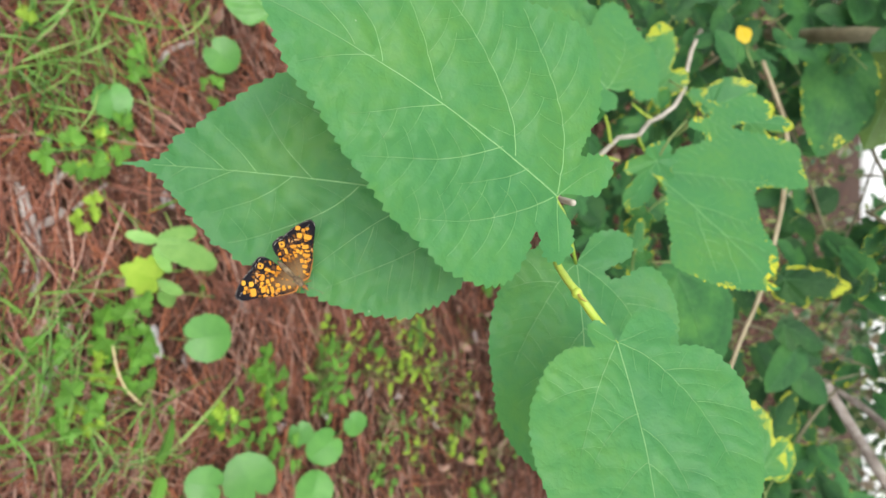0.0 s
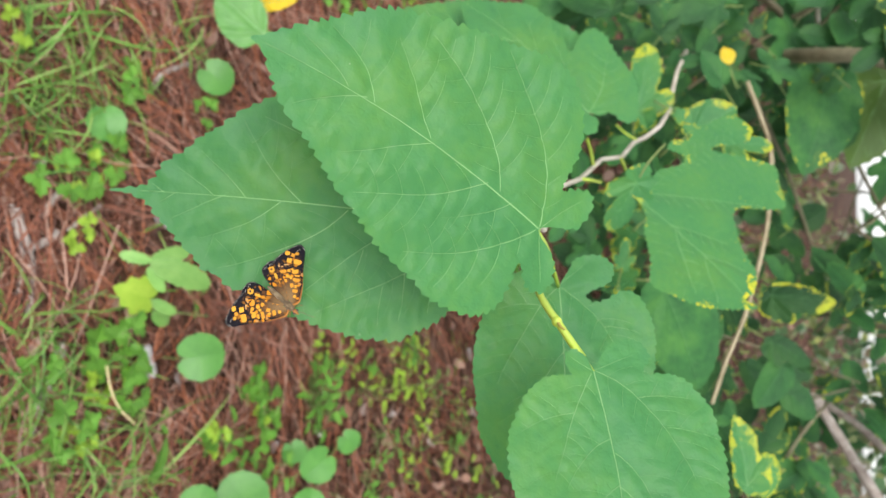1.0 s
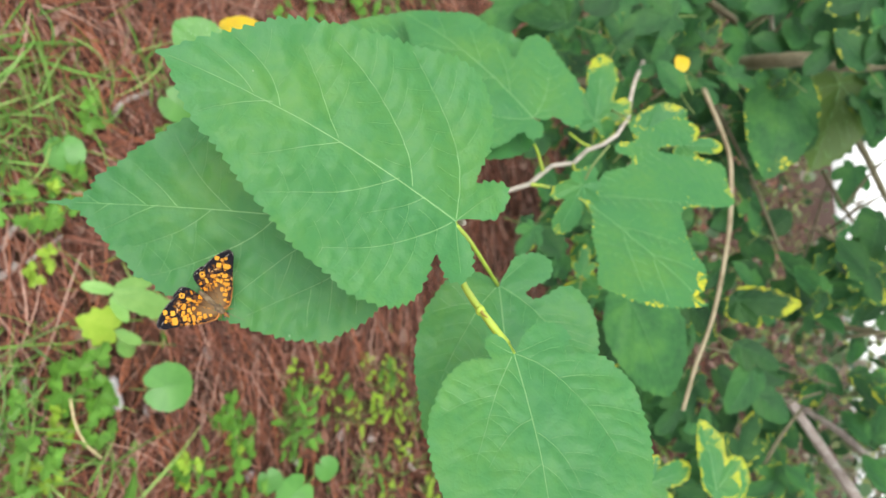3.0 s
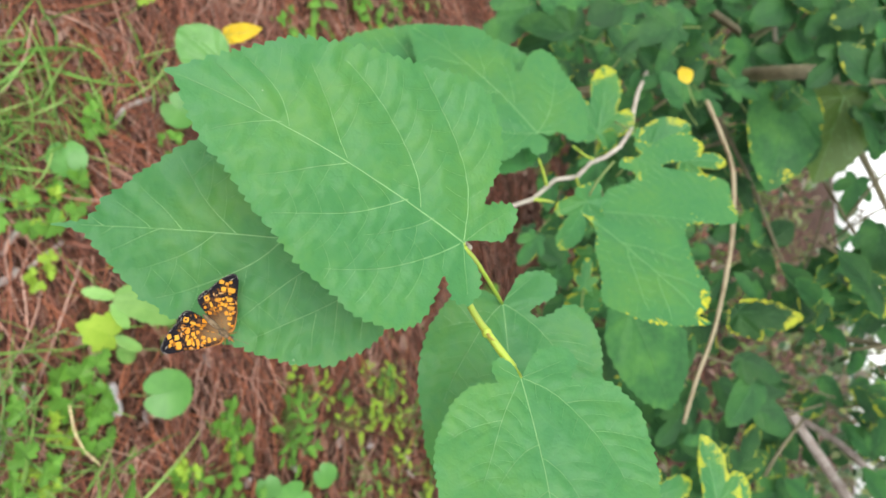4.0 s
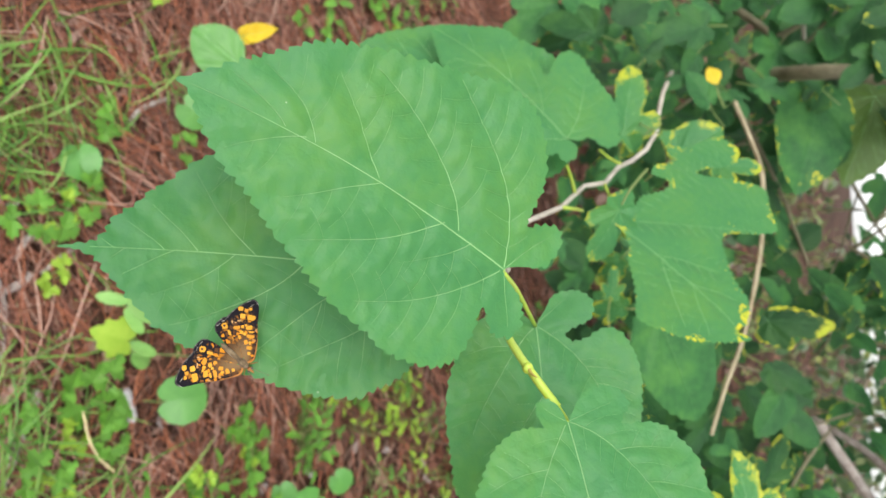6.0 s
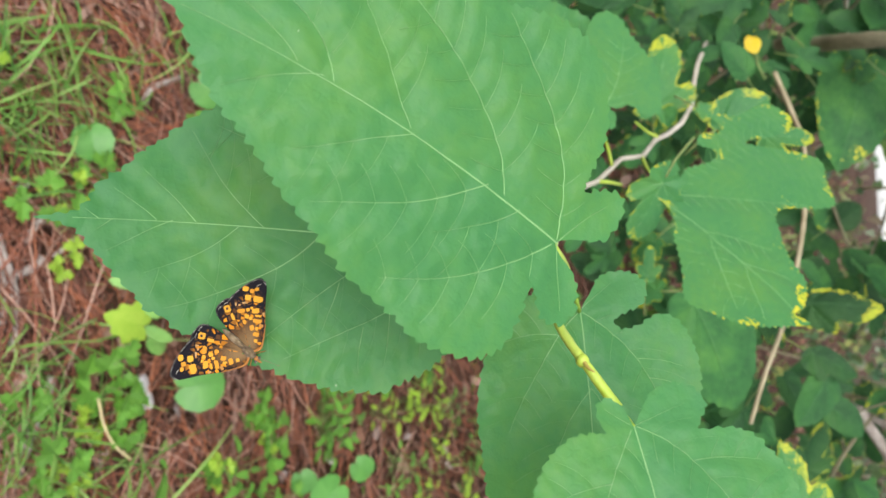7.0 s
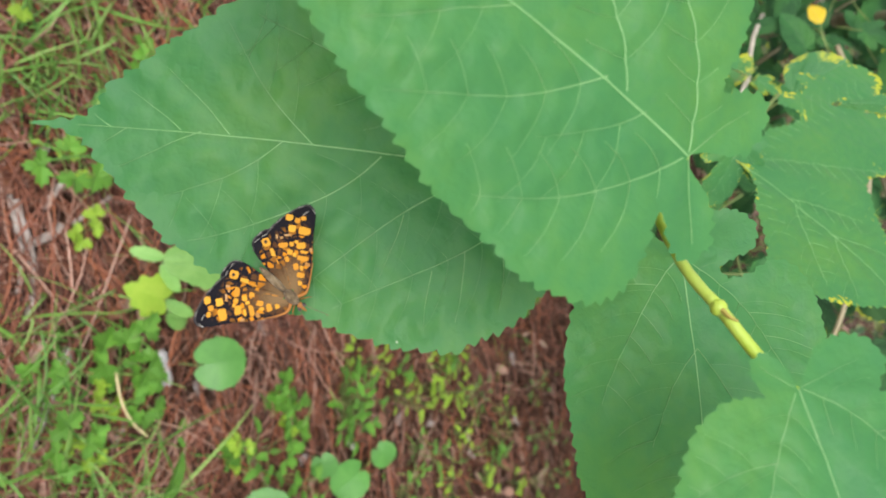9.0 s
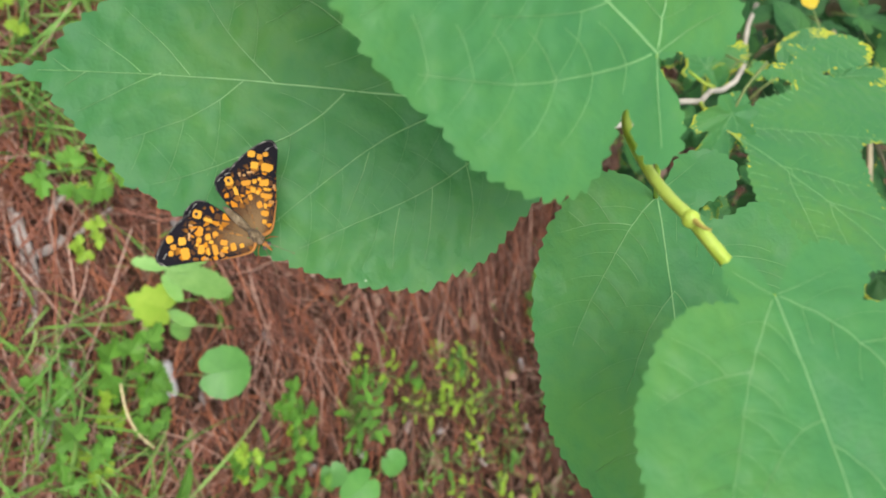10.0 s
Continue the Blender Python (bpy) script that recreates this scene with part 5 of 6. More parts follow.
shrub_leaf(DRIP_TIP, (-0.1678, 0.7224, 0.6689), (-0.1872, 0.7295, 0.6621), (0.2, -0.9, 0.4), [YELLOW, VEIN], 0, 90, 0.005, "small bright yellow leaf")


# more of the crown behind, loosely round the limbs
CROWN = []
for k, kind in enumerate((HEART, FIVE_LOBE, MITTEN, FIVE_LOBE, FIVE_LOBE, MITTEN, SIDE_LOBE, HEART, TWO_LOBE, FIVE_LOBE)):
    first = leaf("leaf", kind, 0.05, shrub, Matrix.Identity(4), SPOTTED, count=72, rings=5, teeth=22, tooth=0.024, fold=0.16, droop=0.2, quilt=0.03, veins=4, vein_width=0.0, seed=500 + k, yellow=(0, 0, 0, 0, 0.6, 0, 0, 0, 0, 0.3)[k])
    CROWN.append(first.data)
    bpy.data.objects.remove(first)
rng = random.Random(11)
for k in range(1900):
    for _ in range(60):
        y = rng.uniform(0.86, 2.1)
        # from 1450 on: unseen leaves overhead, added to shade the crown below
        side, up = rng.uniform(-0.46, 0.44), rng.uniform(-0.36, 0.13) if k < 1450 else rng.uniform(0.13, 0.55)
        if k % 6 == 0 and k < 1450:
            side, up = rng.uniform(0.05, 0.42), rng.uniform(-0.16, 0.12)
        elif k % 6 == 1 and k < 1450:
            side, up = rng.uniform(-0.46, -0.20), rng.uniform(-0.10, 0.12)
        elif k % 6 == 2 and k < 600:
            side, up = rng.uniform(-0.05, 0.18), rng.uniform(-0.05, 0.09)
        x, z = 0.06 + side * y, 0.78 + up * y
        clearing = -0.20 < side < -0.06 and -0.06 < up < 0.2
        hollow = -0.16 < side < -0.02 and -0.16 < up < 0.0
        airy = side > 0.0 and up > -0.18
        if not (airy and rng.random() < (0.97 if noise.noise(Vector((side * 8, up * 8, 5))) > -0.1 else 0.78)) and not (clearing and rng.random() < 0.93) and not (hollow and rng.random() < 0.7) and z > rise(x, y) + 0.08:
            break
    size = rng.uniform(0.5, 1.05) * (0.75 + 0.3 * y)
    way = Vector((rng.uniform(-1, 1), rng.uniform(-0.5, 0.2), rng.uniform(-1, 0.5))).normalized()
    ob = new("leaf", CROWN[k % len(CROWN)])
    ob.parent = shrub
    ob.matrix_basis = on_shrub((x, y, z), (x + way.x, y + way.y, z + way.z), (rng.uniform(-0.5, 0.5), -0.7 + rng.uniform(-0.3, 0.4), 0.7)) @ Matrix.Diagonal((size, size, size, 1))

# thin shoots through the crown
rng = random.Random(17)
for k in range(80):
    y = rng.uniform(0.9, 1.9)
    side, up = (rng.uniform(-0.42, 0.40), rng.uniform(-0.22, 0.12)) if k % 2 else (rng.uniform(-0.12, 0.36), rng.uniform(-0.06, 0.12))
    p = Vector((0.06 + side * y, y, 0.78 + up * y))
    d = Vector((rng.uniform(-0.8, 0.8), rng.uniform(-0.3, 0.3), 1)).normalized() * rng.uniform(0.10, 0.26)
    bow = Vector((rng.uniform(-0.03, 0.03), rng.uniform(-0.03, 0.03), 0))
    twig("twig", (p, p + d * 0.5 + bow, p + d), 0.0022, 0.0011, rng.choice((TAN_TWIG, BARK, BARK, BARK)), "", 0.1, 5, 3, k)

# small leaves of the brush farther off
BRUSH = island_tones(material("brush_leaf", [(0.03, 0.1, 0.03), (0.05, 0.15, 0.04)], 0.55, 90, 20, 0.0, 0.0, 0.25, 0.2), [(0.025, 0.075, 0.035), (0.065, 0.150, 0.070), (0.12, 0.22, 0.09), (0.035, 0.095, 0.050), (0.18, 0.26, 0.08), (0.10, 0.19, 0.11), (0.32, 0.35, 0.10), (0.20, 0.27, 0.18), (0.24, 0.18, 0.12), (0.36, 0.33, 0.27)])
verts, faces = [], []
rng = random.Random(23)
for _ in range(8500):
    y = rng.uniform(1.7, 5.0)
    side, up = rng.uniform(-0.50, 0.50), rng.uniform(-0.22, 0.14)
    if rng.random() < 0.3:
        side, up = rng.uniform(0.0, 0.38), rng.uniform(-0.06, 0.12)
    elif rng.random() < 0.2:
        y, side, up = rng.uniform(1.6, 3.2), rng.uniform(-0.07, 0.2), rng.uniform(-0.04, 0.10)
    x, z = 0.06 + side * y, 0.78 + up * y
    opening = -0.20 < side < -0.07 and -0.005 < up
    thin = 0.45 + 0.6 * noise.noise(Vector((side * 9, up * 9, 2)))
    if (opening and rng.random() < 0.90) or z < rise(x, y) + 0.02 or rng.random() > thin + 0.12:
        continue
    s = rng.uniform(0.016, 0.036) * (0.8 + 0.16 * y)
    m = Matrix.Translation((x, y, z)) @ Euler((rng.uniform(-0.9, 0.9) + 0.8, rng.uniform(-0.9, 0.9), rng.uniform(0, 6.3))).to_matrix().to_4x4()
    k0, w = len(verts), rng.uniform(0.3, 0.46)
    for u, v, h in ((0, 0, 0), (0.22, -w, 0.10), (0.6, -0.8 * w, 0.08), (1, 0, -0.12), (0.6, 0.8 * w, 0.08), (0.22, w, 0.10), (0.45, 0, 0)):
        verts.append(m @ Vector((u * s, v * s, h * s)))
    faces += [(k0, k0 + 1, k0 + 6), (k0 + 1, k0 + 2, k0 + 6), (k0 + 2, k0 + 3, k0 + 6), (k0 + 3, k0 + 4, k0 + 6), (k0 + 4, k0 + 5, k0 + 6), (k0 + 5, k0, k0 + 6)]
rng = random.Random(29)
for _ in range(5000):
    y = rng.uniform(1.3, 5.5)
    x = 0.06 + rng.choice((-1, 1)) * (0.48 * y + rng.uniform(0.0, 2.6))
    z = rise(x, y) + 0.05 + 1.1 * rng.random() ** 1.3
    s = rng.uniform(0.03, 0.06)
    m = Matrix.Translation((x, y, z)) @ Euler((rng.uniform(-0.9, 0.9) + 0.8, rng.uniform(-0.9, 0.9), rng.uniform(0, 6.3))).to_matrix().to_4x4()
    k0 = len(verts)
    for u, v, h in ((0, 0, 0), (0.22, -0.4, 0.10), (0.6, -0.32, 0.08), (1, 0, -0.12), (0.6, 0.32, 0.08), (0.22, 0.4, 0.10), (0.45, 0, 0)):
        verts.append(m @ Vector((u * s, v * s, h * s)))
    faces += [(k0, k0 + 1, k0 + 6), (k0 + 1, k0 + 2, k0 + 6), (k0 + 2, k0 + 3, k0 + 6), (k0 + 3, k0 + 4, k0 + 6), (k0 + 4, k0 + 5, k0 + 6), (k0 + 5, k0, k0 + 6)]
joined("brush", verts, faces, BRUSH, "loose green brush of small leaves behind the shrub", "brush")


# ---- small plants on the ground ----
def rosette_leaf(profile, length, fold, mat, count=40, rings=3, teeth=0, tooth=0.0, seed=0, name="leaf"):
    """A small leaf mesh, lying along x."""
    *_, ex, ey = outline(profile, count, teeth, tooth)
    bm = bmesh.new()
    mid = bm.verts.new((0, 0, 0))
    loops = []
    for k in range(1, rings + 1):
        f = k / rings
        loops.append([bm.verts.new((length * x * f, length * y * f, length * (fold * abs(y) * f - 0.18 * (x * f) ** 2))) for x, y in zip(ex, ey)])
    for i in range(count):
        bm.faces.new((mid, loops[0][i], loops[0][(i + 1) % count]))
        for a, b in zip(loops, loops[1:]):
            bm.faces.new((a[i], b[i], b[(i + 1) % count], a[(i + 1) % count]))
    me = bpy.data.meshes.new(name)
    bm.to_mesh(me)
    bm.free()
    me.materials.append(mat)
    me.polygons.foreach_set("use_smooth", [True] * len(me.polygons))
    return me


ROUND = [(-180, .40), (-175, .70), (-168, .86), (-150, .97), (-110, .98), (-60, 1.0), (0, 1.0), (60, 1.0), (110, .98), (150, .97), (168, .86), (175, .70)]
OVAL = [(-180, .04), (-150, .09), (-110, .16), (-70, .24), (-40, .36), (-22, .58), (-10, .80), (0, 1), (10, .80), (22, .58), (40, .36), (70, .24), (110, .16), (150, .09)]
WEDGE = [(-180, .03), (-120, .06), (-75, .16), (-55, .50), (-46, .74), (-38, .56), (-30, .52), (-20, .90), (-10, .80), (0, 1.0), (10, .80), (20, .90), (30, .52), (38, .56), (46, .74), (55, .50), (75, .16), (120, .06)]


def pennywort(at, radius, tilt, seed):
    rng = random.Random(seed)
    gx, gy = at[0] + rng.uniform(-0.01, 0.01), at[1] + rng.uniform(0.0, 0.015)
    ob = thing("pennywort", (gx, gy, rise(gx, gy)), "round scalloped pennywort leaf on a thin stalk", "pennywort", "pennyworts in the pine straw")
    top = Vector(at) - Vector(ob.location)
    blade = new("leaf", rosette_leaf(ROUND, radius, 0.12, PENNY, 72, 5, 12, 0.05, seed))
    blade.parent = ob
    blade.matrix_basis = Matrix.Translation(top) @ Euler((radians(tilt[0]), radians(tilt[1]), 0)).to_matrix().to_4x4() @ Matrix.Rotation(rng.uniform(0, 6.3), 4, "Z")
    bm = bmesh.new()
    tube(bm, [(0, 0, -0.005), top * 0.5 + Vector((0.003, 0.004, 0)), top - Vector((0, 0, 0.001))], 0.0011, 0.0009, 6, 3)
    part("stalk", bm, STALK, ob)
    return ob


pennywort((-0.1195, 0.4932, 0.0608), 0.0209, (34, 0), 40)
pennywort((-0.2045, 0.6309, 0.0797), 0.0231, (36, 8), 41)
pennywort((0.1364, 0.5906, 0.1125), 0.0281, (38, 5), 42)
pennywort((0.2762, 0.8892, 0.1120), 0.0190, (32, 6), 43)
pennywort((0.2971, 0.8175, 0.1123), 0.0269, (36, 4), 44)
pennywort((0.2758, 0.7833, 0.0966), 0.0176, (38, 10), 45)
pennywort((0.3115, 0.6683, 0.1126), 0.0329, (40, 6), 46)
pennywort((0.3525, 0.7954, 0.1126), 0.0271, (36, 0), 47)
pennywort((0.3084, 0.6112, 0.0981), 0.0232, (38, -4), 48)


SMALL = {
    "wedge": rosette_leaf(WEDGE, 0.014, 0.25, WEED, 36, 3),
    "lime": rosette_leaf(WEDGE, 0.012, 0.25, LIME, 36, 3),
    "oval": rosette_leaf(OVAL, 0.038, 0.22, WEED, 40, 4),
    "mini": rosette_leaf(OVAL, 0.012, 0.25, WEED, 20, 2),
    "minilime": rosette_leaf(OVAL, 0.012, 0.25, LIME, 20, 2),
}


def weed(at, kind, leaves, size, seed, spread=0.015):
    """A low plant: a few leaves on short stalks from one root."""
    rng = random.Random(seed)
    x, y = at[0], at[1]
    words = {"wedge": "low weed with notched three-part leaves", "lime": "young yellow-green weed with notched leaves", "oval": "seedling with broad oval green leaves", "mini": "small bushy green weed with tiny leaves", "minilime": "small yellow-green creeping weed"}
    ob = thing("weed", (x, y, rise(x, y)), words[kind] + " among pine straw", "weed", "weeds on the ground")
    for k in range(leaves):
        a = 6.28 * k / leaves + rng.uniform(-0.5, 0.5)
        r, h = spread * size * rng.uniform(0.4, 1.3), rng.uniform(0.010, 0.034) * size
        tip = Vector((r * math.cos(a), r * math.sin(a), h))
        bm = bmesh.new()
        tube(bm, [(0, 0, -0.004), tip * 0.5 + Vector((0, 0, 0.004)), tip], 0.0007, 0.0005, 4, 2)
        part("stalk", bm, STALK, ob)
        for j in range(3 if kind in ("wedge", "lime") else 1):
            lf = new("leaf", SMALL[kind])
            lf.parent = ob
            turn = a + (j - 1) * 1.5 if kind in ("wedge", "lime") else a + rng.uniform(-0.4, 0.4)
            s = size * rng.uniform(0.75, 1.2)
            lf.matrix_basis = Matrix.LocRotScale(tip, Euler((rng.uniform(-0.35, 0.35), rng.uniform(-0.5, 0.15), turn)), (s, s, s))
    return ob


weed((-0.179, 0.527), "wedge", 4, 1.2, 60)
weed((-0.159, 0.626), "wedge", 3, 0.9, 61)
weed((-0.072, 0.433), "minilime", 4, 0.8, 62)
weed((-0.050, 0.446), "wedge", 4, 1.3, 63)
weed((-0.061, 0.473), "lime", 4, 1.0, 64)
weed((-0.074, 0.498), "wedge", 4, 1.2, 65)
weed((0.006, 0.476), "lime", 4, 1.0, 66)
weed((0.068, 0.629), "oval", 3, 0.5, 70)
weed((0.126, 0.508), "wedge", 6, 1.5, 71)
weed((0.139, 0.531), "wedge", 5, 1.1, 72)
weed((0.175, 0.540), "wedge", 6, 1.1, 73)
weed((0.166, 0.504), "lime", 5, 1.1, 74)
weed((0.147, 0.444), "wedge", 4, 1.0, 75)
weed((0.207, 0.468), "wedge", 5, 1.2, 76)
weed((0.218, 0.481), "lime", 4, 1.0, 77)
weed((0.215, 0.584), "oval", 2, 0.4, 78)
weed((0.243, 0.655), "wedge", 5, 1.0, 79)
weed((0.185, 0.731), "wedge", 4, 1.1, 80)
weed((0.216, 0.742), "lime", 4, 0.9, 81)
weed((0.236, 0.753), "wedge", 4, 0.9, 82)
weed((0.185, 0.838), "mini", 12, 1.5, 83)
weed((0.209, 0.834), "mini", 14, 1.7, 84)
weed((0.226, 0.840), "mini", 12, 1.5, 85)
weed((0.144, 0.836), "lime", 2, 0.8, 86)
weed((0.160, 0.918), "minilime", 6, 1.0, 87)
weed((0.166, 0.952), "wedge", 4, 0.9, 88)
weed((0.143, 1.070), "minilime", 9, 1.2, 89)
weed((0.137, 1.008), "minilime", 8, 1.2, 90)
weed((0.203, 1.041), "minilime", 12, 1.4, 91)
weed((0.213, 0.982), "minilime", 8, 1.3, 92)
weed((0.213, 1.107), "minilime", 8, 1.2, 93)
weed((0.258, 1.170), "oval", 2, 0.5, 94)
weed((0.361, 1.184), "lime", 5, 1.1, 95)
weed((0.343, 0.960), "mini", 8, 1.4, 96)
weed((0.306, 1.046), "mini", 8, 1.3, 97)
weed((0.294, 1.219), "mini", 6, 1.4, 98)
weed((0.401, 1.370), "mini", 6, 1.4, 99)
weed((0.282, 0.565), "oval", 2, 1.1, 100)
weed((-0.189, 0.395), "lime", 3, 1, 101)
weed((0.132, 0.847), "minilime", 5, 1.0, 102)
weed((0.281, 0.726), "wedge", 4, 1.0, 103)
weed((0.387, 1.005), "oval", 3, 0.6, 104)
weed((-0.443, 0.901), "oval", 4, 0.9, 160)
weed((-0.472, 1.039), "oval", 5, 0.8, 161)
weed((-0.522, 1.107), "mini", 9, 1.6, 162)
weed((-0.397, 0.963), "oval", 3, 0.6, 163)
weed((-0.468, 1.089), "mini", 10, 1.6, 164)
weed((-0.343, 0.580), "lime", 4, 1.0, 165)
weed((-0.383, 0.888), "wedge", 4, 1.1, 166)
weed((-0.562, 1.200), "mini", 8, 1.4, 167)
weed((-0.486, 0.993), "wedge", 4, 1.2, 168)
weed((-0.431, 1.055), "minilime", 8, 1.2, 169)
weed((-0.392, 0.831), "wedge", 4, 1.0, 170)
weed((0.190, 0.844), "mini", 9, 1.5, 190)
weed((0.155, 0.888), "minilime", 7, 1.3, 191)
weed((0.208, 0.951), "minilime", 9, 1.3, 192)
weed((0.197, 1.018), "lime", 4, 1.0, 193)
weed((0.165, 1.061), "minilime", 8, 1.2, 194)
weed((0.216, 1.140), "mini", 8, 1.3, 195)
weed((0.252, 1.228), "minilime", 7, 1.2, 196)
weed((0.223, 1.347), "mini", 7, 1.2, 197)
weed((0.286, 0.992), "mini", 8, 1.4, 198)
weed((0.274, 1.093), "minilime", 8, 1.3, 199)
weed((0.327, 1.210), "wedge", 4, 1.0, 200)
weed((0.319, 1.368), "mini", 8, 1.4, 201)
weed((0.388, 1.286), "lime", 4, 1.0, 202)
weed((0.230, 0.745), "wedge", 4, 1.0, 203)
weed((0.250, 0.693), "mini", 9, 1.5, 204)
weed((0.237, 0.652), "lime", 4, 1.0, 205)
weed((0.295, 0.766), "mini", 8, 1.3, 206)
weed((0.348, 1.064), "minilime", 8, 1.3, 207)
weed((0.180, 0.725), "wedge", 4, 1.0, 208)
weed((0.397, 1.459), "mini", 7, 1.2, 209)


# a seedling with one green and one yellowed leaf
young = thing("mulberry_seedling", (-0.285, 0.66, rise(-0.285, 0.66)), "small seedling with one green and one yellow leaf", "seedling")
at_young = Matrix.Translation(-Vector(young.location))
for profile, base, tip, mats in ((MITTEN, (-0.2349, 0.6088, 0.1767), (-0.2771, 0.5717, 0.1365), [PENNY, VEIN]), (OVAL, (-0.2770, 0.6162, 0.1681), (-0.2804, 0.6274, 0.2127), [YELLOW, VEIN])):
    leaf("leaf", profile, (Vector(tip) - Vector(base)).length, young, at_young @ axes(base, tip, (0.1, -0.7, 0.7)), mats, count=90, rings=6, teeth=30, tooth=0.02, veins=5, vein_width=0.005, seed=77)
    bm = bmesh.new()
    tube(bm, [(0, 0, -0.005), Vector(base) * 0.5 + Vector(young.location) * -0.5 + Vector((0.004, 0.01, 0.0)), Vector(base) - Vector(young.location)], 0.0013, 0.0007, 6, 4)
    part("stem", bm, STALK, young)

# a seedling with pale oval leaves and one toothed, yellowing leaf
sprout = thing("seedling", (0.0571, 0.5783, rise(0.0571, 0.5783)), "seedling with pale oval leaves and a toothed yellowing one", "seedling")
OVATE = [(-180, .02), (-90, .05), (-60, .12), (-40, .26), (-26, .45), (-15, .74), (-6, .95), (0, 1), (6, .95), (15, .74), (26, .45), (40, .26), (60, .12), (90, .05)]
TOOTH = [(-180, .10), (-150, .30), (-128, .46), (-112, .40), (-92, .58), (-76, .50), (-58, .72), (-44, .60), (-30, .84), (-18, .76), (-8, .92), (0, 1), (8, .92), (18, .76), (30, .84), (44, .60), (58, .72), (76, .50), (92, .58), (112, .40), (128, .46), (150, .30)]
for base, tip, kind in (
    ((0.0297, 0.5334, 0.092), (0.0233, 0.5048, 0.0760), OVATE),
    ((0.0297, 0.5334, 0.092), (0.0156, 0.5675, 0.1176), OVATE),
    ((0.0321, 0.5349, 0.0921), (0.0551, 0.5877, 0.1317), OVATE),
    ((0.0703, 0.5415, 0.0776), (0.0598, 0.5035, 0.0746), TOOTH),
    ((0.037, 0.5342, 0.087), (0.0645, 0.5490, 0.0981), OVATE),
    ((0.0734, 0.5506, 0.0733), (0.0881, 0.5745, 0.0912), OVATE),
    ((0.0908, 0.5727, 0.0651), (0.0869, 0.5628, 0.0643), ROUND),
    ((0.0909, 0.5757, 0.0653), (0.0924, 0.5887, 0.0663), ROUND),
):
    at, up = Vector(base) - Vector(sprout.location), Vector((0.0, -0.6, 0.8))
    lf = new("leaf", rosette_leaf(kind, 0.98 * (Vector(tip) - Vector(base)).length, 0.16, LIME if kind is TOOTH else SEEDLING, 64, 5, *((13, 0.03) if kind is OVATE else (0, 0.0))))
    lf.parent, lf.matrix_basis = sprout, Matrix.Translation(-Vector(sprout.location)) @ axes(base, tip, up)
    bm = bmesh.new()
    tube(bm, [(0, 0, -0.004), at * 0.5 + Vector((0.002, 0.003, 0.002)), at], 0.0011, 0.0007, 6, 4)
    part("stalk", bm, STALK, sprout)

rng = random.Random(21)
for k in range(46):
    y = rng.uniform(0.95, 3.0)
    x = rng.uniform(0.0 if y < 1.5 else -0.7, 0.22 + 0.36 * y)
    weed((x, y), rng.choice(("mini", "minilime", "wedge", "lime", "mini")), rng.randint(4, 8), rng.uniform(0.8, 1.5), 300 + k)


# ---- loose things on the ground ----
def dead_leaf(at, length, turn, seed, mat=DEAD_LEAF, label="curled reddish brown dead leaf on pine straw"):
    rng = random.Random(seed)
    *_, ex, ey = outline(OVAL, 40, 0, 0)
    bm = bmesh.new()
    mid = bm.verts.new((0, 0, 0))
    loops = []
    cu, cv = rng.uniform(0.2, 0.8), rng.uniform(-0.5, 0.9)
    for k in range(1, 5):
        f = k / 4
        loops.append([bm.verts.new((length * x * f, 1.15 * length * y * f, length * (cu * (x * f - 0.4) ** 2 + cv * abs(y * f) + 0.05 * noise.noise(Vector((x * f * 5, y * f * 5, seed)))))) for x, y in zip(ex, ey)])
    for i in range(40):
        bm.faces.new((mid, loops[0][i], loops[0][(i + 1) % 40]))
        for a, b in zip(loops, loops[1:]):
            bm.faces.new((a[i], b[i], b[(i + 1) % 40], a[(i + 1) % 40]))
    ob = part("dead_leaf", bm, mat, None, label)
    tagged(ob, category="dead leaf", group="dead leaves on the ground")
    ob.matrix_basis = Matrix.Translation((at[0], at[1], rise(at[0], at[1]) + 0.006)) @ Euler((rng.uniform(-0.2, 0.2), rng.uniform(-0.2, 0.2), turn)).to_matrix().to_4x4()
    return ob


dead_leaf((-0.038, 0.401), 0.021, 0.3, 200, DEAD_LEAF, "curled reddish brown dead leaf on pine straw")
dead_leaf((0.034, 0.504), 0.021, 2, 201, DEAD_LEAF, "curled reddish brown dead leaf on pine straw")
dead_leaf((0.212, 0.783), 0.011, 1.5, 202, DEAD_LEAF, "curled reddish brown dead leaf on pine straw")
dead_leaf((0.239, 0.574), 0.017, 0.4, 203, DEAD_LEAF, "curled reddish brown dead leaf on pine straw")
dead_leaf((-0.081, 0.453), 0.021, 1.2, 204, GREY_LEAF, "bleached grey dead leaf on pine straw")
dead_leaf((-0.056, 0.425), 0.021, 2.4, 205, GREY_LEAF, "bleached grey dead leaf on pine straw")
dead_leaf((0.274, 0.536), 0.014, 0.5, 206, DEAD_LEAF, "curled reddish brown dead leaf on pine straw")
dead_leaf((-0.027, 0.572), 0.021, 0.8, 207, GREY_LEAF, "bleached grey dead leaf on pine straw")
dead_leaf((-0.156, 0.487), 0.021, 2.1, 208, DEAD_LEAF, "curled reddish brown dead leaf on pine straw")
dead_leaf((0.038, 0.662), 0.021, 0.9, 209, DEAD_LEAF, "curled reddish brown dead leaf on pine straw")
dead_leaf((0.279, 1.136), 0.021, 0.4, 210, GREY_LEAF, "bleached grey dead leaf on pine straw")
dead_leaf((0.223, 1.116), 0.021, 2.0, 211, DEAD_LEAF, "curled reddish brown dead leaf on pine straw")
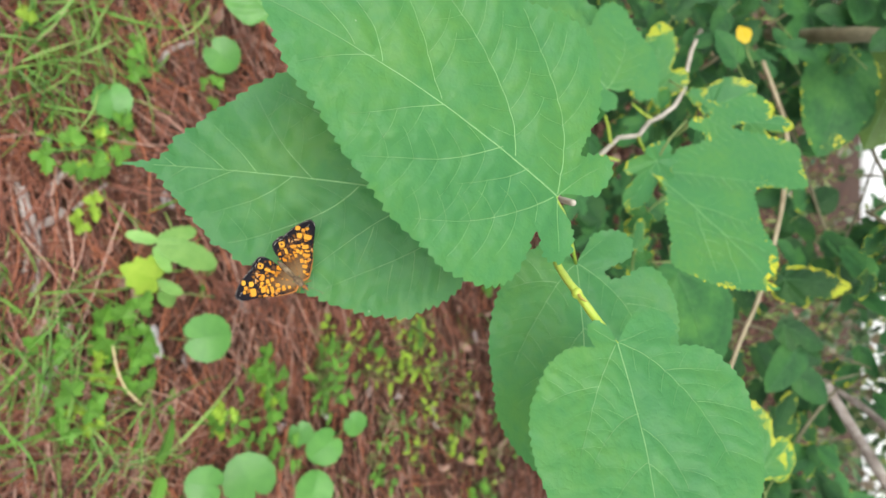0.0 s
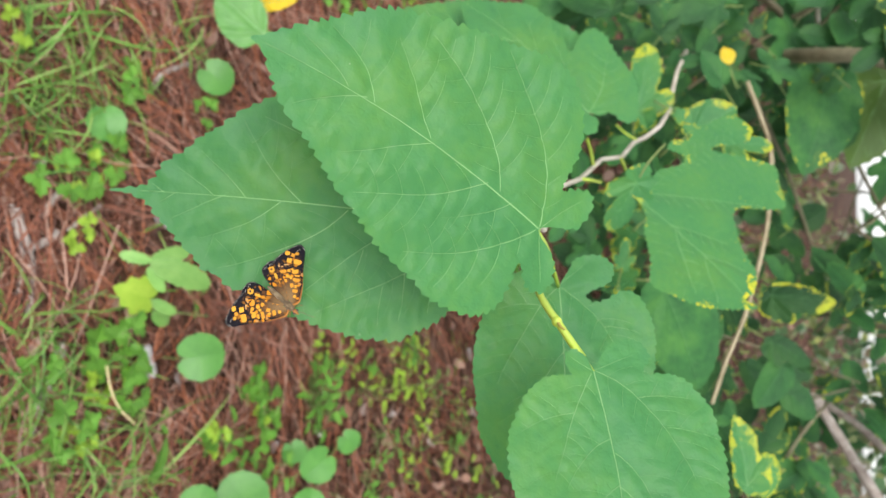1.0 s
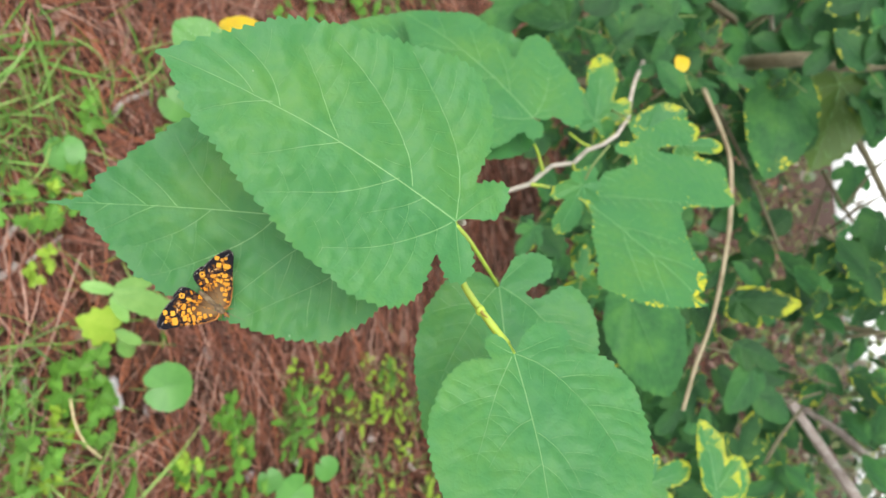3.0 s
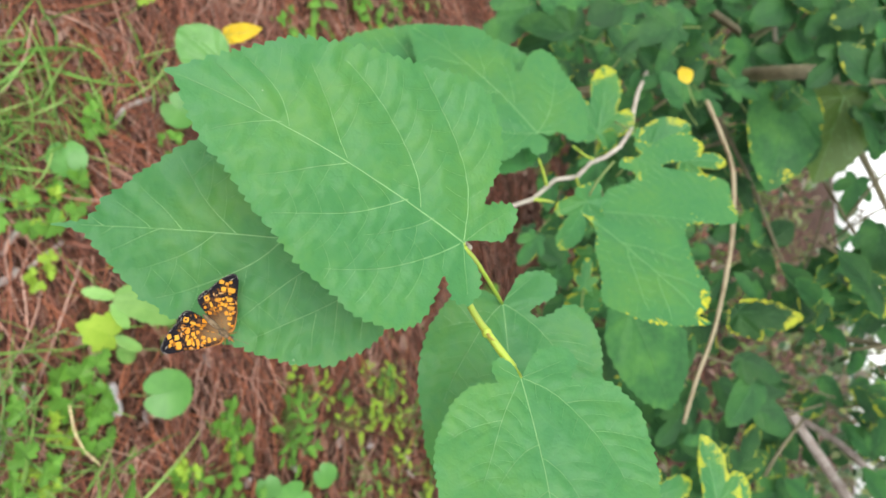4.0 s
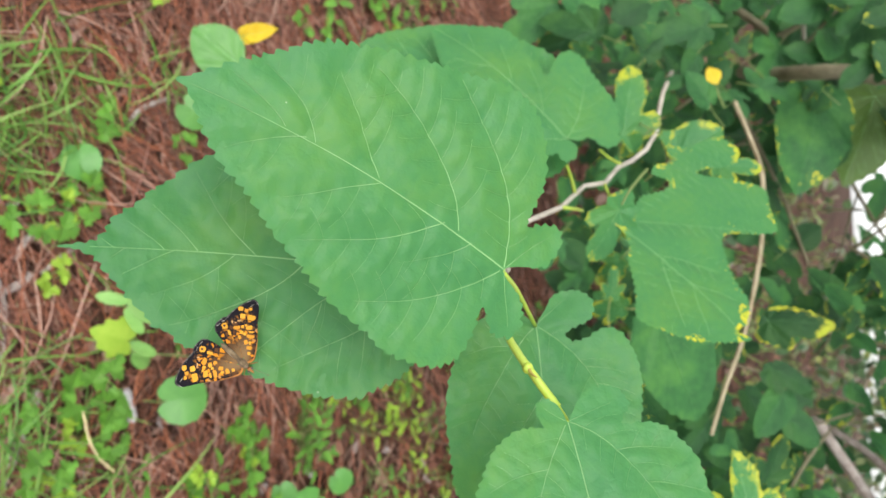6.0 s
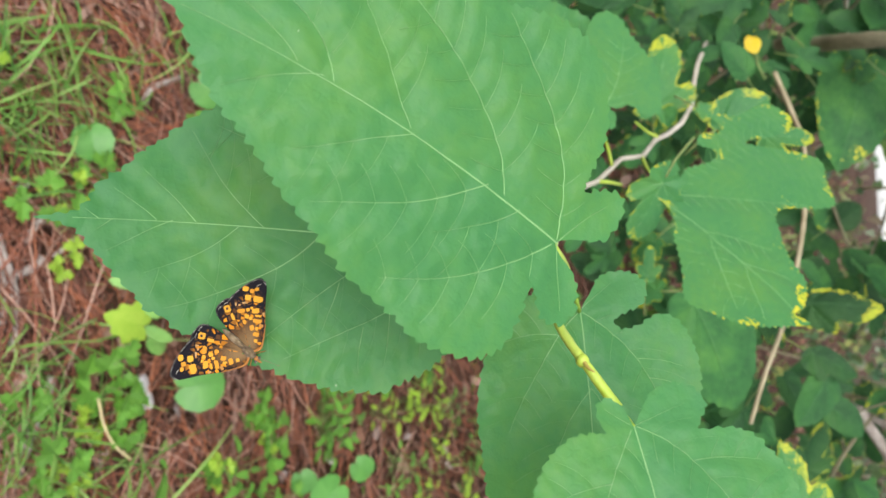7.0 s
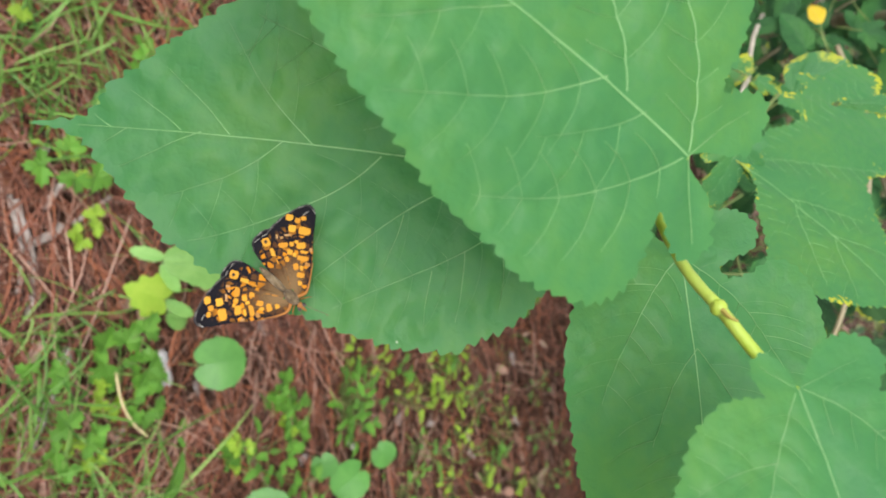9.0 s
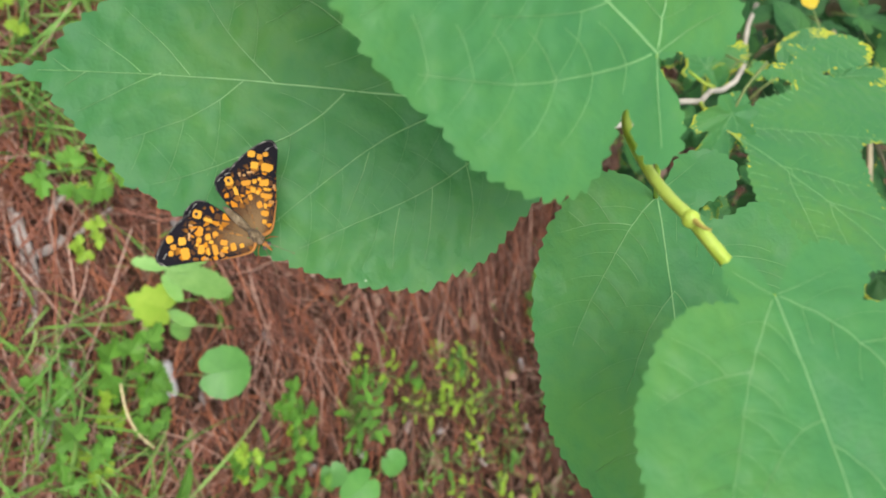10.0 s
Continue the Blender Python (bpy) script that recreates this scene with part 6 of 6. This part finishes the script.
dead_leaf((0.343, 1.241), 0.028, 0.9, 212, DEAD_LEAF, "curled reddish brown dead leaf on pine straw")
dead_leaf((0.160, 0.613), 0.017, 0.2, 213, GREY_LEAF, "bleached grey dead leaf on pine straw")
dead_leaf((0.095, 0.697), 0.021, 0.5, 214, GREY_LEAF, "bleached grey dead leaf on pine straw")
dead_leaf((0.160, 1.272), 0.028, 0.5, 215, GREY_LEAF, "bleached grey dead leaf on pine straw")
dead_leaf((0.114, 0.495), 0.017, 1.1, 216, DEAD_LEAF, "curled reddish brown dead leaf on pine straw")
dead_leaf((0.252, 0.853), 0.021, 0.4, 217, GREY_LEAF, "bleached grey dead leaf on pine straw")
dead_leaf((0.253, 1.028), 0.020, 1.4, 218, GREY_LEAF, "bleached grey dead leaf on pine straw")
dead_leaf((0.246, 0.956), 0.021, 2.4, 219, GREY_LEAF, "bleached grey dead leaf on pine straw")
dead_leaf((0.310, 1.146), 0.021, 0.7, 220, GREY_LEAF, "bleached grey dead leaf on pine straw")
dead_leaf((0.272, 0.765), 0.021, 1.9, 221, GREY_LEAF, "bleached grey dead leaf on pine straw")
dead_leaf((0.270, 1.298), 0.021, 0.2, 222, GREY_LEAF, "bleached grey dead leaf on pine straw")
dead_leaf((0.205, 0.888), 0.018, 2.8, 223, DEAD_LEAF, "curled reddish brown dead leaf on pine straw")
dead_leaf((0.181, 1.072), 0.021, 0.9, 224, GREY_LEAF, "bleached grey dead leaf on pine straw")


rng = random.Random(31)
for k in range(60):
    y = 0.4 + 3.0 * rng.random()
    dead_leaf((rng.uniform(-0.4 - 0.35 * y, 0.3 + 0.4 * y), y), rng.uniform(0.012, 0.028), rng.uniform(0, 6.3), 400 + k, rng.choice((DEAD_LEAF, DEAD_LEAF, GREY_LEAF)))


def stick(points, r0, r1, mat, name, label, category, seed=0, sides=7):
    o = Vector(points[0])
    bm = bmesh.new()
    tube(bm, [Vector(p) - o for p in points], r0, r1, sides, 5, 0.16, 0, seed)
    ob = part(name, bm, mat, None, label)
    ob.location = o
    return tagged(ob, category=category)


stick(((-0.0212, 0.4056, 0.0389), (0.0169, 0.4159, 0.0397), (0.0448, 0.4202, 0.0401), (0.0674, 0.4186, 0.0399)), 0.003, 0.003, DEAD_STICK, "dead_stick", "grey weathered broken stick on pine straw", "stick", 1)
stick(((-0.0162, 0.4103, 0.0393), (0.0191, 0.4233, 0.0403), (0.0499, 0.4306, 0.0409), (0.0925, 0.4294, 0.0408)), 0.0045, 0.0045, DEAD_STICK, "dead_stick", "grey weathered broken stick on pine straw", "stick", 2)
stick(((0.0215, 0.4291, 0.0408), (0.0113, 0.4473, 0.0422), (0.0030, 0.4541, 0.0427)), 0.0045, 0.004, DEAD_STICK, "dead_stick", "short grey weathered stick", "stick", 3)
stick(((-0.0109, 0.4373, 0.0414), (-0.0297, 0.4481, 0.0423), (-0.0398, 0.4567, 0.0429)), 0.004, 0.004, DEAD_STICK, "dead_stick", "short grey weathered stick", "stick", 4)
stick(((0.0008, 0.4649, 0.0436), (-0.0165, 0.4862, 0.0453), (-0.0307, 0.5019, 0.0465)), 0.0025, 0.002, DEAD_STICK, "dead_stick", "thin grey twig on pine straw", "stick", 5)
stick(((-0.1775, 0.5623, 0.0513), (-0.1958, 0.5730, 0.0521), (-0.2173, 0.6082, 0.0549)), 0.004, 0.003, DEAD_STICK, "dead_stick", "grey weathered stick on pine straw", "stick", 6)
stick(((0.1189, 0.4680, 0.0438), (0.1532, 0.4547, 0.0428), (0.1922, 0.4421, 0.0418), (0.2348, 0.4246, 0.0404)), 0.006, 0.005, DEAD_STICK, "dead_stick", "grey brown stick half under grass", "stick", 7)
stick(((0.1425, 0.5009, 0.0694), (0.1699, 0.5076, 0.0700), (0.1921, 0.5202, 0.0709), (0.2087, 0.5384, 0.0724)), 0.0013, 0.0011, DRY_STALK, "dry_stalk", "curved pale yellow dry stalk", "dry stalk", 8)
stick(((0.0634, 0.4968, 0.0691), (0.0772, 0.4657, 0.0667), (0.1002, 0.4201, 0.0631)), 0.0016, 0.0010, STALK, "grass_stalk", "long green grass stalk", "grass stalk", 9)
stick(((0.0780, 0.5212, 0.0710), (0.0849, 0.5685, 0.0747), (0.0910, 0.6330, 0.0798)), 0.0012, 0.0010, STALK, "grass_stalk", "thin green runner over pine straw", "runner", 10)
stick(((0.1273, 0.5592, 0.0530), (0.1405, 0.5673, 0.0536), (0.1616, 0.5744, 0.0542)), 0.009, 0.006, WHITE_BIT, "wood_chip", "white bleached chip of wood on pine straw", "wood chip", 11, 5)



# ---- butterfly ----
WING = bpy.data.materials.new("butterfly_wing")
WING.use_nodes = True
n, l = WING.node_tree.nodes, WING.node_tree.links
b = n["Principled BSDF"]
b.inputs["Roughness"].default_value, b.inputs["Specular IOR Level"].default_value = 0.9, 0.08
uvn = n.new("ShaderNodeUVMap")
sep = n.new("ShaderNodeSeparateXYZ")
l.new(uvn.outputs[0], sep.inputs[0])
ramp = n.new("ShaderNodeValToRGB")
ramp.color_ramp.elements[0].position, ramp.color_ramp.elements[0].color = 0.16, (0.17, 0.105, 0.050, 1)
ramp.color_ramp.elements[1].position, ramp.color_ramp.elements[1].color = 0.62, (0.010, 0.009, 0.012, 1)
ramp.color_ramp.elements.new(0.42).color = (0.075, 0.040, 0.020, 1)
grit = n.new("ShaderNodeTexNoise")
grit.inputs["Scale"].default_value = 45.0
l.new(uvn.outputs[0], grit.inputs["Vector"])
mixf = n.new("ShaderNodeMath")
mixf.operation, mixf.inputs[1].default_value = "MULTIPLY_ADD", 0.35
shift = n.new("ShaderNodeMath")
shift.operation, shift.inputs[1].default_value = "SUBTRACT", 0.17
l.new(grit.outputs["Fac"], mixf.inputs[0])
l.new(sep.outputs[0], shift.inputs[0])
l.new(shift.outputs[0], mixf.inputs[2])
l.new(mixf.outputs[0], ramp.inputs["Fac"])
# a net of dark lines over orange and ochre scales, in the wing's middle band
spot = n.new("ShaderNodeTexCoord")
lines, cells, band, fade, both = n.new("ShaderNodeTexVoronoi"), n.new("ShaderNodeTexVoronoi"), n.new("ShaderNodeMapRange"), n.new("ShaderNodeMapRange"), n.new("ShaderNodeMath")
lines.feature = "DISTANCE_TO_EDGE"
for q in (lines, cells):
    q.inputs["Scale"].default_value = 720.0
    l.new(spot.outputs["Object"], q.inputs["Vector"])
within = n.new("ShaderNodeMapRange")
within.inputs["From Min"].default_value, within.inputs["From Max"].default_value = 0.11, 0.17
l.new(lines.outputs["Distance"], within.inputs["Value"])
band.inputs["From Min"].default_value, band.inputs["From Max"].default_value = 0.30, 0.42
fade.inputs["From Min"].default_value, fade.inputs["From Max"].default_value = 0.84, 0.72
l.new(sep.outputs[0], band.inputs["Value"])
l.new(sep.outputs[0], fade.inputs["Value"])
both.operation = "MULTIPLY"
l.new(band.outputs[0], both.inputs[0])
l.new(fade.outputs[0], both.inputs[1])
net = n.new("ShaderNodeMath")
net.operation = "MULTIPLY"
l.new(both.outputs[0], net.inputs[0])
l.new(within.outputs[0], net.inputs[1])
hue, tone, pick = n.new("ShaderNodeSeparateXYZ"), n.new("ShaderNodeValToRGB"), n.new("ShaderNodeMixRGB")
tone.color_ramp.elements[0].position, tone.color_ramp.elements[0].color = 0.25, (0.08, 0.035, 0.015, 1)
tone.color_ramp.elements[1].position, tone.color_ramp.elements[1].color = 0.75, (0.50, 0.19, 0.012, 1)
l.new(cells.outputs["Color"], hue.inputs[0])
l.new(hue.outputs[0], tone.inputs["Fac"])
l.new(net.outputs[0], pick.inputs[0])
l.new(ramp.outputs[0], pick.inputs[1])
l.new(tone.outputs[0], pick.inputs[2])
l.new(pick.outputs[0], b.inputs["Base Color"])
EYE_SPOT = material("eye_spot", [(0.012, 0.010, 0.012), (0.03, 0.02, 0.015)], 0.8, 900, 300, 0.0, 0.0)
ORANGE = island_tones(material("wing_orange", [(0.6, 0.2, 0.02), (0.7, 0.3, 0.03)], 0.8, 900, 300, 0.0, 0.0), [(0.46, 0.19, 0.010), (0.54, 0.25, 0.014), (0.58, 0.30, 0.024), (0.49, 0.20, 0.012)])
OCHRE = island_tones(material("wing_ochre", [(0.3, 0.14, 0.04), (0.4, 0.2, 0.07)], 0.85, 900, 300, 0.0, 0.0), [(0.32, 0.14, 0.03), (0.42, 0.25, 0.11), (0.46, 0.20, 0.03)])
WHITE_MARK = material("wing_white", [(0.20, 0.19, 0.18), (0.45, 0.42, 0.38)], 0.9, 900, 700, 0.0, 0.0)
FRINGE = material("wing_fringe", [(0.012, 0.011, 0.013), (0.10, 0.09, 0.085)], 0.9, 900, 700, 0.0, 0.0)
COSTA = material("wing_leading_edge", [(0.20, 0.075, 0.018), (0.36, 0.15, 0.03)], 0.8, 900, 300, 0.0, 0.0)
FUR = material("butterfly_fur", [(0.06, 0.042, 0.026), (0.15, 0.105, 0.060), (0.26, 0.20, 0.125)], 0.95, 1800, 500, 0.6, 0.0, 0.0, 0.1, 0.1)

MM = 0.00091
butterfly = thing("butterfly", (0, 0, 0), "orange and black checkered butterfly with half-open wings on a leaf", "butterfly")
FOREWING = [(0.4, 0.8), (1.1, 2.4), (0.4, 4.2), (-2.4, 8.3), (-5.6, 12.0), (-8.2, 15.4), (-9.4, 16.4), (-10.9, 16.7), (-12.2, 15.3), (-13.2, 11.3), (-13.5, 8.4), (-13.4, 6.2), (-9.0, 4.8), (-4.6, 3.0), (-1.6, 1.2)]
HINDWING = [(-1.6, 0.6), (-5.0, 3.8), (-10.0, 6.8), (-13.0, 7.6), (-14.2, 6.4), (-14.5, 4.6), (-14.3, 2.8), (-12.9, 1.6), (-10.2, 1.0), (-6.0, 0.5), (-3.0, 0.4)]


# cells of the pattern: middle, half length outward from the root, half width
FORE_CELLS = [(-12.3, 11.87, 0.66, 0.81), (-10.33, 10.53, 0.72, 0.81), (-10.64, 12.53, 0.55, 0.58), (-10.05, 13.7, 0.44, 0.58), (-8.09, 11.91, 0.82, 1.28), (-9.29, 6.74, 0.57, 1.04), (-8.19, 8.11, 0.45, 0.46), (-7.29, 6.64, 0.57, 0.58), (-6.71, 5.16, 0.57, 0.46), (-6.2, 6.91, 0.45, 0.35), (-6.53, 9.24, 0.67, 0.93), (-5.19, 8.66, 0.28, 0.82), (-4.44, 7.51, 0.5, 1.17), (-4.28, 5.31, 0.68, 0.58), (-3.19, 5.89, 0.56, 0.35), (-2.34, 4.65, 0.56, 0.83), (-1.24, 3.32, 0.45, 0.47), (-7.77, 9.13, 0.33, 0.35)]
HIND_CELLS = [(-12.26, 4.73, 0.93, 0.92), (-9.66, 4.4, 0.93, 0.8), (-7.65, 3.81, 0.7, 0.58), (-9.83, 5.51, 0.69, 0.29), (-7.74, 4.85, 0.69, 0.23), (-5.8, 3.22, 0.7, 0.29)]
PALE_CELLS = [(-11.45, 7.15, 0.46, 0.23), (-10.18, 8.83, 0.22, 0.58), (-2.86, 7.31, 0.39, 0.59), (-4.44, 10, 0.44, 0.35), (-10.61, 7.65, 0.23, 0.35), (-9.6, 9.39, 0.34, 0.23)]


def wing_pattern(cells, side, raise_, lift, mat, label, seed=8):
    """Scale-covered cells on the dark wing: four-cornered, lying in rays from the root, with uneven corners."""
    rng = random.Random(seed)
    bm = bmesh.new()
    for x, y, along, across in cells:
        bend = rng.uniform(-0.3, 0.3)
        ax, ay = math.cos(math.atan2(y - 0.4, x - 0.6) + bend), math.sin(math.atan2(y - 0.4, x - 0.6) + bend)
        ring = []
        for i in range(16):
            t = 2 * math.pi * (i + 0.5) / 16
            r = (1 + rng.uniform(-0.10, 0.10)) / max(abs(math.cos(t)), abs(math.sin(t))) ** 0.80
            u, v = 0.98 * along * r * math.cos(t), 0.98 * across * r * math.sin(t) * (1 + 0.12 * math.cos(t))
            px, py = x + u * ax - v * ay, y + u * ay + v * ax
            ring.append(bm.verts.new((px * MM, side * py * MM, (raise_ * py + 0.0072 * py * py + lift + 0.16) * MM)))
        bm.faces.new(ring)
    tagged(part("wing_pattern", bm, mat, butterfly, label), kind="stuff")


def eye_spot(side):
    """A dark ring and dot in the outer hindwing cell."""
    bm = bmesh.new()
    x, y = HIND_CELLS[0][0] - 0.1, HIND_CELLS[0][1]
    bm.faces.new([bm.verts.new(((x + 0.36 * math.cos(t)) * MM, side * (y + 0.36 * math.sin(t)) * MM, (0.10 * y + 0.0072 * y * y + 0.45) * MM)) for t in np.linspace(0, 2 * math.pi, 13)[:-1]])
    part("eye_spot", bm, EYE_SPOT, butterfly, "dark eye spot")


def wing(name, shape, side, raise_, lift, label):
    """A wing: rows from the root to the rim, u along the reach, v round the fan."""
    pts = [Vector((x, y, 0)) for x, y in shape]
    line = spline([*pts, pts[0]], 4)[:-1]
    hub = Vector((-0.9, 0.5, 0))
    bm = bmesh.new()
    lay = bm.loops.layers.uv.new("UVMap")
    reach = max((p - hub).length for p in line)
    rows = []
    for k in range(9):
        f = 0.06 + 0.94 * k / 8
        row = []
        for i, p in enumerate(line):
            q = hub + (p - hub) * f
            z = raise_ * q.y + 0.0072 * q.y * q.y + 0.03 * math.sin(i * 1.1) * f
            row.append((bm.verts.new((q.x * MM, side * q.y * MM, (z + lift) * MM)), (f * (0.55 + 0.45 * (p - hub).length / reach), i / len(line))))
        rows.append(row)
    m = len(line)
    for a, c in zip(rows, rows[1:]):
        for i in range(m - 1):
            quad = [a[i], c[i], c[i + 1], a[i + 1]]
            fc = bm.faces.new([q[0] for q in quad])
            for lp, q in zip(fc.loops, quad):
                lp[lay].uv = q[1]
    ob = part(name, bm, WING, butterfly, label)
    return ob


for side in (1, -1):
    wing("hindwing", HINDWING, side, 0.10, 0.0, "orange hindwing with dark rim")
    wing("forewing", FOREWING, side, 0.16, 0.35, "black-tipped forewing with orange cells")
    bm = bmesh.new()
    tube(bm, [Vector((x * MM, side * y * MM, (0.16 * y + 0.0072 * y * y + 0.4) * MM)) for x, y in ((0.3, 0.9), (1.0, 2.5), (0.4, 4.3), (-2.3, 8.3))], 0.00038, 0.00010, 6, 4)
    part("wing_edge", bm, COSTA, butterfly, "orange leading edge")
    wing_pattern(FORE_CELLS, side, 0.16, 0.35, ORANGE, "orange cells of the wing")
    wing_pattern(PALE_CELLS, side, 0.16, 0.35, OCHRE, "dusty ochre cells of the wing")
    wing_pattern(HIND_CELLS, side, 0.10, 0.0, ORANGE, "orange cells of the wing")
    eye_spot(side)
    for raise_, lift, a, c in ((0.10, 0.22, (-13.9, 3.0), (-13.8, 4.4)), (0.10, 0.22, (-13.7, 5.0), (-13.2, 6.2)), (0.16, 0.5, (-9.0, 16.1), (-10.0, 16.2)), (0.16, 0.5, (-10.6, 14.2), (-10.2, 15.4)), (0.16, 0.5, (-11.6, 15.6), (-12.2, 14.5)), (0.16, 0.5, (-13.3, 10.6), (-13.4, 9.2)), (0.16, 0.5, (-13.4, 7.9), (-13.4, 7.0)), (0.10, 0.18, (-14.3, 5.6), (-14.5, 4.5))):
        bm = bmesh.new()
        tube(bm, [Vector((x * MM, side * y * MM, (raise_ * y + 0.0072 * y * y + lift) * MM)) for x, y in (a, (0.5 * (a[0] + c[0]) - 0.08, 0.5 * (a[1] + c[1]) + 0.08), c)], 0.00008, 0.00005, 5, 3)
        part("wing_mark", bm, WHITE_MARK, butterfly, "short whitish dash near the wing rim")
    bm = bmesh.new()
    tube(bm, [Vector((x * MM, side * y * MM, (0.16 * y + 0.0072 * y * y + 0.38) * MM)) for x, y in ((-9.6, 16.5), (-11.1, 16.25), (-12.25, 14.6), (-13.25, 11.3), (-13.55, 8.4), (-13.45, 6.2))], 0.00016, 0.00014, 5, 4, 0.5)
    part("wing_fringe", bm, FRINGE, butterfly, "pale chequered fringe")
    bm = bmesh.new()
    tube(bm, [Vector((x * MM, side * y * MM, (0.10 * y + 0.0072 * y * y + 0.03) * MM)) for x, y in ((-13.0, 7.6), (-14.2, 6.45), (-14.55, 4.6), (-14.35, 2.8), (-12.9, 1.6))], 0.00014, 0.00014, 5, 4, 0.5)
    part("wing_fringe", bm, FRINGE, butterfly, "pale chequered fringe")
    bm = bmesh.new()
    tube(bm, [Vector(p) * MM for p in ((2.2, 0.5 * side, 0.9), (4.5, 1.4 * side, 1.5), (7.5, 2.5 * side, 1.8))], 0.00006, 0.00005, 5, 4)
    bmesh.ops.create_uvsphere(bm, u_segments=8, v_segments=6, radius=0.00016, matrix=Matrix.Translation(Vector((7.6, 2.55 * side, 1.8)) * MM))
    part("antenna", bm, FUR, butterfly, "thin clubbed antenna")
    for k, (x, fx) in enumerate(((1.0, 2.6), (0.2, 0.6), (-0.6, -2.2))):
        bm = bmesh.new()
        tube(bm, [Vector(p) * MM for p in ((x, 0.5 * side, -0.2), (0.5 * (x + fx), 2.0 * side, 0.1), (fx, 2.8 * side, -1.5))], 0.00012, 0.00008, 5, 3)
        part("leg", bm, COSTA, butterfly)

bm = bmesh.new()
for c, r in (((-0.4, 0, 0.5), (2.1, 1.25, 1.2)), ((-5.4, 0, 0.35), (4.2, 0.85, 0.75))):
    bmesh.ops.create_uvsphere(bm, u_segments=20, v_segments=14, radius=1.0, matrix=Matrix.Translation(Vector(c) * MM) @ Matrix.Diagonal((r[0] * MM, r[1] * MM, r[2] * MM, 1)))
part("body", bm, FUR, butterfly, "furry brown body")
bm = bmesh.new()
bmesh.ops.create_uvsphere(bm, u_segments=14, v_segments=10, radius=1.0, matrix=Matrix.Translation(Vector((2.1, 0, 0.5)) * MM) @ Matrix.Diagonal((0.85 * MM, 0.70 * MM, 0.65 * MM, 1)))
tube(bm, [Vector(p) * MM for p in ((2.7, 0, 0.45), (3.3, 0, 0.5), (3.8, 0, 0.35))], 0.00034, 0.00012, 6, 3)
part("head", bm, COSTA, butterfly, "small orange-brown head with a pointed snout")
for side in (1, -1):
    bm = bmesh.new()
    bmesh.ops.create_uvsphere(bm, u_segments=10, v_segments=8, radius=0.00042, matrix=Matrix.Translation(Vector((2.45, 0.62 * side, 0.65)) * MM))
    part("eye", bm, FRINGE, butterfly, "dark eye")
butterfly.matrix_basis = axes((0.0725, 0.1357, 0.6252), (0.0793, 0.1408, 0.6306), (0.044, -0.789, 0.613))


# ---- what moves: the shoot and the perch nod a little in the air ----
def motions():
    home = Vector(shoot.location)
    sway = [
        (0, (0.0009, -0.0089, -0.0015), (0.82, -0.91, -1.14)),
        (0.5, (0.0012, -0.0134, 0.0004), (0.06, -0.68, -0.63)),
        (1, (0.0014, -0.0060, 0.0016), (0.33, 0.97, -0.29)),
        (1.5, (0.0002, -0.0030, 0.0018), (1.22, -0.73, -0.78)),
        (2, (0.0002, 0.0041, 0.0013), (1.25, 0.62, 0.53)),
        (2.5, (0.0012, 0.0039, -0.0007), (3.50, -1.02, -1.20)),
        (3, (0.0014, 0.0047, -0.0004), (3.05, -0.90, -1.22)),
        (4.5, (-0.0011, 0.0035, 0.0005), (1.94, -0.46, -0.44)),
        (5, (-0.0014, 0.0021, 0.0013), (1.30, -0.55, 0.19)),
        (5.5, (-0.0007, 0.0029, 0.0002), (1.31, -0.17, 0.11)),
        (7, (0.0006, 0.0013, 0.0006), (-0.47, 1.00, -0.39)),
        (7.5, (-0.0002, 0.0031, -0.0014), (-0.93, -0.24, -1.58)),
        (8, (-0.0002, 0.0010, 0.0010), (-1.47, 1.18, 0.26)),
        (8.5, (-0.0002, 0.0027, -0.0001), (-0.76, 1.79, 0.13)),
        (9, (-0.0008, 0.0016, -0.0007), (-1.59, -0.37, 1.34)),
        (9.5, (-0.0008, 0.0013, 0.0002), (-2.07, 0.76, 0.99)),
        (10, (-0.0008, -0.0037, 0.0018), (-2.71, 1.24, -0.17)),
    ]
    walk(shoot, [(t, Matrix.LocRotScale(home + Vector(d), Euler([radians(a) for a in turn]), None)) for t, d, turn in sway])
    # the perch and the butterfly on it swing together at first, then hang still
    swing = [
        (0, (0.0000, -0.0099, -0.0028), (0.23, -0.48, 0.00)),
        (0.5, (-0.0011, -0.0155, 0.0002), (-0.72, -0.12, 1.31)),
        (1, (-0.0010, -0.0146, 0.0048), (-0.89, -0.04, 1.43)),
        (1.5, (-0.0005, -0.0032, -0.0006), (0.15, -0.51, 0.51)),
        (2, (-0.0000, -0.0000, 0.0000), (0.00, -0.00, -0.00)),
        (3, (0.0, 0.0, 0.0), (0.0, 0.0, 0.0)),
        (5, (0.0, 0.0, 0.0), (0.0, 0.0, 0.0)),
        (7.5, (0.0, 0.0, 0.0), (0.0, 0.0, 0.0)),
        (10, (0.0, 0.0, 0.0), (0.0, 0.0, 0.0)),
    ]
    pin = Matrix.Translation(perch.location)
    at_leaf, at_fly = perch.matrix_basis.copy(), Matrix.Translation(-foot) @ butterfly.matrix_basis
    turns = [(t, pin @ Matrix.LocRotScale(Vector(d), Euler([radians(a) for a in turn]), None) @ pin.inverted()) for t, d, turn in swing]
    walk(perch, [(t, m @ at_leaf) for t, m in turns])
    walk(butterfly, [(t, Matrix.Translation(foot) @ m @ at_fly) for t, m in turns])


motions()
